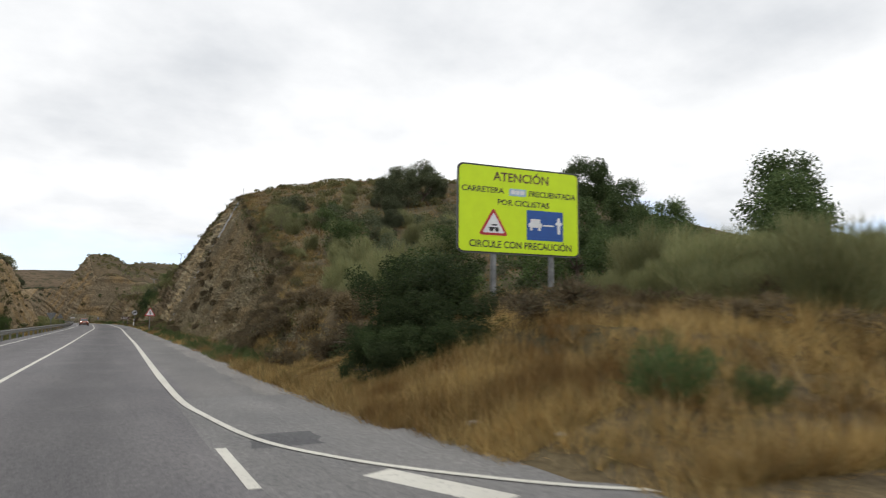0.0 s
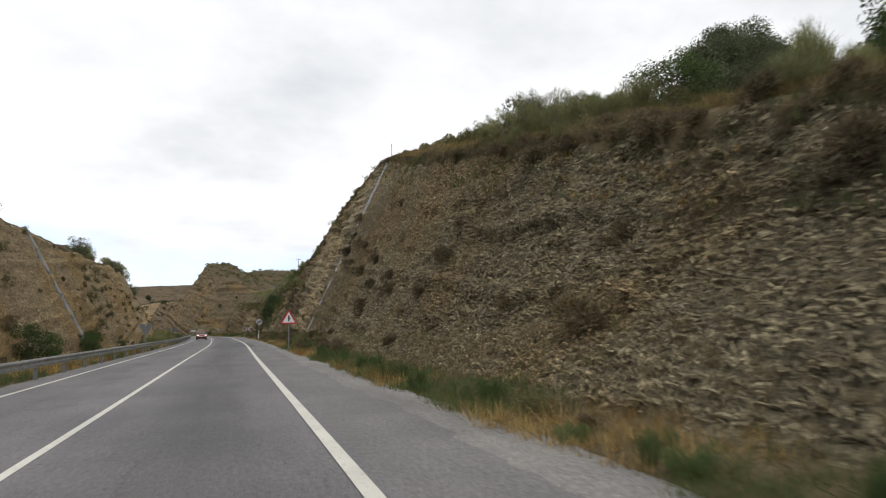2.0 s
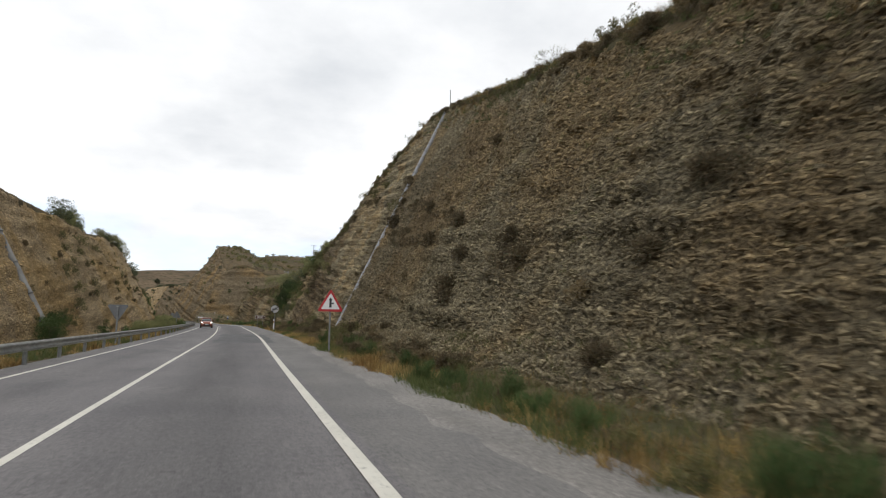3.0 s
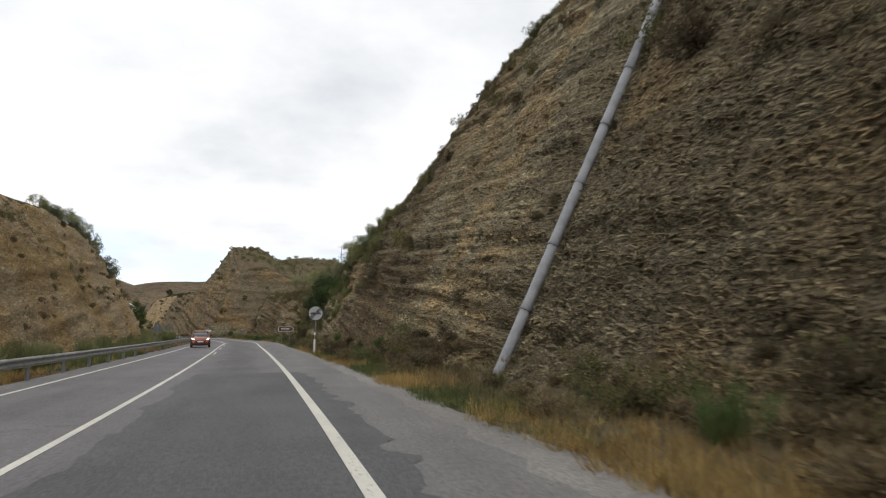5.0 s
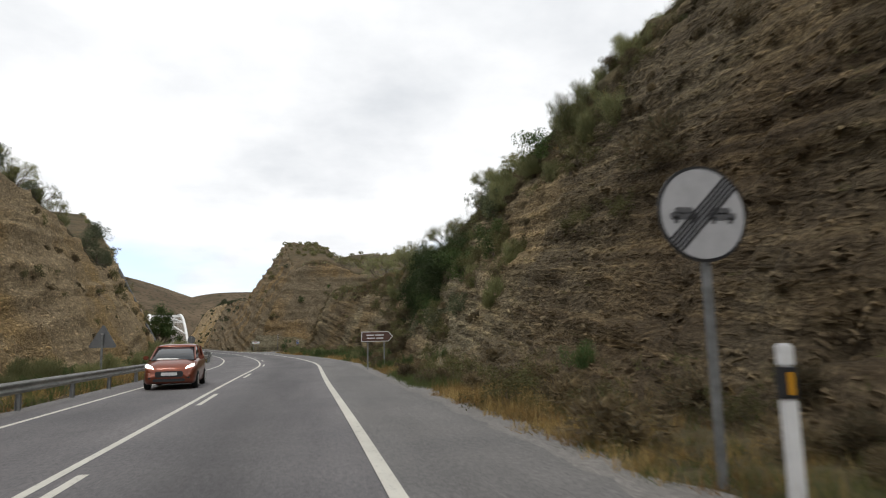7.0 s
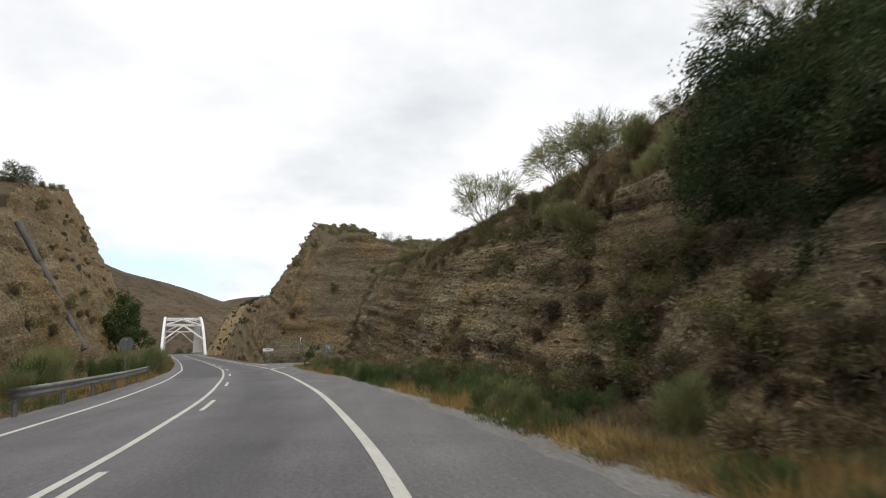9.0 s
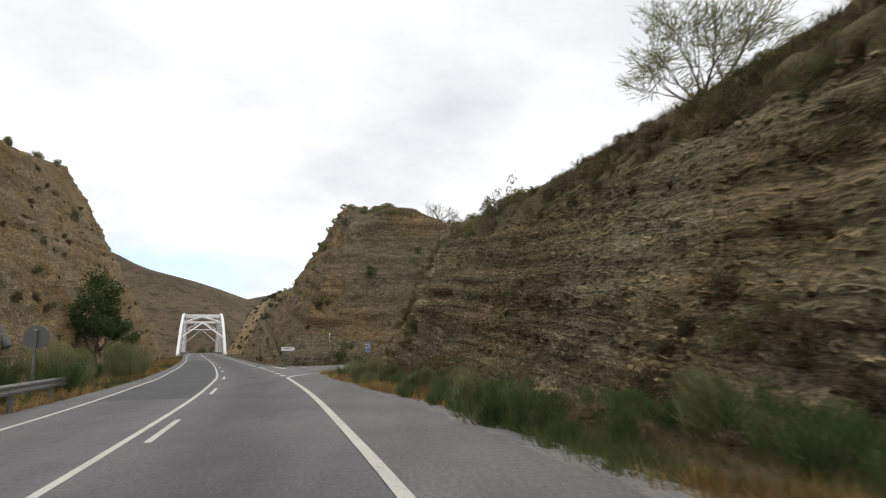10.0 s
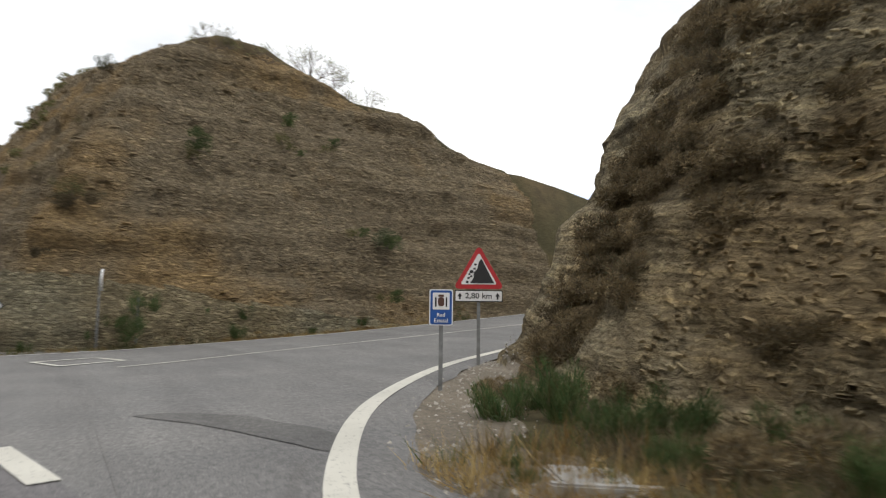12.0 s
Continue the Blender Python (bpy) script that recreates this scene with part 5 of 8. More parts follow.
down_pipe((8.42, 117.1, -0.1), (19.6, 116.75, 23.5), 0.19, 2.4, "long grey cement drain pipe lying up the rock cutting")
down_pipe((-14.6, 112.4, 0.8), (-20.55, 112.0, 12.6), 0.36, 2.4, "grey cement drain pipe lying up the tan rock face", PIPE_OLD)
down_pipe((-24.4, 230.9, 5.9), (-27.0, 228.8, 11.9), 0.24, 2.4, "broken dark cement drain pipe on the tan rock face", PIPE_DARK)
down_pipe((-22.5, 231.5, 1.9), (-24.1, 231.2, 5.0), 0.24, 1.7, "fallen length of dark cement drain pipe on the tan rock face", PIPE_DARK)
crest_pole = thing("survey_pole", None, None, "thin pole on the crest of the rock cutting", "pole")
crest_pole.location = (19.9, 116.6, land_at(19.9, 116.6))
part("pole", tube(bmesh.new(), [(0, 0, -0.3), (0, 0, 2.0)], [0.05, 0.04], 6), STEEL_DULL, crest_pole)


def power_pole(x, y, top, label):
    g = land_at(x, y)
    s = root("power_pole", Matrix.Translation((x, y, g)), label, "power pole")
    h = top - g
    part("pole", tube(bmesh.new(), [(0, 0, -0.3), (0, 0, h)], [0.16, 0.11], 8), STEEL_DULL, s)
    part("crossarm", box(bmesh.new(), -1.3, 1.3, -0.07, 0.07, h - 0.35, h - 0.2, 0.01), STEEL_DULL, s)
    for px in (-1.2, 0, 1.2):
        part("insulator", tube(bmesh.new(), [(px, 0, h - 0.2), (px, 0, h + 0.1)], [0.05, 0.03], 6), WHITE, s)


power_pole(30.4, 353, 35.8, "far grey power pole with a crossarm")
power_pole(36.6, 358, 35.8, "far grey power pole with a crossarm")
power_pole(14.5, 279, 17.8, "slim grey power pole behind the spur")


# ---- the arch bridge ----
def arch_bridge():
    m = Matrix.Translation((-54.9, 386.0, 0.72)) @ pose(0, 0, 0, 0, 0, 15.6)
    s = root("arch_bridge", m, "white steel arch bridge carrying the road over the valley", "bridge")
    span, top = 112.0, 14.5
    rise = lambda q: top * (1 - abs(2 * q / span - 1) ** 2.7)
    half = lambda z: 6.45 - 0.03 * z
    qs = np.concatenate([np.linspace(0, 14, 8), np.linspace(18, span - 18, 15), np.linspace(span - 14, span, 8)])
    for sign in (-1, 1):
        bm, rows = bmesh.new(), []
        for q in qs:
            z, t = rise(q) - 0.6, (rise(min(q + 0.5, span)) - rise(max(q - 0.5, 0)))
            d = Vector((0, 1.0, t)).normalized()
            nrm = Vector((0, -d.z, d.y))
            c = Vector((sign * half(z), q, z))
            rows.append([bm.verts.new(c + Vector((w, 0, 0)) + nrm * h) for w, h in ((-0.38, -0.55), (0.38, -0.55), (0.38, 0.55), (-0.38, 0.55))])
        for a, b in zip(rows, rows[1:]):
            for k in range(4):
                bm.faces.new((a[k], a[(k + 1) % 4], b[(k + 1) % 4], b[k]))
        bm.faces.new(rows[0][::-1])
        bm.faces.new(rows[-1])
        bmesh.ops.recalc_face_normals(bm, faces=bm.faces)
        part("arch", bm, BRIDGE_WHITE, s, "white box-section arch rib")
        for q in np.arange(10, span - 8, 6.0):
            part("hanger", tube(bmesh.new(), [(sign * half(0), q, 0), (sign * half(rise(q)), q, rise(q) - 0.8)], [0.06, 0.06], 6), BRIDGE_WHITE, s)
        part("edge_beam", box(bmesh.new(), sign * 6.45 - 0.35, sign * 6.45 + 0.35, 0, span, -1.0, 0.35, 0.05), BRIDGE_WHITE, s)
        part("parapet", box(bmesh.new(), sign * 5.3 - 0.05, sign * 5.3 + 0.05, -12, span, 0.55, 0.80, 0.02), STEEL, s, "steel parapet rail")
        for q in np.arange(-11, span, 4.0):
            part("parapet_post", box(bmesh.new(), sign * 5.3 - 0.06, sign * 5.3 + 0.06, q - 0.06, q + 0.06, -0.1, 0.75, 0.01), STEEL_DULL, s)
        part("pier", box(bmesh.new(), sign * 6.45 - 0.6, sign * 6.45 + 0.6, -1.5, 2.5, -10, -0.4, 0.1), CONCRETE, s, "concrete abutment pier")
    part("deck", box(bmesh.new(), -6.1, 6.1, 0, span, -0.9, -0.06, 0.03), CONCRETE, s, "concrete deck")
    ties = [21.5, 34.0, 47.0, 65.0, 78.0, 90.5]
    for q in ties:
        z = rise(q) - 0.6
        part("cross_beam", box(bmesh.new(), -half(z), half(z), q - 0.22, q + 0.22, z - 0.22, z + 0.22, 0.04), BRIDGE_WHITE, s)
    for lo, hi in ((9.0, 21.5), (21.5, 34.0), (34.0, 47.0), (103.0, 90.5), (90.5, 78.0), (78.0, 65.0)):
        za, zb = rise(lo) - 0.6, rise(hi) - 0.6
        for sign in (-1, 1):
            part("brace", tube(bmesh.new(), [(sign * half(za), lo, za), (0, hi, zb)], [0.24, 0.24], 6), BRIDGE_WHITE, s)


arch_bridge()


# ---- the oncoming car ----
def car():
    s = root("car", Matrix.Translation((-5.05, 160.9, 0.0)) @ pose(0, 0, 0, 0, 0, 4.5), "orange-brown compact people carrier with lit headlamps in the oncoming lane", "car")
    paint, nt, b = nodes_of("copper_car_paint")
    v = mapped(nt)
    nt.links.new(ramp_node(nt, noise_node(nt, v, 1.5, 3).outputs["Fac"], [(0.3, (0.17, 0.036, 0.014)), (0.7, (0.21, 0.048, 0.018))]).outputs[0], b.inputs["Base Color"])
    b.inputs["Roughness"].default_value, b.inputs["Metallic"].default_value, b.inputs["Coat Weight"].default_value = 0.35, 0.45, 0.6
    glass, nt, b = nodes_of("tinted_car_glass")
    b.inputs["Base Color"].default_value, b.inputs["Roughness"].default_value = (0.03, 0.035, 0.04, 1), 0.05
    b.inputs["Specular IOR Level"].default_value = 0.9
    lamp, nt, b = nodes_of("lit_headlamp")
    b.inputs["Base Color"].default_value = (0.9, 0.9, 0.88, 1)
    b.inputs["Emission Color"].default_value, b.inputs["Emission Strength"].default_value = (1, 0.97, 0.9, 1), 2.2
    tyre = plain("tyre_rubber", (0.018, 0.018, 0.018), 0.85)

    def loft(sections):
        """sections: y, then half-width and height pairs from the sill up to the middle."""
        bm, rows = bmesh.new(), []
        for y, prof in sections:
            pts = [(w, z) for w, z in prof] + [(-w, z) for w, z in reversed(prof)]
            rows.append([bm.verts.new((x, y, z)) for x, z in pts])
        n = len(rows[0])
        for a, c in zip(rows, rows[1:]):
            for k in range(n):
                bm.faces.new((a[k], a[(k + 1) % n], c[(k + 1) % n], c[k]))
        bm.faces.new(rows[0])
        bm.faces.new(rows[-1][::-1])
        bmesh.ops.recalc_face_normals(bm, faces=bm.faces)
        for f in bm.faces:
            f.smooth = True
        return bm

    def body_section(w, lo, belt, top, crown):
        return [(w * 0.90, lo), (w * 0.98, lo + 0.08), (w, lo + 0.3), (w * 0.985, belt - 0.12), (w * 0.93, belt), (crown, top)]

    body = part("body", loft([(0.02, body_section(0.62, 0.32, 0.62, 0.66, 0.30)), (0.10, body_section(0.78, 0.24, 0.74, 0.80, 0.35)), (0.30, body_section(0.85, 0.20, 0.84, 0.92, 0.40)),
                              (0.75, body_section(0.875, 0.18, 0.95, 1.03, 0.45)), (1.15, body_section(0.875, 0.18, 1.02, 1.09, 0.5)), (2.4, body_section(0.875, 0.18, 1.06, 1.12, 0.5)),
                              (3.5, body_section(0.875, 0.18, 1.08, 1.13, 0.5)), (3.95, body_section(0.84, 0.24, 1.06, 1.10, 0.5)), (4.07, body_section(0.74, 0.34, 1.0, 1.04, 0.45))]), paint, s, "copper-coloured body")
    part("cabin_glass", loft([(0.78, [(0.74, 1.0), (0.72, 1.03), (0.5, 1.05)]), (1.20, [(0.76, 1.06), (0.70, 1.24), (0.5, 1.28)]), (1.62, [(0.78, 1.08), (0.66, 1.47), (0.45, 1.50)]),
                              (2.6, [(0.78, 1.08), (0.64, 1.55), (0.45, 1.57)]), (3.5, [(0.77, 1.08), (0.62, 1.50), (0.45, 1.53)]), (3.98, [(0.72, 1.05), (0.66, 1.12), (0.5, 1.14)])]), glass, s, "dark windows")
    part("roof", loft([(1.58, [(0.665, 1.465), (0.64, 1.50), (0.42, 1.525)]), (2.0, [(0.665, 1.51), (0.63, 1.56), (0.42, 1.59)]), (2.9, [(0.66, 1.52), (0.63, 1.57), (0.42, 1.60)]), (3.55, [(0.64, 1.48), (0.60, 1.53), (0.42, 1.555)])]), paint, s)
    for sx in (-1, 1):
        for y0, z0, y1, z1 in ((0.80, 1.03, 1.62, 1.49), (2.38, 1.08, 2.42, 1.54), (3.45, 1.08, 3.60, 1.50)):
            part("pillar", tube(bmesh.new(), [(sx * 0.765, y0, z0), (sx * 0.66, y1, z1)], [0.035, 0.035], 6), paint, s)
        part("headlamp", prism(bmesh.new(), [(sx * 0.50, 0.72), (sx * 0.80, 0.80), (sx * 0.78, 0.90), (sx * 0.60, 0.84)], 0.04, 0.42), lamp, s, "lit headlamp")
        m = part("mirror", box(bmesh.new(), min(sx * 0.86, sx * 1.04), max(sx * 0.86, sx * 1.04), 1.02, 1.16, 1.04, 1.18, 0.03), paint, s)
        part("fog_lamp", box(bmesh.new(), sx * 0.62 - 0.06, sx * 0.62 + 0.06, 0.02, 0.12, 0.38, 0.46, 0.015), BLACK, s)
        for y in (0.78, 3.28):
            w = new("wheel")
            w.parent, w.location = s, (sx * 0.80, y, 0.31)
            part("tyre", tube(bmesh.new(), [(-0.10, 0, 0), (-0.085, 0, 0), (0.085, 0, 0), (0.10, 0, 0)], [0.27, 0.31, 0.31, 0.27], 24), tyre, w)
            part("rim", tube(bmesh.new(), [(-0.102, 0, 0), (0.102, 0, 0)], [0.20, 0.20], 12), STEEL, w, "silver wheel rim")
    part("grille", prism(bmesh.new(), rounded(0.92, 0.20, 0.07, 4, 0, 0.55), -0.012, 0.10), BLACK, s, "black radiator grille")
    part("number_plate", box(bmesh.new(), -0.26, 0.26, -0.03, -0.012, 0.50, 0.61, 0.005), WHITE, s, "plain white plate")
    part("lower_grille", prism(bmesh.new(), rounded(1.05, 0.10, 0.04, 4, 0, 0.34), 0.0, 0.10), BLACK, s)
    part("windscreen_wiper", tube(bmesh.new(), [(-0.4, 0.84, 1.045), (0.3, 0.86, 1.06)], [0.012, 0.008], 4), BLACK, s)


car()


# ---- culvert and stones at the junction ----
culvert = thing("culvert_block", None, None, "low weathered concrete culvert block in the verge", "concrete block")
culvert.matrix_world = Matrix.Translation((-5.2, 236.5, land_at(-5.2, 236.5) - 0.12)) @ pose(0, 0, 0, 2, 4, -24)
part("slab", box(bmesh.new(), -0.55, 0.55, -0.24, 0.45, -0.15, 0.14, 0.025), CONCRETE, culvert)
part("wall", box(bmesh.new(), -0.72, 0.72, -0.36, -0.25, -0.2, 0.18, 0.02), CONCRETE, culvert)


def stone(rng, name="stone"):
    bm = bmesh.new()
    bmesh.ops.create_icosphere(bm, subdivisions=2, radius=0.5)
    off = Vector((rng.random() * 50, rng.random() * 50, 0))
    for v in bm.verts:
        v.co *= 0.75 + 0.5 * noise.noise(v.co * 1.6 + off)
        v.co.z *= 0.55
    me = bpy.data.meshes.new(name)
    bm.to_mesh(me)
    bm.free()
    me.materials.append(plain("pale_stone", (0.36, 0.335, 0.29), 0.9, 0, 0.2, 3.0, 0.4) if not bpy.data.materials.get("pale_stone") else bpy.data.materials["pale_stone"])
    return me


rng_stone = random.Random(9)
stone_kinds = [stone(rng_stone) for _ in range(5)]
spots = [(5.2, 134.8, 0.32), (5.1, 136.9, 0.4), (4.9, 114.6, 0.28), (4.6, 9.8, 0.2), (4.5, 17.0, 0.22), (2.5, 190.2, 0.22), (5.0, 6.4, 0.2), (4.7, 8.0, 0.25), (6.2, 4.9, 0.3), (-5.3, 228.5, 0.22), (4.6, 63, 0.2), (4.9, 70, 0.24), (4.5, 98, 0.2), (1.2, 200, 0.2)]
for x, y, size in spots:
    ob = thing("stone", stone_kinds[rng_stone.randrange(5)], None, "loose pale stone on the dry verge", "stone", "stones on the verge")
    ob.matrix_world = Matrix.Translation((x, y, land_at(x, y) + size * 0.12)) @ pose(0, 0, 0, 0, 0, rng_stone.uniform(0, 360)) @ Matrix.Diagonal((size, size, size, 1))


# ---- bare gravel round the signs at the junction ----
def gravel_tip():
    """Crumbled earth and gravel between the side road's edge line and the rock, with strewn stones."""
    rows = []
    line = bezier([(-7.2, 234.6), (-6.95, 236.1), (-6.35, 237.9), (-5.1, 240.3), (-3.6, 242.2), (-1.5, 244.2), (-0.6, 244.9)], 6)
    for i, (x, y) in enumerate(line):
        q = line[min(i + 1, len(line) - 1)]
        p = line[max(i - 1, 0)]
        t = Vector((q[0] - p[0], q[1] - p[1])).normalized()
        wide = 1.35 + 0.8 * (noise.noise(Vector((i * 0.4, 3.0, 0))))
        while wide > 0.3 and land_at(x + t.y * wide, y - t.x * wide) > float(side_z(np.array(x))) + 0.3:
            wide -= 0.1
        rows.append([(x + t.y * w, y - t.x * w) for w in np.linspace(-0.12 + 0.12 * noise.noise(Vector((i * 0.7, 9.0, 0))), wide, 9)])
    v = [(x, y, land_at(x, y) + 0.025) for r in rows for x, y in r]
    f = [(9 * i + k, 9 * i + k + 1, 9 * i + 10 + k, 9 * i + 9 + k) for i in range(len(rows) - 1) for k in range(8)]
    thing("gravel_verge", mesh_from("gravel_verge", v, f), GRAVEL_EARTH, "bare grey-brown gravel verge round the sign posts", "gravel", kind="structure")
    rng = random.Random(33)
    vs, fs = [], []
    for _ in range(900):
        r = rows[rng.randrange(len(rows))]
        x, y = r[rng.randrange(9)]
        x, y, s = x + rng.uniform(-0.3, 0.3), y + rng.uniform(-0.3, 0.3), 0.012 + 0.035 * rng.random() ** 3
        z, o = land_at(x, y) + 0.025, len(vs)
        for dx, dy, dz in ((1, 0, 0), (0, 1, 0), (-1, 0, 0), (0, -1, 0), (0, 0, 0.8), (0, 0, -0.6)):
            vs.append((x + s * (dx + rng.uniform(-0.4, 0.4)), y + s * (dy + rng.uniform(-0.4, 0.4)), z + s * dz))
        fs += [(o + a, o + b_, o + 4) for a, b_ in ((0, 1), (1, 2), (2, 3), (3, 0))] + [(o + b_, o + a, o + 5) for a, b_ in ((0, 1), (1, 2), (2, 3), (3, 0))]
    thing("gravel_stones", mesh_from("gravel_stones", vs, fs), bpy.data.materials["pale_stone"], "strewn pale pebbles on the gravel verge", "gravel", kind="stuff")


gravel_tip()


# ---- plants ----
def leaf_quads(pos, size, rng, flat=0.0):
    """Small pointed leaves, each a diamond of its own, at the places given."""
    n = len(pos)
    d = rng.normal(size=(n, 3))
    d[:, 2] = d[:, 2] * (1 - flat)
    d /= np.linalg.norm(d, axis=1, keepdims=True) + 1e-9
    e = np.cross(d, rng.normal(size=(n, 3)))
    e /= np.linalg.norm(e, axis=1, keepdims=True) + 1e-9
    s = (size * rng.uniform(0.6, 1.35, n))[:, None]
    v = np.stack([pos - d * s, pos + e * s * 0.45, pos + d * s, pos - e * s * 0.45], 1).reshape(-1, 3)
    f = np.arange(4 * n).reshape(n, 4)
    return v, f


def blade_tris(base, way, length, width, droop, rng):
    """Thin pointed blades, one sliver each."""
    n = len(base)
    side = np.cross(way, rng.normal(size=(n, 3)))
    side /= np.linalg.norm(side, axis=1, keepdims=True) + 1e-9
    length, width = np.broadcast_to(length, n)[:, None], np.broadcast_to(width, n)[:, None]
    out = way * np.array([1.0, 1.0, 0.0])
    tip = base + way * length + (out - np.array([0, 0, 0.55])) * length * droop
    return np.stack([base - side * width, base + side * width, tip], 1).reshape(-1, 3), np.arange(3 * n).reshape(n, 3)


def fan(n, rng, spread):
    """Directions that point up and outwards."""
    a, t = rng.uniform(0, 2 * np.pi, n), np.abs(rng.normal(0, spread, n)).clip(0, 1.45)
    return np.stack([np.cos(a) * np.sin(t), np.sin(a) * np.sin(t), np.cos(t)], 1)


def limb_tree(bm, rng, start, way, length, radius, depth, tips, bend=0.35, split=3, sides=5):
    """Limbs that fork; the ends of the last ones are collected in tips."""
    p, d, path, radii = np.array(start, float), np.array(way, float), [], []
    for i in range(4):
        path.append(tuple(p))
        radii.append(max(0.006, radius * (1 - 0.2 * i)))
        d = d + rng.normal(0, bend * 0.35, 3)
        d /= np.linalg.norm(d)
        p = p + d * length / 3
    tube(bm, path, radii, sides, cap=False)
    if depth == 0:
        tips.append((np.array(path[-1]), d))
        tips.append((np.array(path[2]), d))
        return
    for _ in range(split):
        q = d + rng.normal(0, bend * 1.35, 3)
        q[2] += 0.12
        q /= np.linalg.norm(q)
        limb_tree(bm, rng, path[-1 if rng.random() < 0.6 else 2], q, length * rng.uniform(0.6, 0.85), radius * 0.5, depth - 1, tips, bend, split, max(3, sides - 1))


def plant(name, stem_bm, stem_material, parts, label, category, group):
    """The stems are the thing, the foliage hangs on them."""
    me = bpy.data.meshes.new(name)
    stem_bm.to_mesh(me)
    stem_bm.free()
    ob = thing(name, me, stem_material, label, category, group)
    for pname, (v, f), mat in parts:
        thing(pname, mesh_from(pname, v, f), mat, parent=ob)
    return ob


def leafy_shrub(seed, wide, high, leaves, size, mat, label, name="shrub", lobes=16, girth=(0.13, 0.25)):
    rng = np.random.default_rng(seed)
    bm, tips = bmesh.new(), []
    for _ in range(6):
        d = fan(1, rng, 0.6)[0]
        limb_tree(bm, rng, (0, 0, -0.1), d, high * 0.4, 0.02 * high, 1, tips, 0.35, 2, 4)
    cen = np.stack([rng.normal(0, wide * 0.2, lobes), rng.normal(0, wide * 0.2, lobes), high * rng.uniform(0.10, 0.82, lobes)], 1)
    rad = wide * rng.uniform(girth[0], girth[1], lobes)
    pick = rng.integers(0, lobes, leaves)
    d = rng.normal(size=(leaves, 3))
    d /= np.linalg.norm(d, axis=1, keepdims=True)
    pos = cen[pick] + d * (rad[pick] * rng.uniform(0.35, 1.12, leaves) ** 0.6)[:, None]
    pos[:, 2] = np.maximum(pos[:, 2], 0.02)
    stray = leaves // 16
    pos[:stray] += rng.normal(0, wide * 0.022, (stray, 3))
    return plant(name, bm, BARK, [("foliage", leaf_quads(pos, np.full(leaves, size), rng), mat)], label, "shrub", "")


def broom_bush(seed, high, count, mat, label, wide=0.40, width=0.0045, name="broom_bush", lobes=7, loose=1.0):
    """Thin rush-like stems in a soft, rounded, feathery brush of several clumps."""
    rng = np.random.default_rng(seed)
    bm, tips = bmesh.new(), []
    for _ in range(8):
        d = fan(1, rng, 0.4)[0]
        limb_tree(bm, rng, (rng.normal(0, 0.06 * high), rng.normal(0, 0.06 * high), -0.1), d, high * 0.3, 0.010 * high, 1, tips, 0.25, 1, 3)
    cen = rng.normal(0, wide * high * 0.55, (lobes, 2)).clip(-wide * high, wide * high)
    tall = high * rng.uniform(0.62 * loose, 1.0, lobes)
    pick = rng.integers(0, lobes, count)
    off = rng.normal(0, wide * high * 0.36 * loose, (count, 2))
    r = np.linalg.norm(off, axis=1) / (wide * high * loose)
    top = tall[pick] * (1 - 0.35 * np.clip(r, 0, 1.3) ** 2)
    z = top * rng.uniform(0.0, 0.86, count) ** 0.8
    way = np.concatenate([off / (wide * high) * 0.45 + cen[pick] / (wide * high) * 0.22, np.ones((count, 1))], 1) + rng.normal(0, 0.30, (count, 3))
    way /= np.linalg.norm(way, axis=1, keepdims=True)
    spread = 0.45 + 0.55 * (z / high)
    base = np.concatenate([(cen[pick] + off) * spread[:, None], z[:, None]], 1)
    blades = blade_tris(base, way, np.minimum((top - z).clip(0.10 * high), 0.36 * high) * rng.uniform(0.5, 1.2, count), width * rng.uniform(0.6, 1.6, count), 0.10, rng)
    return plant(name, bm, TWIG, [("foliage", blades, mat)], label, "broom bush", "")


def dead_scrub(seed, wide, count, mat, label, name="dry_scrub"):
    """A low uneven cushion of fine twigs with small dry leaves."""
    rng = np.random.default_rng(seed)
    bm = bmesh.new()
    tube(bm, [(0, 0, -0.08), (0.03 * wide, 0.02 * wide, 0.08 * wide), (-0.02 * wide, 0.04 * wide, 0.2 * wide)], [0.03 * wide, 0.024 * wide, 0.008 * wide], 4)
    lobes = 7
    lc = np.concatenate([rng.normal(0, 0.20 * wide, (lobes, 2)), wide * rng.uniform(0.1, 0.32, (lobes, 1))], 1)
    pick = rng.integers(0, lobes, count)
    d = rng.normal(size=(count, 3))
    d[:, 2] += 0.35
    d /= np.linalg.norm(d, axis=1, keepdims=True)
    base = lc[pick] + d * (wide * 0.20 * rng.uniform(0.2, 1.0, count) ** 0.5)[:, None]
    base[:, 2] = np.maximum(base[:, 2], 0.01)
    way = d + rng.normal(0, 0.5, (count, 3)) + np.array([0, 0, 0.35])
    way /= np.linalg.norm(way, axis=1, keepdims=True)
    half = count // 2
    thin = np.where(np.arange(count) < half, 0.008, 0.023) * wide
    long_ = np.where(np.arange(count) < half, 0.14, 0.065) * wide * rng.uniform(0.6, 1.4, count)
    return plant(name, bm, TWIG, [("foliage", blade_tris(base, way, long_, thin, 0.1, rng), mat)], label, "scrub", "")


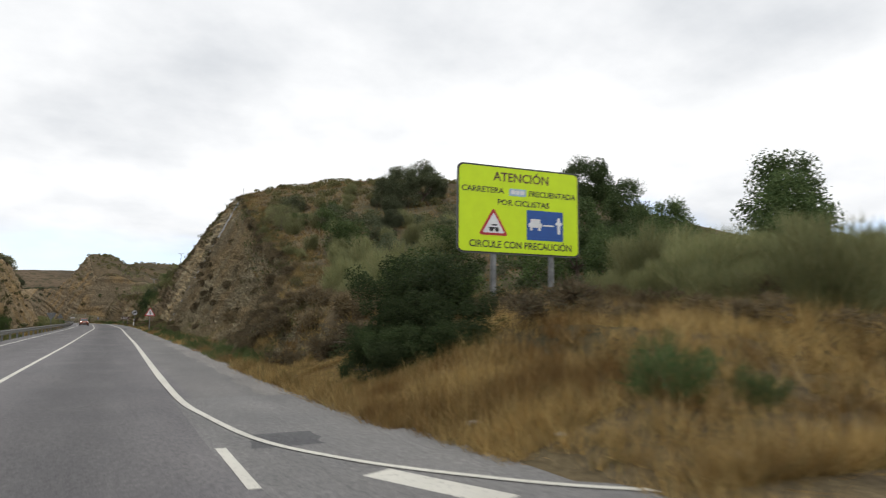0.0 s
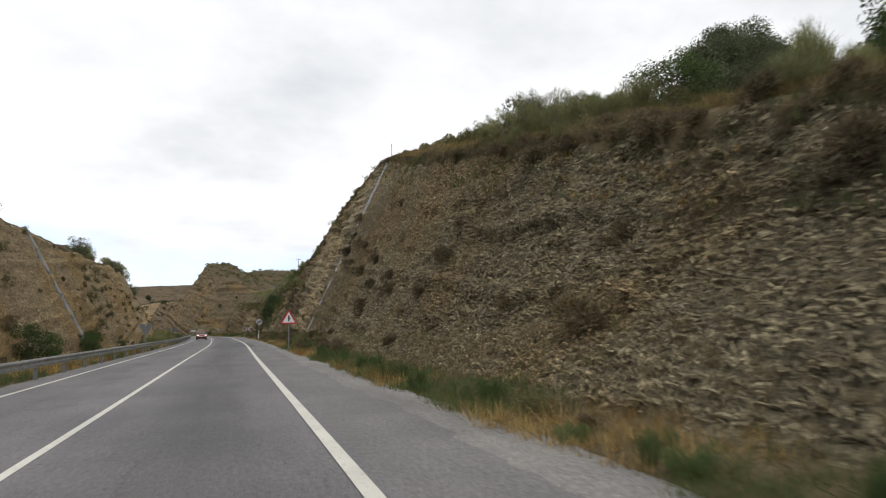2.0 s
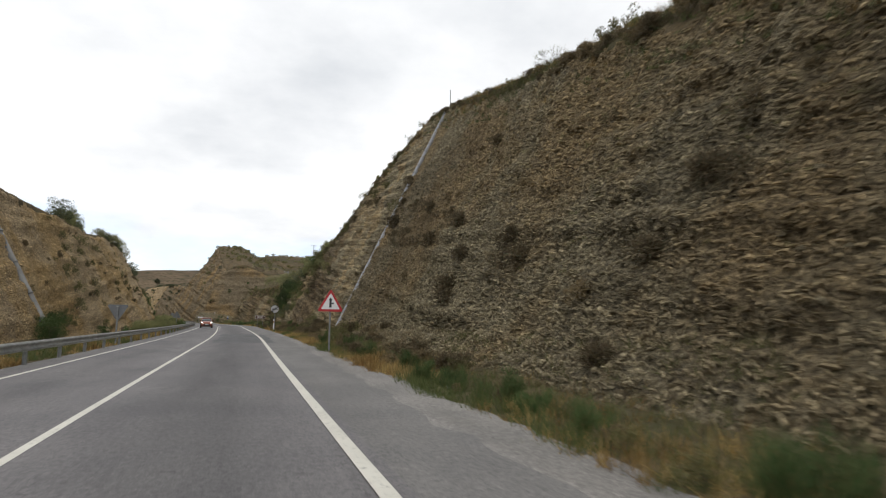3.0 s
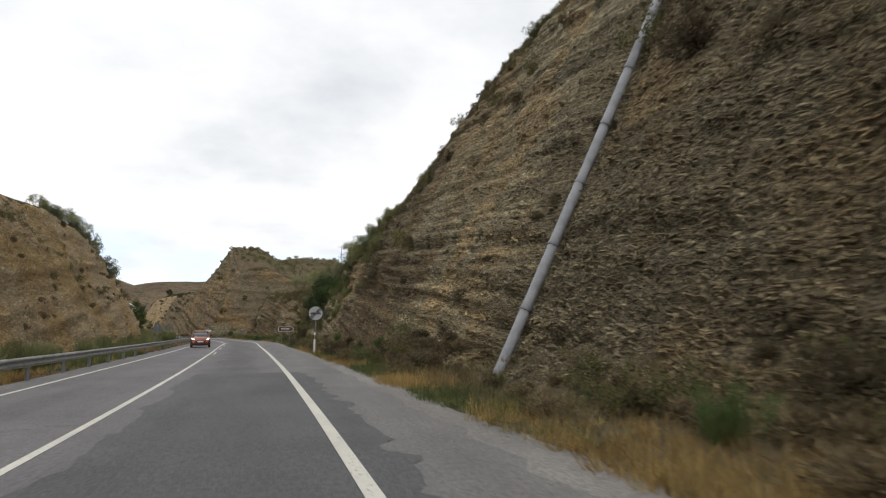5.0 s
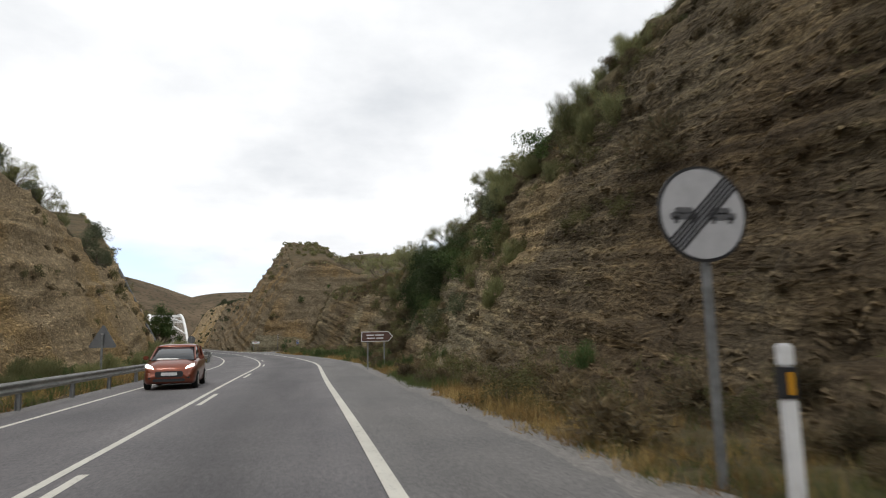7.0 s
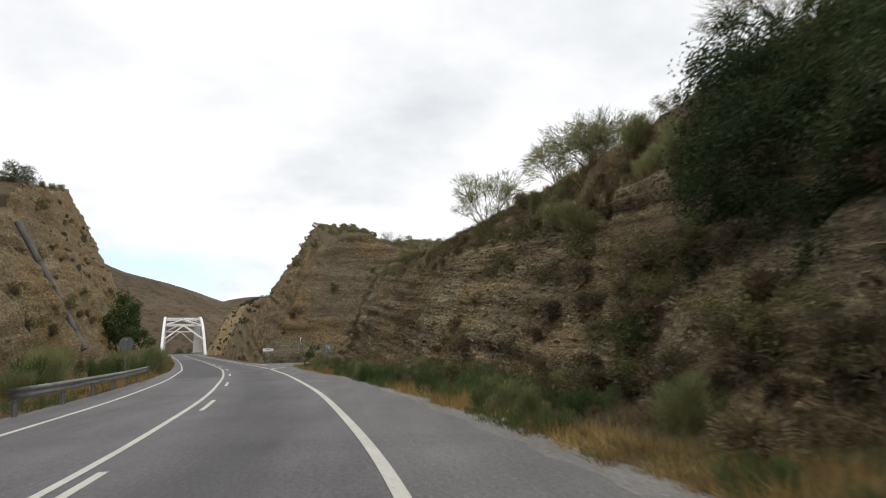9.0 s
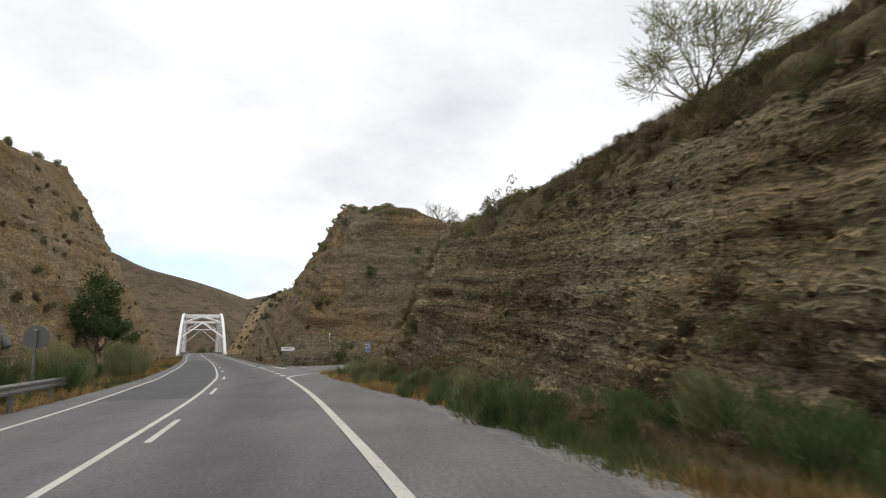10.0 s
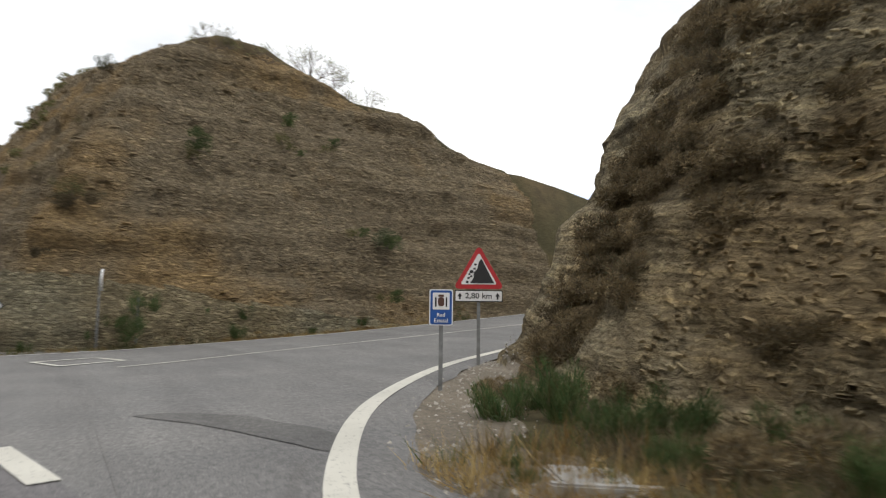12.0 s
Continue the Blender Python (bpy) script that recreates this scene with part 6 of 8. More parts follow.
def round_tree(seed, high, wide, leaves, size, mat, label, name, trunk=0.3, clumps=26, flat=0.75, lift=0.62, open_=1.0, reach=0.2):
    rng = np.random.default_rng(seed)
    bm, tips = bmesh.new(), []
    top = (0.15 * rng.normal(), 0.15 * rng.normal(), high * trunk)
    tube(bm, [(0, 0, -0.4), (0.04, 0, 0), tuple(0.6 * np.array(top)), top], [0.034 * high, 0.028 * high, 0.022 * high, 0.018 * high], 8, cap=False)
    for k in range(6):
        a = 2 * math.pi * (k + rng.random() * 0.6) / 6
        d = np.array([math.cos(a) * 0.8, math.sin(a) * 0.8, 0.7])
        limb_tree(bm, rng, top, d / np.linalg.norm(d), high * reach, 0.012 * high, 2, tips, 0.4, 2, 5)
    cen = np.array([t[0] for t in tips])
    extra = rng.normal(size=(clumps, 3))
    extra /= np.linalg.norm(extra, axis=1, keepdims=True)
    extra[:, 2] = np.abs(extra[:, 2]) * 1.25 - 0.25
    extra = extra * np.array([wide * 0.38, wide * 0.38, high * 0.36 * flat]) * rng.uniform(0.55, 1.0, (clumps, 1)) + np.array([0, 0, high * lift])
    cen = np.concatenate([cen, extra])
    rad = wide * rng.uniform(0.06, 0.165, len(cen)) * open_
    pick = rng.integers(0, len(cen), leaves)
    d = rng.normal(size=(leaves, 3))
    d /= np.linalg.norm(d, axis=1, keepdims=True)
    pos = cen[pick] + d * (rad[pick] * rng.uniform(0.2, 1.1, leaves) ** 0.55)[:, None]
    return plant(name, bm, BARK, [("crown", leaf_quads(pos, np.full(leaves, size), rng), mat)], label, "tree", "")


def open_broom_tree(seed, high, count, mat, label):
    """A many-stemmed broom with bare leaning limbs and feathery ends."""
    rng = np.random.default_rng(seed)
    bm, tips = bmesh.new(), []
    for k in range(8):
        a = rng.uniform(0, 2 * math.pi)
        d = np.array([math.cos(a) * 0.75, math.sin(a) * 0.75, 0.75])
        limb_tree(bm, rng, (0, 0, -0.2), d / np.linalg.norm(d), high * 0.30, 0.014 * high, 3, tips, 0.28, 3, 4)
    at = rng.integers(0, len(tips), count)
    base = np.array([t[0] for t in tips])[at] + rng.normal(0, 0.03 * high, (count, 3))
    way = np.array([t[1] for t in tips])[at] + rng.normal(0, 0.38, (count, 3))
    way /= np.linalg.norm(way, axis=1, keepdims=True)
    return plant("broom_tree", bm, BARK, [("foliage", blade_tris(base, way, high * rng.uniform(0.04, 0.11, count), 0.007 * rng.uniform(0.7, 1.6, count), 0.2, rng), mat)], label, "tree", "")


FAR_AWAY = Matrix.Translation((0, -300, -60))
KINDS = {
    "green": [leafy_shrub(1, 3.0, 2.8, 4200, 0.062, LEAF, "dense dark green leafy shrub on the verge"), leafy_shrub(2, 2.6, 2.2, 3600, 0.056, LEAF, "rounded dark green leafy shrub")],
    "big": [leafy_shrub(25, 4.7, 4.5, 24000, 0.052, LEAF_DEEP, "big dense green leafy shrub beside the notice board", lobes=60, girth=(0.06, 0.135))],
    "oak": [leafy_shrub(3, 2.4, 2.0, 3000, 0.056, LEAF_OAK, "grey-green evergreen shrub on the slope")],
    "olive": [leafy_shrub(4, 1.8, 1.1, 1700, 0.038, OLIVE, "low olive-brown scrub on the rock", "low_bush", lobes=20, girth=(0.09, 0.16)), leafy_shrub(5, 1.5, 1.0, 1500, 0.035, OLIVE, "low olive-green scrub cushion", "low_bush", lobes=18, girth=(0.09, 0.16))],
    "broom": [broom_bush(6, 1.8, 2600, BROOM, "tall grey-green broom bush", width=0.0078, lobes=9, loose=0.75), broom_bush(7, 1.5, 2400, BROOM, "loose grey-green broom bush", 0.55, 0.0078, lobes=10, loose=0.65)],
    "tallbroom": [broom_bush(26, 3.0, 7500, BROOM, "broad tall grey-green broom bush on the bank", 0.55, 0.010, lobes=20, loose=0.6), broom_bush(27, 2.7, 7000, BROOM, "broad tall grey-green broom bush on the bank", 0.62, 0.010, lobes=17, loose=0.55)],
    "rush": [broom_bush(8, 1.15, 1500, BROOM_GREEN, "blue-green broom tussock at the road verge", 0.62, 0.0062, "broom_tussock", 9, 0.5), broom_bush(9, 0.95, 1400, BROOM_GREEN, "low green broom tussock at the road verge", 0.8, 0.0062, "broom_tussock", 10, 0.45), broom_bush(28, 1.0, 1300, BROOM_GREEN, "ragged green broom tussock at the road verge", 0.7, 0.0062, "broom_tussock", 6, 0.5)],
    "dead": [dead_scrub(10, 1.0, 1300, DEAD, "dry brown scrub cushion on the rock face"), dead_scrub(12, 0.9, 1250, DEAD, "small brown dead bush on the slope", "dead_bush")],
    "thorn": [dead_scrub(11, 1.1, 1350, DEAD_DARK, "dark dry thorn bush on the rock face", "thorn_bush"), dead_scrub(29, 1.0, 1300, DEAD_DARK, "dark brown twiggy scrub cushion on the slope", "scrub_cushion")],
    "tall": [round_tree(13, 6.0, 6.0, 32000, 0.065, LEAF_OAK, "grey-green holm oak tree on the hillside", "holm_oak", 0.14, 54, 1.0, 0.5)],
    "pine": [round_tree(14, 9.0, 6.4, 40000, 0.075, PINE, "dark green stone pine with rounded crown", "pine_tree", 0.38, 50, 1.0, 0.60, reach=0.15)],
    "pinelet": [round_tree(15, 7.0, 5.0, 14000, 0.085, PINE, "young green pine tree behind the scrub", "pine_tree", 0.18, 50, 1.15, 0.52, reach=0.17)],
    "dark": [round_tree(16, 6.5, 6.0, 20000, 0.062, LEAF_DEEP, "dense dark evergreen tree hanging over the rock face", "evergreen_tree", 0.12, 60, 1.0, 0.48)],
    "spray": [open_broom_tree(17, 3.3, 4800, BROOM, "open-branched grey-green broom tree on the crest"), open_broom_tree(18, 2.8, 4300, BROOM, "spreading grey-green broom tree on the crest")],
    "bare": [open_broom_tree(19, 2.4, 700, BROOM, "nearly bare spindly bush on the skyline")],
    "poplar": [round_tree(20, 8.5, 4.2, 12000, 0.09, LEAF, "dark green tree at the foot of the tan rock face", "broadleaf_tree", 0.15, 44, 1.2, 0.52)],
}
USED = set()
plant_rng = random.Random(21)


def grow(kind, x, y, size=1.0, z=None, group="", lean=(0, 0)):
    """Plants one of a kind at x, y on the land; size: against the model's own."""
    models = KINDS[kind]
    i = plant_rng.randrange(len(models))
    zz = land_at(x, y) if z is None else z
    k = size * plant_rng.uniform(0.9, 1.12)
    m = Matrix.Translation((x, y, zz - 0.05 * size)) @ pose(0, 0, 0, lean[0], lean[1], plant_rng.uniform(0, 360))
    scale = Matrix.Diagonal((k * plant_rng.uniform(0.9, 1.1), k * plant_rng.uniform(0.9, 1.1), k, 1))
    if (kind, i) in USED:
        ob = copy_thing(models[i], m)
    else:
        ob = models[i]
        USED.add((kind, i))
        ob.matrix_basis = m
    ob.scale = [scale[j][j] for j in range(3)]
    if group:
        ob["group"] = group
    return ob


def face_u(y, z):
    """Offset from the road's middle of the right cutting at that height."""
    toe = np.interp(y, [-60, 10, 17, 24, 30, 120, 160, 236], [8.0, 6.6, 6.6, 8.6, 10.0, 10.3, 10.3, 10.0])
    low = np.interp(y, [18, 24, 28, 42, 60, 90, 120, 236], [9.0, 7.4, 7.3, 8.3, 8.9, 9.2, 9.2, 9.0])
    return np.minimum(toe + z / 2.06, low + z / np.interp(y, [30, 50], [1.5, 0.75]))


def right_face(y, z):
    """The place on the right cutting at that height."""
    return float(road_x(y)) + float(face_u(y, z))


FACE_POINTS = np.empty(len(right_me.vertices) * 3, dtype=np.float32)
right_me.vertices.foreach_get("co", FACE_POINTS)
FACE_POINTS = FACE_POINTS.reshape(-1, 3)[::2]


def rock_x(y, z):
    """The outer skin of the broken right cutting at that height."""
    d = (FACE_POINTS[:, 1] - y) ** 2 + (FACE_POINTS[:, 2] - z) ** 2
    near = d < 0.05
    return float(FACE_POINTS[near, 0].min() if near.any() else FACE_POINTS[d.argmin(), 0]) + 0.12


def left_face(y, z):
    toe = float(np.interp(y, [-60, 120, 180, 230, 300, 330], [13.0, 12.0, 11.5, 10.0, 9.5, 9.0]))
    return float(road_x(y)) - toe - z / 2.0


ON_FACE = "scrub on the right rock cutting"
for y, z, s in ((112.9, 12.4, 1.3), (102.2, 7.9, 1.1), (93.2, 6.2, 1.3), (84.8, 4.7, 1.1), (76.9, 3.8, 1.5), (84.2, 2.7, 1.4), (92.8, 8.2, 0.9), (133.2, 16.6, 0.8), (70.9, 2.4, 1.0), (67.6, 5.0, 1.3),
                (66.7, 6.6, 1.2), (74.5, 8.7, 0.8), (77.9, 6.7, 0.7), (89.2, 11.9, 0.8), (68.3, 3.0, 0.8), (78.8, 4.7, 0.9), (68.1, 0.7, 1.1), (51.5, 3.6, 1.0), (56.9, 2.3, 1.1), (53.2, 1.9, 1.0), (98.0, 9.4, 1.2), (104.5, 10.6, 1.1), (88.6, 6.8, 1.1), (96.4, 4.4, 1.0), (108.0, 8.6, 1.0), (80.6, 7.6, 0.8)):
    grow("thorn" if plant_rng.random() < 0.85 else "dead", rock_x(y, z), y, s * 1.4, z - 0.1, ON_FACE, (0, -28))
for y, z, s in ((44.2, 3.8, 1.4), (60.7, 6.1, 0.8), (50.8, 6.4, 1.5), (56.7, 7.8, 1.1), (59.9, 8.0, 1.1), (65.6, 7.2, 0.7), (144.4, 8.5, 1.2), (152.0, 10.6, 1.1), (153.6, 6.8, 0.9), (131.2, 15.8, 1.2),
                (118.2, 9.6, 1.1), (111.9, 10.1, 1.5), (135.4, 12.7, 1.0), (119.4, 6.1, 0.7), (118.7, 6.6, 0.7), (154.5, 7.1, 1.9), (139.2, 4.9, 0.7), (38.5, 2.4, 1.5), (41.0, 1.4, 1.4), (124.0, 3.0, 0.8)):
    grow("thorn" if plant_rng.random() < 0.6 else "dead", rock_x(y, z), y, s * 1.25, z - 0.1, ON_FACE, (0, -28))
grow("dead", 8.2, 50.1, 2.1, None, ON_FACE)
for y, z, s in ((116.3, 12.2, 1.9), (146.5, 8.7, 1.9), (143.8, 7.7, 1.0), (155.7, 5.5, 0.9), (160.4, 5.8, 0.8), (149.8, 12.8, 0.6), (158.9, 5.8, 0.8), (223.5, 8.2, 1.3), (227.8, 8.3, 0.9), (210.1, 7.1, 0.8), (205.0, 5.5, 0.9),
                (205.8, 5.1, 0.8), (203.6, 4.9, 1.2), (200.2, 4.0, 1.0), (198.6, 3.7, 1.2), (196.5, 4.5, 1.3), (202.8, 5.8, 1.2), (200.9, 6.3, 1.7), (217.4, 4.6, 0.6), (228.4, 8.9, 1.2), (231.1, 8.0, 1.0), (219.1, 3.5, 0.5)):
    grow("olive", rock_x(y, z), y, s, z - 0.1, ON_FACE, (0, -22))
for i in range(170):
    z = plant_rng.uniform(0.2, 8.8)
    s = plant_rng.uniform(-7.0, 1.2) if i < 50 else plant_rng.uniform(-1.6, 1.6)
    x, y = -2.0 + z / 1.9 * 0.913 + 0.407 * s, 241.0 - z / 1.9 * 0.407 + 0.913 * s
    if y > 242.3 and z < 3.6:
        continue
    grow("dead" if plant_rng.random() < 0.85 else "thorn", x, y, plant_rng.uniform(0.55, 1.1), land_at(x, y) - 0.22, "dry scrub on the end of the cutting", (0, -15))
for x, y, z, s in ((-7.7, 279.9, 18.0, 0.8), (-4.1, 265.8, 9.4, 0.9), (-10.8, 275.2, 9.7, 0.7), (-19.4, 318.8, 14.0, 0.8), (0.9, 267.4, 11.3, 0.7), (4.4, 264.8, 5.9, 0.8), (3.6, 267.7, 11.3, 0.5), (-1.6, 270.5, 17.6, 1.2), (-9.2, 264.2, 6.6, 1.1),
                   (1.3, 267.4, 11.0, 0.6), (-9.0, 273.5, 12.4, 0.6), (1.5, 268.4, 12.8, 0.6), (4.1, 267.9, 11.5, 0.4), (6.5, 264.9, 5.5, 0.7), (5.4, 263.2, 2.4, 0.5), (-12.0, 285.0, 11.0, 0.7), (-14.5, 296.0, 12.0, 0.8)):
    grow("olive" if plant_rng.random() < 0.6 else "oak", x, y, s * 0.85, z - 0.1, "scrub on the rock spur")
for x, y, s in ((-7.6, 261.7, 1.2), (-6.3, 262.1, 1.4), (-1.9, 262.6, 0.9), (-8.4, 261.4, 0.5), (-12.6, 262.3, 0.7), (-10.5, 260.9, 0.5), (-4.0, 262.4, 0.6), (1.4, 262.5, 0.5), (4.2, 263.2, 0.6)):
    grow("rush", x, y, s, None, "green tussocks by the side road")
for x, y, s in ((-2.6, 270.5, 1.0), (0.8, 271.0, 0.8), (4.2, 272.5, 1.3), (5.6, 272.0, 1.2), (9.5, 276.0, 1.4)):
    grow("bare", x, y, s, None, "spindly bushes on the spur's skyline")

LEFT = "scrub on the left rock cutting"
for y, z, s in ((91.9, 2.2, 1.9), (95.4, 5.8, 1.0), (92.5, 6.8, 0.8), (118.9, 7.8, 0.8), (150.2, 8.6, 0.7), (80.1, 2.1, 1.3), (118.9, 4.4, 0.8), (133.1, 6.3, 0.8), (139.9, 4.2, 0.8), (145.2, 10.6, 1.6), (154.9, 4.0, 0.9), (154.9, 7.5, 0.8),
                (170.6, 8.0, 1.0), (172.4, 5.9, 0.8), (180.1, 6.5, 0.9), (169.5, 9.2, 0.8), (185.2, 5.7, 0.9), (172.7, 4.1, 1.0), (178.6, 13.8, 1.1), (100.0, 9.0, 0.8), (127.0, 2.5, 0.9), (163.0, 10.5, 0.8)):
    grow("dead" if plant_rng.random() < 0.55 else "olive", left_face(y, z), y, s, z - 0.1, LEFT, (0, 26))
for y, z, s in ((220.0, 3.3, 1.5), (224.9, 3.1, 1.3), (232.9, 5.4, 1.4), (244.5, 4.8, 1.1), (220.2, 5.5, 1.6), (241.6, 15.7, 1.5), (289.0, 11.6, 1.2), (258.9, 3.4, 1.4), (241.9, 5.3, 1.3), (237.4, 5.0, 1.1), (292.4, 22.0, 1.5), (335.5, 11.5, 1.3),
                (262.8, 11.6, 0.8), (264.6, 18.6, 0.8), (287.4, 16.9, 0.9), (286.2, 20.0, 1.4), (271.8, 14.2, 1.0), (313.3, 24.2, 1.0), (305.6, 9.5, 1.2), (291.3, 13.7, 1.2), (271.5, 16.7, 0.9), (210.0, 7.0, 1.2), (215.0, 9.5, 1.3)):
    grow("dead" if plant_rng.random() < 0.4 else "olive", left_face(y, z), y, s, z - 0.1, LEFT, (0, 26))
for y in range(262, 336, 4):
    for _ in range(3):
        z = plant_rng.uniform(2, 0.85 * float(np.interp(y, *CREST_L)))
        grow("dead", left_face(y, z), y + plant_rng.uniform(-2, 2), plant_rng.uniform(0.5, 1.2), z - 0.1, LEFT, (0, 26))
for y, s in ((94, 1.4), (97, 1.1), (101, 1.2), (104, 0.9), (144, 1.5), (146.8, 1.7), (149, 1.5), (152, 1.2), (156, 1.1), (176, 1.1), (181, 1.2), (186, 1.2), (190, 1.3), (195, 1.2), (201, 1.1), (240, 1.2), (250, 1.1), (262, 1.0), (285, 1.0), (310, 1.0)):
    z = float(np.interp(y, *CREST_L))
    grow("oak" if plant_rng.random() < 0.45 else "broom", left_face(y, z) - 0.8, y, s, z - 0.1, "bushes on the left crest")
for x, y, s in ((-13.9, 111.0, 1.1), (-13.2, 108.4, 0.9), (-13.6, 90.5, 1.2), (-13.0, 93.0, 1.0), (-14.2, 114.2, 0.8), (-12.8, 125, 0.6)):
    grow("green", x, y, s * 0.85, None, "green shrubs at the foot of the left cutting")
for i in range(66):
    y = 118 + i * 1.95 + plant_rng.uniform(-1, 1)
    u = -plant_rng.uniform(5.6, 10.5 if y > 150 else 8.5)
    grow("broom" if plant_rng.random() < 0.6 else "rush", float(road_x(y)) + u, y, plant_rng.uniform(0.6, 1.15) * (1.75 if y > 205 else (1.3 if y > 185 else 0.95)), None, "broom bushes behind the guardrail")
for x, y, s in ((-26.6, 251.5, 1.0), (-28.2, 256.5, 0.75)):
    grow("poplar", x, y, s * 1.05, None, "trees at the foot of the left cutting")

for i in range(150):
    y = plant_rng.uniform(105, 205) if i < 80 else plant_rng.uniform(208, 300)
    z = plant_rng.uniform(0.05, 0.97) * float(np.interp(y, *CREST_L))
    x = left_face(y, z) + 0.1
    grow(plant_rng.choice(["olive", "olive", "dead", "thorn"]), x, y, plant_rng.uniform(0.45, 1.1), land_at(x, y) - 0.15, LEFT, (0, 24))
for y, s in ((172.0, 0.7), (180.0, 0.8), (186.0, 1.0), (190.5, 1.1), (195.0, 1.0), (199.0, 0.9)):
    grow("spray", left_face(y, float(np.interp(y, *CREST_L))) - 0.5, y, s, None, "open bushes along the left crest")
for y, s in ((206.0, 1.0), (210.0, 1.2), (214.5, 1.1), (178.0, 0.8), (193.0, 0.8)):
    grow("oak", left_face(y, float(np.interp(y, *CREST_L))) - 0.2, y, s, None, "evergreen bushes along the left crest")

# the verge below the right cutting
VERGE = "bushes on the right verge"
stations = [26 + 0.84 * i for i in range(191)] + [186.5 + 0.5 * i for i in range(97)]
for y in stations:
    y = y + plant_rng.uniform(-0.5, 0.5)
    foot = float(np.interp(y, [24, 28, 42, 60, 90, 186, 236], [7.5, 7.5, 8.4, 9.0, 9.3, 9.6, 9.4]))
    u = plant_rng.uniform(6.75 if y > 198 else (7.3 if y > 60 else 6.9), foot + 0.6)
    roll = plant_rng.random()
    if 186 < y:
        kind, s = ("rush", plant_rng.uniform(0.55, 1.1) if y < 218 else plant_rng.uniform(0.4, 0.8)) if roll < 0.6 else (("dead", plant_rng.uniform(0.5, 0.9)) if roll < 0.78 else ("broom", plant_rng.uniform(0.5, 0.8)))
    elif 31 < y < 72:
        u = plant_rng.uniform(6.7, 7.6)
        kind, s = ("rush", plant_rng.uniform(0.45, 0.8)) if roll < 0.62 else (("dead", plant_rng.uniform(0.4, 0.7)) if roll < 0.85 else ("olive", plant_rng.uniform(0.3, 0.5)))
    elif y <= 31:
        kind, s = ("rush", plant_rng.uniform(0.4, 0.75)) if roll < 0.4 else (("dead", plant_rng.uniform(0.7, 1.3)) if roll < 0.68 else ("thorn", plant_rng.uniform(0.8, 1.4)))
    else:
        kind, s = ("rush", plant_rng.uniform(0.5, 0.9)) if roll < 0.28 else (("dead", plant_rng.uniform(0.8, 1.5)) if roll < 0.6 else (("thorn", plant_rng.uniform(0.8, 1.4)) if roll < 0.85 else ("olive", plant_rng.uniform(0.5, 0.9))))
    if kind == "rush" and y < 50:
        u, s = min(u, 7.4), s * 0.8
    grow(kind, float(road_x(y)) + u, y, s * (0.55 if 109 < y < 119 else 1.0), None, VERGE)
for x, y, s in ((8.9, 13.4, 1.2), (9.2, 13.0, 1.5), (9.6, 14.6, 1.4)):
    grow("thorn", x, y, s, None, "dry scrub on the bank")
for x, y, s in ((4.6, 22.8, 0.6), (5.0, 23.6, 0.75), (4.9, 25.4, 0.6)):
    grow("rush", x, y, s, None, VERGE)
for x, y, s in ((6.4, 22.6, 1.5), (7.2, 23.4, 1.6), (8.2, 23.0, 1.7), (6.6, 24.6, 1.3), (7.6, 25.2, 1.5), (8.8, 25.6, 1.5), (9.4, 24.0, 1.8), (7.0, 27.4, 1.0), (8.6, 28.0, 1.1), (9.6, 27.2, 1.3), (10.4, 26.0, 1.4), (5.6, 22.0, 1.2), (8.8, 30.4, 0.8), (6.2, 20.4, 1.4), (6.6, 19.4, 1.5), (7.2, 21.0, 1.6), (5.9, 18.7, 1.1), (7.6, 20.0, 1.5), (8.2, 21.6, 1.6), (5.6, 21.2, 1.0), (9.0, 22.4, 1.5), (6.8, 18.4, 1.2)):
    grow("dead" if plant_rng.random() < 0.55 else "thorn", x, y, s, None, VERGE)
for x, y, s in ((-4.3, 239.3, 0.8), (-3.9, 238.6, 0.9), (-4.0, 237.6, 0.85), (-3.6, 239.8, 0.7), (-3.3, 237.4, 0.8), (-4.5, 236.4, 0.6), (-3.4, 236.0, 0.8), (-4.2, 234.8, 0.7), (-5.7, 237.4, 0.25), (-5.9, 236.9, 0.2)):
    grow("rush", x, y, s, None, VERGE)
for x, y, s in ((-3.5, 240.7, 0.7), (-3.0, 241.4, 0.7), (-4.6, 235.6, 0.8), (-3.9, 235.2, 0.9), (-3.7, 234.0, 0.9), (-2.9, 238.6, 0.8)):
    grow("dead", x, y, s, None, VERGE)

for i in range(42):
    y = plant_rng.uniform(24.5, 34.0)
    z = plant_rng.uniform(0.1, 0.95) * float(np.interp(y, *CREST_R))
    x = right_face(y, z) + plant_rng.uniform(-0.2, 0.3)
    grow("dead" if plant_rng.random() < 0.35 else "thorn", x, y, plant_rng.uniform(0.7, 1.25), land_at(x, y) - 0.12, "dry scrub on the end of the rock", (0, -12))

# the bank and the scrub at the start
for x, y, s in ((7.9, 17.7, 0.84), (7.9, 15.7, 0.80), (7.2, 13.7, 0.58), (6.9, 15.6, 0.5), (7.6, 12.4, 0.45), (6.4, 14.2, 0.38), (6.5, 12.7, 0.42), (5.9, 15.4, 0.34), (5.8, 13.6, 0.32), (5.5, 14.5, 0.3), (5.4, 12.9, 0.26)):
    grow("big", x, y, s, min(0.1, land_at(x, y) - 0.2), "green shrubs beside the notice board")
for x, y, s in ((9.9, 20.0, 1.0), (9.2, 20.6, 0.8), (8.6, 15.3, 0.62)):
    grow("green", x, y, s, None, "green shrubs beside the notice board")
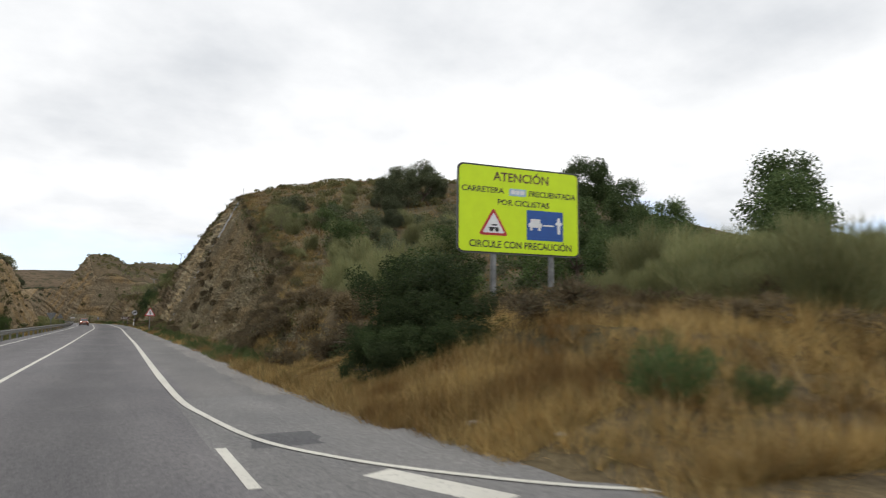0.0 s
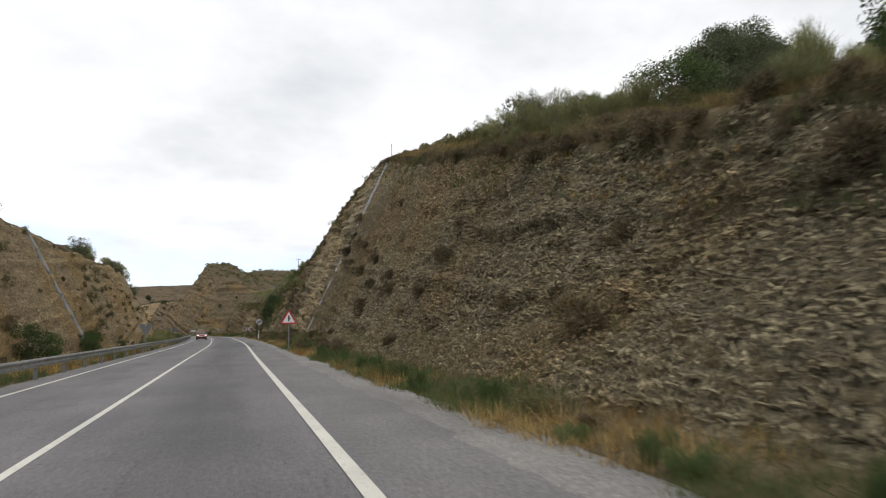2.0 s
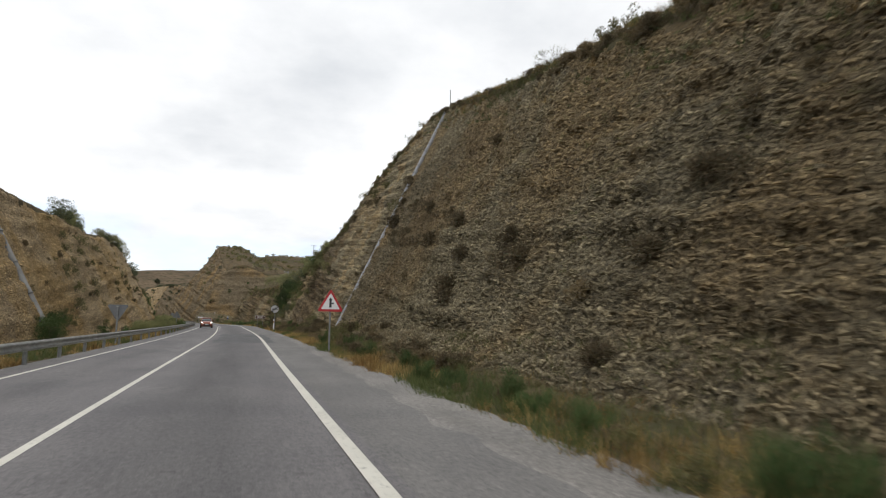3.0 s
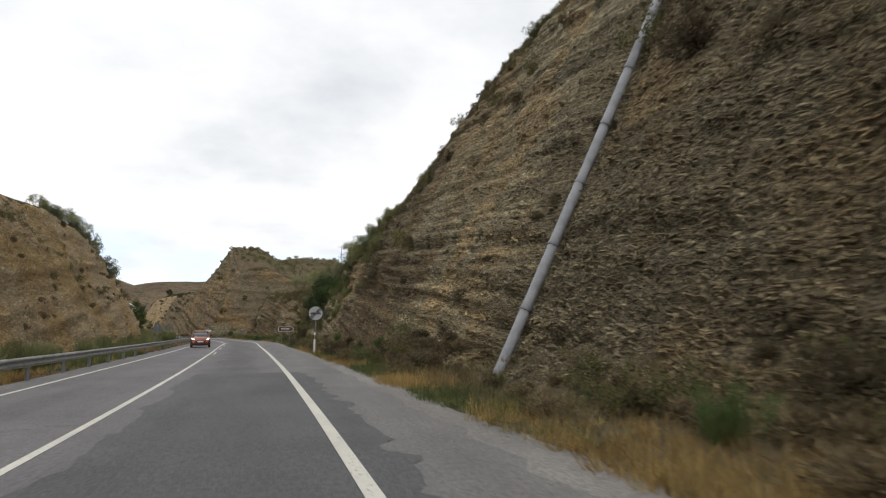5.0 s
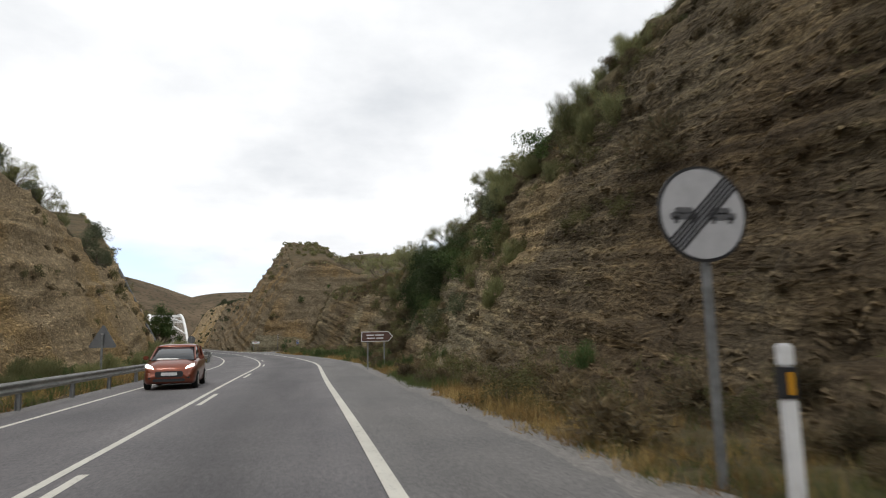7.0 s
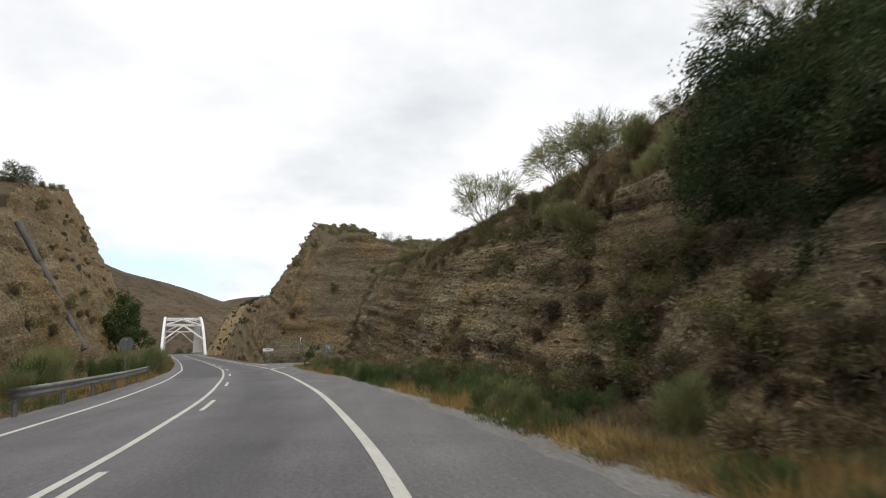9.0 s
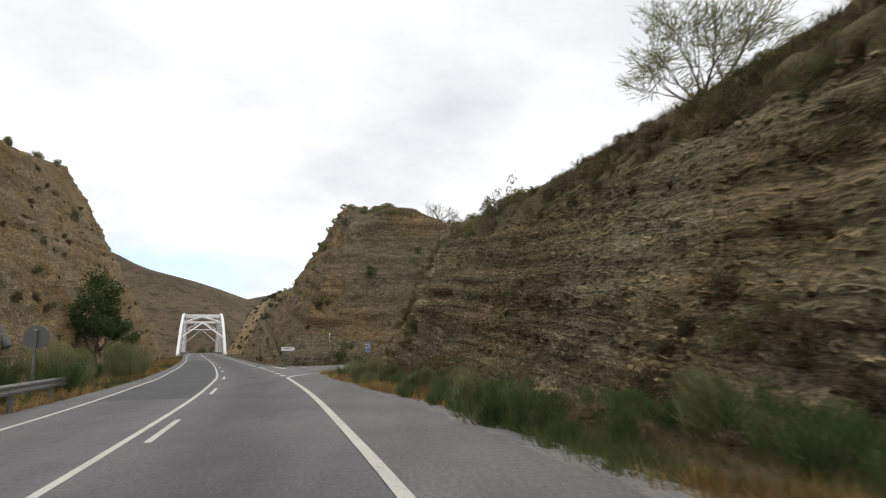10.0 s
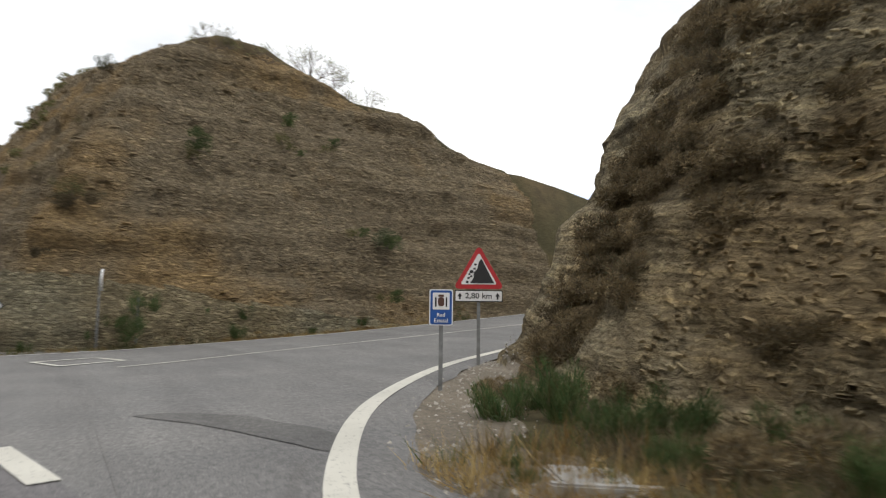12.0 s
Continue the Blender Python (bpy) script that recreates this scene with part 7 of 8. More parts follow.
for x, y, s in ((10.0, 25.5, 1.2), (11.4, 27.5, 1.2), (12.8, 30.0, 1.3), (14.5, 27, 1.3), (10.2, 32.0, 1.1), (12.0, 36.5, 1.3), (13.4, 41.0, 1.3), (14.8, 34.5, 1.6), (15.0, 45, 1.4), (13.6, 49, 1.2)):
    grow("tallbroom" if s > 1.45 else "broom", x, y, s * (0.62 if s > 1.45 else 1.1) * (0.72 if y > 29 else 1.0), None, "broom bushes on the bank")
for x, y, s in ((8.6, 24.6, 0.62), (11.3, 26.0, 1.05), (12.6, 26.8, 0.95), (12.9, 33.8, 1.15), (14.6, 33.4, 1.0), (10.6, 30.6, 0.9), (15.6, 62.6, 0.62), (15.2, 64.8, 0.7), (15.8, 67.4, 0.6), (14.6, 58.6, 0.5)):
    grow("tallbroom", x, y, s, None, "broom bushes on the bank")
for x, y, s in ((15.2, 46.4, 1.3), (16.6, 47.6, 1.0)):
    grow("green", x, y, s, None, "shrubs on the plateau")
for x, y, s in ((20.5, 40.5, 0.9), (22.5, 43.0, 1.0), (24.5, 45.5, 1.05), (19.0, 38.5, 0.8), (26.5, 48.0, 1.0), (22.0, 47.0, 0.9)):
    grow("tallbroom", x, y, s, None, "broom bushes on the bank")
for x, y, s in ((14.8, 11.8, 1.2), (15.6, 13.6, 1.6), (17.0, 10.6, 1.5), (18.2, 13.2, 1.7), (16.6, 8.0, 1.3), (19.6, 10.4, 1.7), (20.6, 14.5, 1.7), (14.2, 9.0, 1.0), (22.0, 12.0, 1.8), (18.4, 7.2, 1.3), (21.0, 8.4, 1.5), (24, 10, 1.8), (16.8, 16.5, 1.5), (19.0, 18.2, 1.7)):
    grow("tallbroom", x, y, s * plant_rng.uniform(0.42, 0.68), None, "broom bushes on the bank")
for x, y, s in ((12.8, 12.3, 0.5), (13.3, 11.0, 0.92), (14.8, 11.2, 0.66), (15.2, 9.8, 0.95), (14.2, 8.3, 0.85), (13.6, 14.7, 0.48), (17.0, 9.6, 0.72), (12.2, 9.6, 0.6), (12.8, 7.4, 0.7), (16.4, 13.2, 0.85), (18.0, 15.6, 0.9), (19.6, 13.4, 0.85), (20.6, 11.6, 0.75), (17.0, 17.4, 0.8)):
    grow("tallbroom", x, y, s, None, "broom bushes on the bank")
grow("rush", 6.5, 6.0, 1.25, None, "broom bushes on the bank")
grow("rush", 7.4, 5.5, 0.7, None, "broom bushes on the bank")
for x, y, s in ((9.4, 12.0, 1.7), (8.0, 11.2, 1.2), (12.6, 9.4, 1.9), (14.0, 10.8, 1.7), (10.0, 7.4, 1.5), (13.0, 14.4, 1.8), (11.2, 11.2, 1.6), (15.0, 8.6, 1.8), (9.2, 15.6, 1.4), (7.6, 16.2, 1.2), (16.4, 6.6, 1.7), (9.2, 10.5, 1.2), (11.0, 9.0, 1.3), (12.4, 12.5, 1.4), (8.6, 14.0, 1.1), (13.4, 7.4, 1.3), (10.4, 13.6, 1.2), (11.6, 6.6, 1.2), (8.4, 8.8, 0.9)):
    grow("dead" if plant_rng.random() < 0.6 else "thorn", x, y, s, None, "dry scrub on the bank")
for x, y, s in ((29.6, 67.5, 1.0), (32.8, 69.2, 0.95), (27.2, 66.2, 0.75), (25.0, 60.0, 0.5), (36.5, 72.0, 0.7), (22.0, 52.0, 0.45), (24.0, 46.0, 0.45)):
    grow("tall", x, y, s, None, "holm oaks on the hillside")
for x, y, s in ((53.5, 62.8, 1.42), ):
    grow("pine", x, y, s, 10.8, "pines on the hillside")
for x, y, s in ((27.5, 33.0, 0.85), (30.5, 28.0, 1.0), (34.0, 22.5, 1.2), (37.2, 24.8, 1.35), (42.0, 20.5, 0.7), (46, 33, 0.8), (40, 40, 0.9), (46.5, 48.5, 1.0), (27.0, 30.2, 0.6), (30.2, 31.6, 0.62), (25.4, 28.4, 0.5), (47.4, 25.8, 0.6), (44.0, 22.4, 0.55), (39.0, 21.2, 0.5), (51.0, 30.0, 0.8), (36.5, 35.0, 0.7)):
    grow("pinelet", x, y, s, None, "young pines behind the scrub")
for x, y, s in ((18.0, 43.0, 1.0), (19.0, 49.5, 0.95), (17.5, 57.0, 0.9), (19.5, 62.0, 0.9), (16.5, 63.0, 0.7), (21.0, 38.0, 1.5), (22.5, 31.0, 1.5), (24.5, 26.0, 1.5)):
    grow("green" if plant_rng.random() < 0.6 else "oak", x, y, s, None, "shrubs on the plateau")
for i in range(34):
    y = 36 + i * 3.0 + plant_rng.uniform(-1.2, 1.2)
    z = float(np.interp(y, *CREST_R))
    x = right_face(y, z) + plant_rng.uniform(-0.1, 1.6)
    kind = "dead" if plant_rng.random() < 0.45 else ("broom" if y < 80 and plant_rng.random() < 0.6 else "olive")
    grow(kind, x, y, plant_rng.uniform(0.6, 1.15) * (1.0 if y < 75 else 0.5), None, "scrub along the right crest")
for i in range(36):
    y = plant_rng.uniform(44, 84)
    u = float(face_u(y, float(np.interp(y, *CREST_R)))) + 2.5 + 14 * plant_rng.random() ** 1.3
    grow(plant_rng.choice(["olive", "oak", "broom", "broom", "dead"]), float(road_x(y)) + u, y, plant_rng.uniform(0.8, 1.5), None, "scrub on the hilltop")
for y, s in ((62.0, 1.0), (66.5, 1.15), (70.0, 0.9), (74, 0.8)):
    z = float(np.interp(y, *CREST_R))
    grow("spray", right_face(y, z) + 2.4, y, s, None, "broom trees on the crest")
grow("bare", right_face(86, 15.2) + 0.6, 86, 0.6, None, "broom trees on the crest")
for i in range(26):
    y = 126 + i * 2.3 + plant_rng.uniform(-0.9, 0.9)
    z = float(np.interp(y, *CREST_R))
    kind = plant_rng.choice(["dead", "olive", "broom", "broom", "thorn"]) if y < 160 else plant_rng.choice(["broom", "broom", "olive", "dead"])
    grow(kind, right_face(y, z) + plant_rng.uniform(-0.1, 1.0), y, plant_rng.uniform(0.35, 0.6), None, "scrub along the right crest")
for i in range(62):
    y = 35 + i * 0.78 + plant_rng.uniform(-0.4, 0.4)
    z = float(np.interp(y, *CREST_R)) - abs(plant_rng.gauss(0, 0.35)) - 0.1
    grow("dead" if plant_rng.random() < 0.7 else "thorn", rock_x(y, z), y, plant_rng.uniform(0.6, 1.25), z - 0.1, "brown scrub cushions under the crest", (0, -24))
# earth and scrub above the rock
for i in range(170):
    y = 31 + i * 1.19 + plant_rng.uniform(-0.5, 0.5)
    lo, hi = float(scrub_line(np.array(y))), float(np.interp(y, *CREST_R))
    z = plant_rng.uniform(lo - 0.3, hi + 0.1)
    roll = plant_rng.random()
    if y < 125:
        kind = "dead" if roll < 0.42 else ("thorn" if roll < 0.82 else "olive")
    else:
        kind = "dead" if roll < 0.30 else ("thorn" if roll < 0.42 else ("olive" if roll < 0.85 else "broom"))
    grow(kind, rock_x(y, z), y, plant_rng.uniform(0.6, 1.3) * (0.75 if kind in ("broom", "olive") else 1.1) * (0.5 if y > 214 else (0.7 if y < 50 else 1.0)), z - 0.1, "scrub on the earth above the rock", (0, -24))
# the overgrown notch and the dark tree above it
for y, dz, s in ((163, 0.80, 1.0), (166, 0.7, 1.2), (169, 0.85, 1.2), (171, 0.5, 1.3), (174, 0.75, 1.3), (176, 0.45, 1.2), (178, 0.9, 1.2), (180, 0.6, 1.3), (183, 0.8, 1.2), (185, 0.5, 1.1), (172, 0.25, 1.0), (177, 0.2, 1.0), (181, 0.25, 1.1)):
    z = dz * float(np.interp(y, *CREST_R))
    grow("broom" if y < 169 else ("green" if plant_rng.random() < 0.4 else "oak"), right_face(y, z), y, s * (0.75 if y < 175 else 0.85), z - 0.3, "shrubs in the overgrown notch", (0, -15))
for y, s in ((174.5, 0.55), (179.3, 1.0), (182.5, 0.8), (187.5, 1.0), (191.0, 1.1)):
    grow("spray", right_face(y, 12.4), y, s, None, "broom trees above the notch")
for x, y, z, s in ((8.3, 188.6, 3.4, 0.80), (8.6, 185.2, 3.6, 0.85), (9.4, 190.6, 5.4, 0.85), (9.7, 191.6, 5.2, 0.80), (10.6, 194.2, 5.6, 0.70), (9.6, 187.4, 5.6, 0.75), (9.2, 182.0, 4.4, 0.8), (8.4, 184.2, 2.4, 0.55), (8.2, 186.6, 2.2, 0.55), (8.6, 189.4, 2.6, 0.6), (9.0, 192.6, 3.2, 0.5)):
    grow("dark", x, y, s, z - 0.6, "dark evergreens hanging over the rock")
for x, y, z, s in ((7.9, 190.4, 3.8, 0.6), (7.2, 183.6, 2.0, 0.8)):
    grow("green" if plant_rng.random() < 0.5 else "oak", x, y, s, z - 0.3, "shrubs in the overgrown notch")
for x, y, z, s in ((7.6, 184.5, 1.2, 1.5), (7.9, 187.5, 2.2, 1.6), (7.4, 190.5, 1.6, 1.4), (8.2, 192.0, 3.6, 1.5), (6.9, 188.6, 0.8, 1.3), (7.0, 193.6, 1.8, 1.3), (7.6, 195.8, 3.6, 1.4), (8.4, 198.0, 5.2, 1.4), (7.0, 197.4, 2.6, 1.1), (6.6, 191.2, 0.6, 1.2)):
    grow("thorn", right_face(y, z), y, s, z - 0.1, "thorn bushes in the overgrown notch", (0, -18))
for y, s, out in ((212.4, 1.4, 0.4), (206.2, 1.55, 2.6), (203.4, 1.4, 2.8), (200.5, 0.9, 1.2)):
    z = float(np.interp(y, *CREST_R))
    grow("spray", right_face(y, z) + out, y, s, None, "broom trees along the crest")
for y, s in ((216.5, 0.6), (219.0, 0.5), (225.5, 0.8), (227.5, 0.9), (230, 1.0), (232.5, 0.9), (234.5, 0.8)):
    z = float(np.interp(y, *CREST_R))
    grow("dead", right_face(y, z) + 0.3, y, s * 1.1, None, "scrub along the right crest")
grow("bare", right_face(229, 9.5) + 1.4, 229, 0.9, None, "scrub along the right crest")
for i in range(150):
    y = plant_rng.uniform(192, 226)
    lo, hi = float(scrub_line(np.array(y))), float(np.interp(y, *CREST_R))
    z = plant_rng.uniform(lo - 0.5, hi)
    grow(plant_rng.choice(["dead", "dead", "olive", "dead", "thorn"]), rock_x(y, z), y, plant_rng.uniform(0.4, 0.8), z - 0.1, "scrub on the earth above the rock", (0, -24))
for y, dz, s in ((194.5, 0.75, 0.8), (197.5, 0.62, 0.9), (200.5, 0.72, 0.7), (203.0, 0.85, 0.8), (196, 0.9, 0.9), (207.0, 0.8, 0.55)):
    z = dz * float(np.interp(y, *CREST_R))
    grow("broom", right_face(y, z), y, s, None, "broom bushes on the slope above the rock", (0, -12))
for y, dz, s in ((160.5, 0.95, 0.5), (165.5, 0.9, 0.6), (169.5, 0.85, 0.7), (173.5, 0.8, 0.75), (175, 0.95, 0.7)):
    z = dz * float(np.interp(y, *CREST_R))
    grow("tallbroom", right_face(y, z) - 0.3, y, s, None, "tall broom in the overgrown notch", (0, -10))
for i in range(120):
    y = 156 + 24 * plant_rng.random() ** 0.8
    z = plant_rng.uniform(0.12 if y > 166 else 0.6, 0.97) * float(np.interp(y, *CREST_R))
    grow(plant_rng.choice(["thorn", "olive", "olive", "dead", "broom"]), rock_x(y, z), y, plant_rng.uniform(0.6, 1.15), z - 0.1, "scrub in the overgrown notch", (0, -18))
for i in range(36):
    y = plant_rng.uniform(128, 158)
    z = plant_rng.uniform(0.70, 0.98) * float(np.interp(y, *CREST_R))
    grow(plant_rng.choice(["thorn", "olive", "thorn"]), rock_x(y, z), y, plant_rng.uniform(0.7, 1.3), z - 0.1, ON_FACE, (0, -24))
for i in range(40):
    y = plant_rng.uniform(183, 194)
    z = plant_rng.uniform(0.3, 4.2)
    grow(plant_rng.choice(["thorn", "thorn", "olive"]), rock_x(y, z), y, plant_rng.uniform(0.8, 1.4), z - 0.1, "thorn bushes in the overgrown notch", (0, -18))
for i in range(44):
    y = plant_rng.uniform(189, 209)
    z = 3.4 * plant_rng.random() ** 1.4
    grow(plant_rng.choice(["thorn", "thorn", "olive", "thorn", "rush"]), right_face(y, z) - 0.3, y, plant_rng.uniform(0.7, 1.2), None, "thorn bushes at the foot of the rock")
for i in range(46):
    y = plant_rng.choice([plant_rng.uniform(90, 109), plant_rng.uniform(119, 130)])
    z = plant_rng.uniform(0.0, 1.4)
    grow(plant_rng.choice(["thorn", "thorn", "dead", "olive"]), right_face(y, z) - 0.3, y, plant_rng.uniform(0.8, 1.4), None, VERGE)
for y, z, s in ((115.2, 13.6, 1.6), (114.0, 14.6, 1.7), (116.0, 15.4, 1.8), (114.6, 12.0, 1.2), (113.4, 11.0, 1.0), (117.5, 14.6, 1.4)):
    grow("thorn", rock_x(y, z), y, s, z - 0.1, ON_FACE, (0, -28))
for x, y, z, s in ((-3.97, 265.0, 9.7, 0.42), (1.39, 267.7, 12.5, 0.32), (3.98, 267.1, 11.5, 0.24), (6.45, 264.2, 5.3, 0.42), (4.8, 264.4, 5.9, 0.25), (6.2, 263.0, 2.3, 0.3), (1.9, 267.0, 10.6, 0.22)):
    grow("green", x, y, s, z - 0.1, "scrub on the rock spur")
for x, y, z, s in ((-9.4, 263.9, 6.2, 1.3), (-8.6, 263.8, 6.4, 1.0), (-10.4, 262.0, 3.8, 0.8)):
    grow("thorn", x, y, s, z - 0.1, "scrub on the rock spur")
for x, y, s in ((-7.3, 261.5, 1.3), (-6.6, 261.7, 1.2), (-2.4, 262.1, 0.9)):
    grow("rush", x, y, s, None, "green tussocks by the side road")
grow("tall", float(road_x(362)) + 17, 362, 0.28, None, "scrub on the slope beside the bridge")
for i in range(22):
    x, y = plant_rng.uniform(-95, -45), plant_rng.uniform(500, 560)
    grow("oak", x, y, plant_rng.uniform(1.0, 2.0), None, "bushes beyond the bridge")
grow("tall", -56.4, 524, 0.75, 23.5, "bushes beyond the bridge")
for models in KINDS.values():
    for ob in models:
        if (ob.location - Vector((0, 0, 0))).length < 1e-6:
            ob.matrix_basis = FAR_AWAY


# ---- low scrub too far off to count ----
def scrub_cover(name, x, y, size, mat, label, seed, leaves=150):
    """Low cushions of leaves over a hillside, as one cover."""
    rng = np.random.default_rng(seed)
    n = len(x)
    wide = size * rng.uniform(0.5, 1.3, n)
    mid = np.stack([x, y, land(x, y) + 0.25 * wide], 1)
    d = rng.normal(size=(n * leaves, 3))
    d /= np.linalg.norm(d, axis=1, keepdims=True)
    w = np.repeat(wide, leaves)
    pos = np.repeat(mid, leaves, 0) + d * (w * 0.5 * rng.uniform(0.3, 1.0, n * leaves) ** 0.5)[:, None] * np.array([1.0, 1.0, 0.6])
    return thing(name, mesh_from(name, *leaf_quads(pos, 0.10 * w, rng)), mat, label, "scrub", kind="stuff")


def far_scrub():
    rng = np.random.default_rng(77)
    y = rng.uniform(56, 150, 900)
    x = road_x(y) + face_u(y, np.interp(y, *CREST_R)) + 3 + 75 * rng.random(900)
    scrub_cover("hilltop_scrub", x, y, 1.3, OLIVE, "low olive-brown scrub over the hilltop", 301)
    x, y = rng.uniform(19, 62, 420), rng.uniform(13, 60, 420)
    scrub_cover("plateau_scrub", x, y, 1.5, LEAF_OAK, "grey-green scrub over the plateau behind the bank", 304)
    x, y = rng.uniform(-14, 36, 260), rng.uniform(283, 350, 260)
    scrub_cover("ridge_scrub", x, y, 1.4, OLIVE, "low olive scrub on the back of the spur", 302)
    y = rng.uniform(335, 445, 240)
    x = road_x(y) + rng.uniform(10.5, 40, 240)
    scrub_cover("slope_scrub", x, y, 1.4, LEAF_OAK, "grey-green scrub on the slope beside the bridge", 303)


far_scrub()


# ---- grasses ----
def grass(name, count, where, height, spread, width, mats, label, seed, tuft=14):
    """Tufts of blades strewn over the land: where(rng, n) gives offsets from the road's middle and stations."""
    rng = np.random.default_rng(seed)
    n = count // tuft
    u, y = where(rng, n)
    x = u + road_x(y)
    c = np.stack([x, y, land(x, y)], 1)
    tall = height * (1 - 0.5 * ((x > 4.2) & (x < 9.5) & (y > 12.5) & (y < 22))) * (1 - 0.25 * ((x > 4.4) & (x < 0.48 * y) & (y > 10.5) & (y < 20))) * rng.uniform(0.45, 1.25, n) * (0.5 + fbm(x / 2.2, y / 2.2, 0 * x, 3, seed + 5))
    base = np.repeat(c, tuft, 0) + rng.normal(0, 1, (n * tuft, 3)) * np.array([0.07, 0.07, 0.0])
    base[:, 2] -= 0.03
    v, f = blade_tris(base, fan(n * tuft, rng, spread), np.repeat(tall, tuft) * rng.uniform(0.5, 1.1, n * tuft), width * rng.uniform(0.6, 1.5, n * tuft), 0.22, rng)
    me = mesh_from(name, v, f)
    for m in mats:
        me.materials.append(m)
    if len(mats) > 1:
        green = fbm(x / 5, y / 5, 0 * x, 3, seed + 9) + rng.uniform(-0.12, 0.12, n) > 0.56
        me.polygons.foreach_set("material_index", np.repeat(green.astype(np.int32), tuft))
    return thing(name, me, None, label, "grass", kind="stuff")


def verge_right(rng, n):
    y = rng.uniform(9, 238, n)
    inner = 0.5 + np.interp(y, [60, 120, 140, 186, 214, 222, 234], [5.75, 5.85, 6.15, 6.35, 6.4, 6.0, 5.9]) + 0.6 * (fbm(y * 0.8, 0 * y, 0 * y, 3, 93) - 0.5)
    return inner + np.abs(rng.normal(0, 1.2, n)).clip(0, np.interp(y, [18, 26, 60, 90, 175, 188, 226, 232], [4.2, 1.7, 2.8, 3.2, 3.2, 0.7, 0.7, 2.5])), y


def bank_start(rng, n):
    y = 2 + 19 * rng.random(n) ** 1.15
    u = rng.uniform(7.0, 22, n)
    y = np.where(u + road_x(y) > 5.2, np.maximum(y, 4.35 - 0.16 * (u - 8.2)), y)
    return u, y


def verge_start(rng, n):
    """The straw between the shoulder and the first shrubs."""
    y = rng.uniform(6.3, 23, n)
    return 6.1 + 0.35 * (y < 9) + np.abs(rng.normal(0, 1.3, n)).clip(0, 3.4), y


def crest_right(rng, n):
    y = rng.uniform(33, 236, n)
    toe = np.interp(y, [34, 120, 160, 236], [10.1, 10.3, 10.3, 10.0])
    return toe + np.interp(y, *CREST_R) / 2.06 + rng.normal(0.5, 0.9, n).clip(-1.2, 5), y


def plateau_right(rng, n):
    y = rng.uniform(22, 125, n)
    return face_u(y, np.interp(y, *CREST_R)) + 0.3 + 30 * rng.random(n) ** 1.6, y


def verge_left(rng, n):
    y = rng.uniform(30, 330, n)
    return -4.45 - np.abs(rng.normal(0, 2.2, n)).clip(0, 5.5), y


def side_verge(rng, n):
    x = rng.uniform(-13, 12, n)
    y = side_far(x) + 0.55 + np.abs(rng.normal(0, 0.5, n))
    return x - road_x(y), y


def verge_scrub(rng, n):
    """Between the straw strip and the rock."""
    y = rng.uniform(22, 238, n)
    y = np.where(rng.random(n) < 0.35, rng.uniform(180, 238, n), y)
    return rng.uniform(7.4, 10.6, n) - 1.2 * (y < 45), y


def scrub_slope(rng, n):
    """The earthy upper part of the right cutting."""
    y = rng.uniform(22, 235, n)
    pick = rng.random(n)
    y = np.where(pick < 0.4, rng.uniform(140, 235, n), np.where(pick > 0.88, rng.uniform(22, 50, n), y))
    lo, hi = scrub_line(y), np.interp(y, *CREST_R)
    return face_u(y, lo + (hi - lo + 0.2) * rng.random(n)) + np.where(y < 50, rng.uniform(-1.4, 3.2, n), 0.0), y


def ledges(rng, n):
    """Tufts that have caught on the rock faces."""
    y = rng.uniform(36, 236, n)
    toe = np.interp(y, [34, 120, 160, 236], [10.1, 10.3, 10.3, 10.0])
    return toe + np.interp(y, *CREST_R) / 2.06 * rng.uniform(0.02, 1.0, n) ** 0.8, y


grass("verge_grass", 170000, verge_right, 0.46, 0.5, 0.006, [STRAW, GREEN_GRASS], "dry orange straw grass with green tufts on the verge", 101)
grass("bank_grass", 130000, bank_start, 0.56, 0.5, 0.007, [STRAW], "tall dry orange straw grass on the bank", 102)
grass("verge_straw", 62000, verge_start, 0.5, 0.45, 0.006, [STRAW], "dry orange straw beside the road shoulder", 110)
grass("crest_grass", 60000, crest_right, 0.5, 0.6, 0.009, [STRAW, GREEN_GRASS], "dry grass fringe along the crest", 103)
grass("plateau_grass", 100000, plateau_right, 0.55, 0.5, 0.011, [STRAW], "dry straw grass on the plateau", 104)
grass("left_verge_grass", 80000, verge_left, 0.5, 0.5, 0.011, [STRAW, GREEN_GRASS], "dry and green grass behind the guardrail", 105)
grass("side_verge_grass", 6000, side_verge, 0.3, 0.5, 0.008, [STRAW, GREEN_GRASS], "dry grass below the rock spur", 106)
grass("ledge_grass", 26000, ledges, 0.22, 0.9, 0.008, [DEAD, OLIVE], "sparse dry tufts on the rock face", 107, 10)
grass("scrub_tufts", 110000, scrub_slope, 0.34, 0.6, 0.008, [DEAD_DARK, OLIVE], "dark olive and brown tufts on the earthy slope", 108, 12)
grass("verge_scrub", 110000, verge_scrub, 0.42, 0.7, 0.009, [DEAD, OLIVE], "low brown and olive scrub at the foot of the rock", 109, 12)


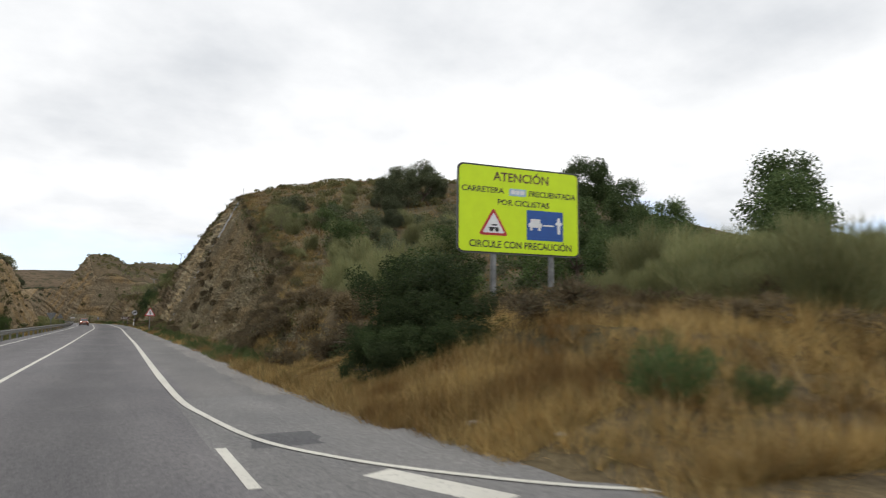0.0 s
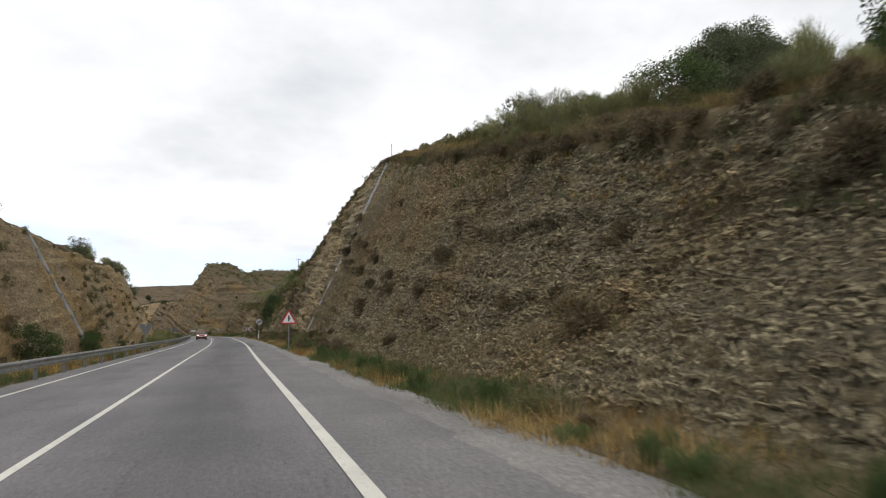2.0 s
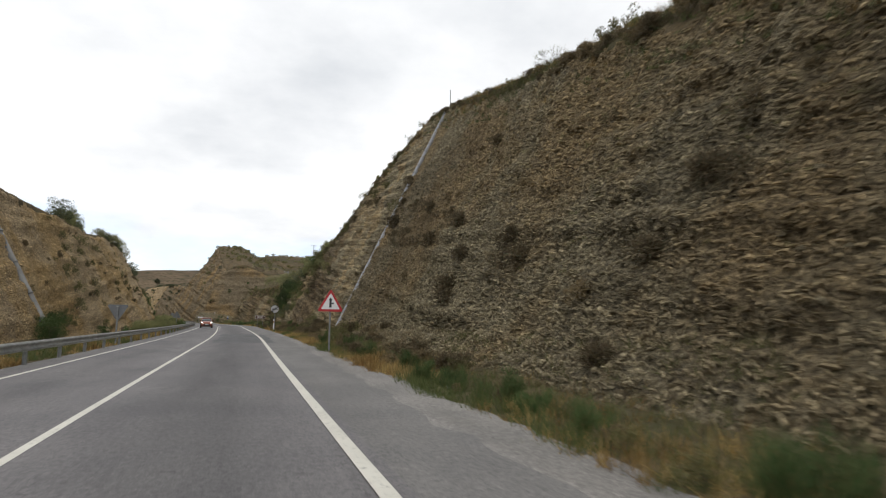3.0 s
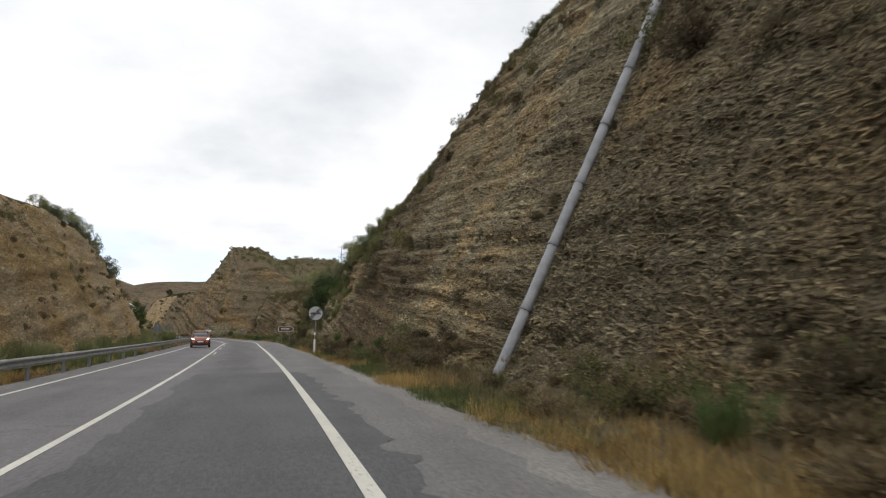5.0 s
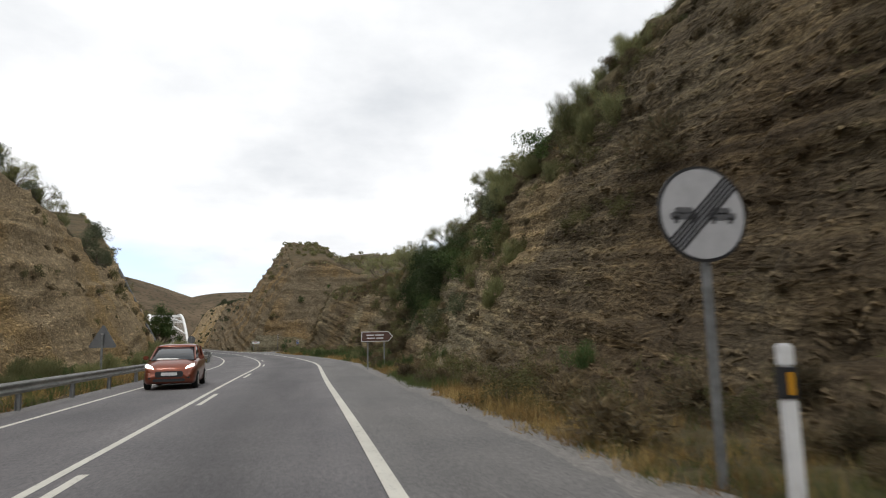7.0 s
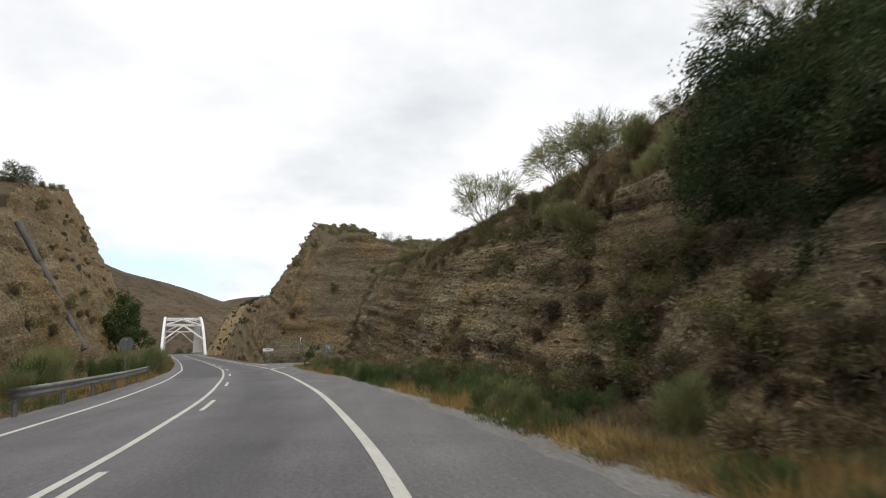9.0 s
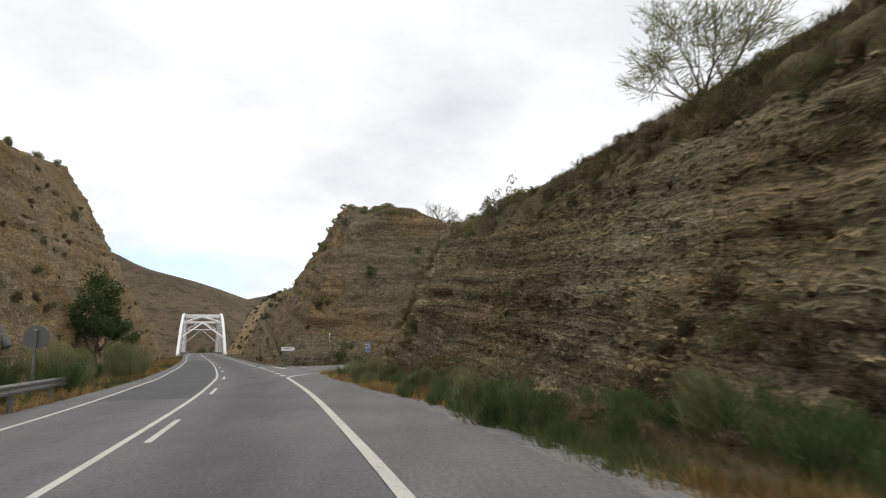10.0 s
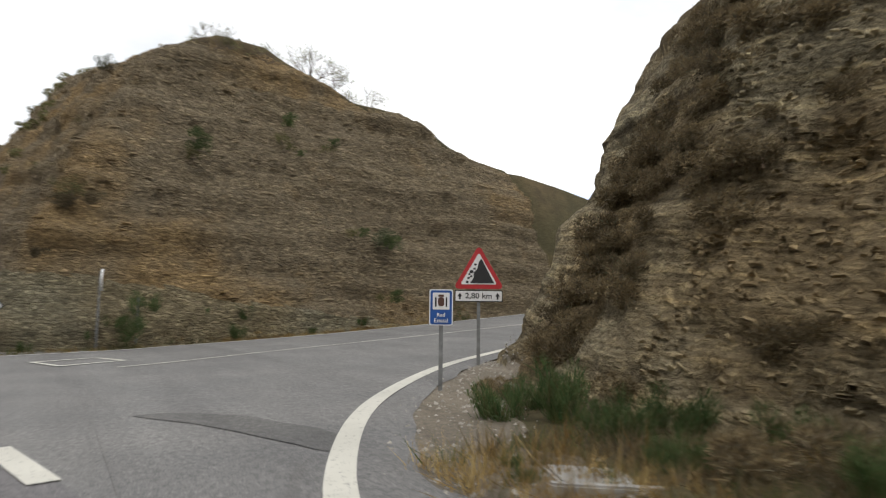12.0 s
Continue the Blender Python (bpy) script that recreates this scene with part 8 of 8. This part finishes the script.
# ---- the rubble and broken beds of the rock faces ----
def rock_points(me, rng, count, weight, slots=(0,)):
    """Places on the rocky part of a sheet with their normals, thicker where weight(y, z) is high."""
    n = len(me.polygons)
    cen, nrm = np.empty(n * 3, dtype=np.float32), np.empty(n * 3, dtype=np.float32)
    area, kind = np.empty(n, dtype=np.float32), np.empty(n, dtype=np.int32)
    me.polygons.foreach_get("center", cen)
    me.polygons.foreach_get("normal", nrm)
    me.polygons.foreach_get("area", area)
    me.polygons.foreach_get("material_index", kind)
    cen, nrm = cen.reshape(-1, 3).astype(float), nrm.reshape(-1, 3).astype(float)
    share = area * np.isin(kind, slots) * (nrm[:, 2] < 0.9) * weight(cen[:, 0], cen[:, 1], cen[:, 2])
    pick = rng.choice(n, count, p=share / share.sum())
    nrm[nrm[:, 2] < 0] *= -1
    return cen[pick] + rng.normal(0, 0.07, (count, 3)), nrm[pick]


def stone_frames(nrm, rng, dip, turn, tilt=0.2):
    """Axes along the bed, up the face and out of it."""
    out = nrm + rng.normal(0, tilt, nrm.shape)
    out /= np.linalg.norm(out, axis=1, keepdims=True)
    along_bed = np.cross(out, np.array([0.0, -dip, 1.0])) + rng.normal(0, turn, nrm.shape)
    along_bed -= out * (along_bed * out).sum(1, keepdims=True)
    along_bed /= np.linalg.norm(along_bed, axis=1, keepdims=True) + 1e-9
    return along_bed, np.cross(out, along_bed), out


def rubble(name, me, host, material, count, weight, size, label, seed, dip=0.11, turn=0.22, tilt=0.16):
    """Angular stones sunk in a rock face; size(y): their usual length, height and depth."""
    rng = np.random.default_rng(seed)
    c, nrm = rock_points(me, rng, count, weight)
    a, b, o = stone_frames(nrm, rng, dip, turn, tilt)
    lx, lz, ly = (np.asarray(q) * np.ones(count) * np.exp(rng.normal(0, 0.38, count)).clip(0.4, 2.4) for q in size(c[:, 1]))
    v = np.empty((count, 8, 3))
    k = 0
    for face, depth, shrink in ((0, -0.55, 1.0), (1, 0.55, 0.66)):
        for sx, sz in ((-1, -1), (1, -1), (1, 1), (-1, 1)):
            wide = shrink * (0.5 + rng.uniform(-0.16, 0.16, count)) * sx
            tall = shrink * (0.5 + rng.uniform(-0.16, 0.16, count)) * sz
            deep = depth + face * rng.uniform(-0.28, 0.28, count)
            v[:, k] = c + a * (lx * wide)[:, None] + b * (lz * tall)[:, None] + o * (ly * deep)[:, None]
            k += 1
    quads = np.array([[4, 5, 6, 7], [0, 1, 5, 4], [1, 2, 6, 5], [2, 3, 7, 6], [3, 0, 4, 7]])
    f = (np.arange(count)[:, None, None] * 8 + quads[None]).reshape(-1, 4)
    return thing(name, mesh_from(name, v.reshape(-1, 3), f), material, label, kind="stuff", parent=host)


def single_rocks(count, seed):
    """The larger stones of the right cutting that stand out one by one."""
    rng = np.random.default_rng(seed)
    shapes = []
    for i in range(6):
        bm = bmesh.new()
        bmesh.ops.create_cube(bm, size=1.0)
        bmesh.ops.bevel(bm, geom=bm.edges[:], offset=0.16, segments=1, affect="EDGES")
        for w in bm.verts:
            w.co *= 0.85 + 0.45 * noise.noise(w.co * 1.7 + Vector((i * 7.0, 0, 0)))
        me = bpy.data.meshes.new("rock")
        bm.to_mesh(me)
        bm.free()
        me.materials.append(ROCK_STONES)
        shapes.append(me)
    c, nrm = rock_points(right_me, rng, count, lambda x, y, z: (y > 30) * (y < 100) * np.clip(1.3 - z / 9, 0, 1))
    a, b, o = stone_frames(nrm, rng, 0.11, 0.2)
    for i in range(count):
        wide = rng.uniform(0.15, 0.30)
        ob = thing("rock", shapes[i % 6], None, parent=rock_cut_right)
        ob.matrix_local = Matrix.Translation(c[i]) @ Matrix(np.stack([a[i], b[i], o[i]], 1).tolist()).to_4x4() @ Matrix.Diagonal((wide, wide * rng.uniform(0.4, 0.65), wide * rng.uniform(0.5, 0.8), 1))


def cut_stone_size(y):
    even = np.clip((y - 106) / 16, 0, 1)
    late = np.clip((y - 205) / 20, 0, 1)
    return 0.165 + 0.05 * even - 0.125 * late, 0.056 + 0.002 * even - 0.01 * late, 0.046 + 0.004 * even


rubble("rubble", right_me, rock_cut_right, ROCK_STONES, 76000, lambda x, y, z: (y > 27) * (y < 238.5) * np.interp(y, [20, 30, 105, 125, 160, 178, 194, 206, 220, 245], [0.0, 1.5, 1.2, 0.45, 0.35, 0.12, 0.12, 0.4, 0.8, 1.2]) * np.clip(1.25 - z / 16, 0.22, 1), cut_stone_size, "angular grey-tan rubble and broken bed ends in the rock face", 201, tilt=0.09)
rubble("rubble", spur_me, rock_spur, SPUR_STONES, 2200, lambda x, y, z: np.interp(y, [258, 285, 320, 372], [1, 1, 0.4, 0.1]), lambda y: (0.36, 0.085, 0.06), "broken ochre bed ends in the rock spur", 202, -0.12, 0.10, 0.1)
rubble("rubble", left_me, rock_cut_left, TAN_STONES, 5000, lambda x, y, z: (y > 60) * np.interp(y, [60, 220, 340], [1, 1, 0.5]), lambda y: (0.22, 0.085, 0.06), "broken tan stones in the rock face", 203, 0.07, 0.3)
single_rocks(300, 204)
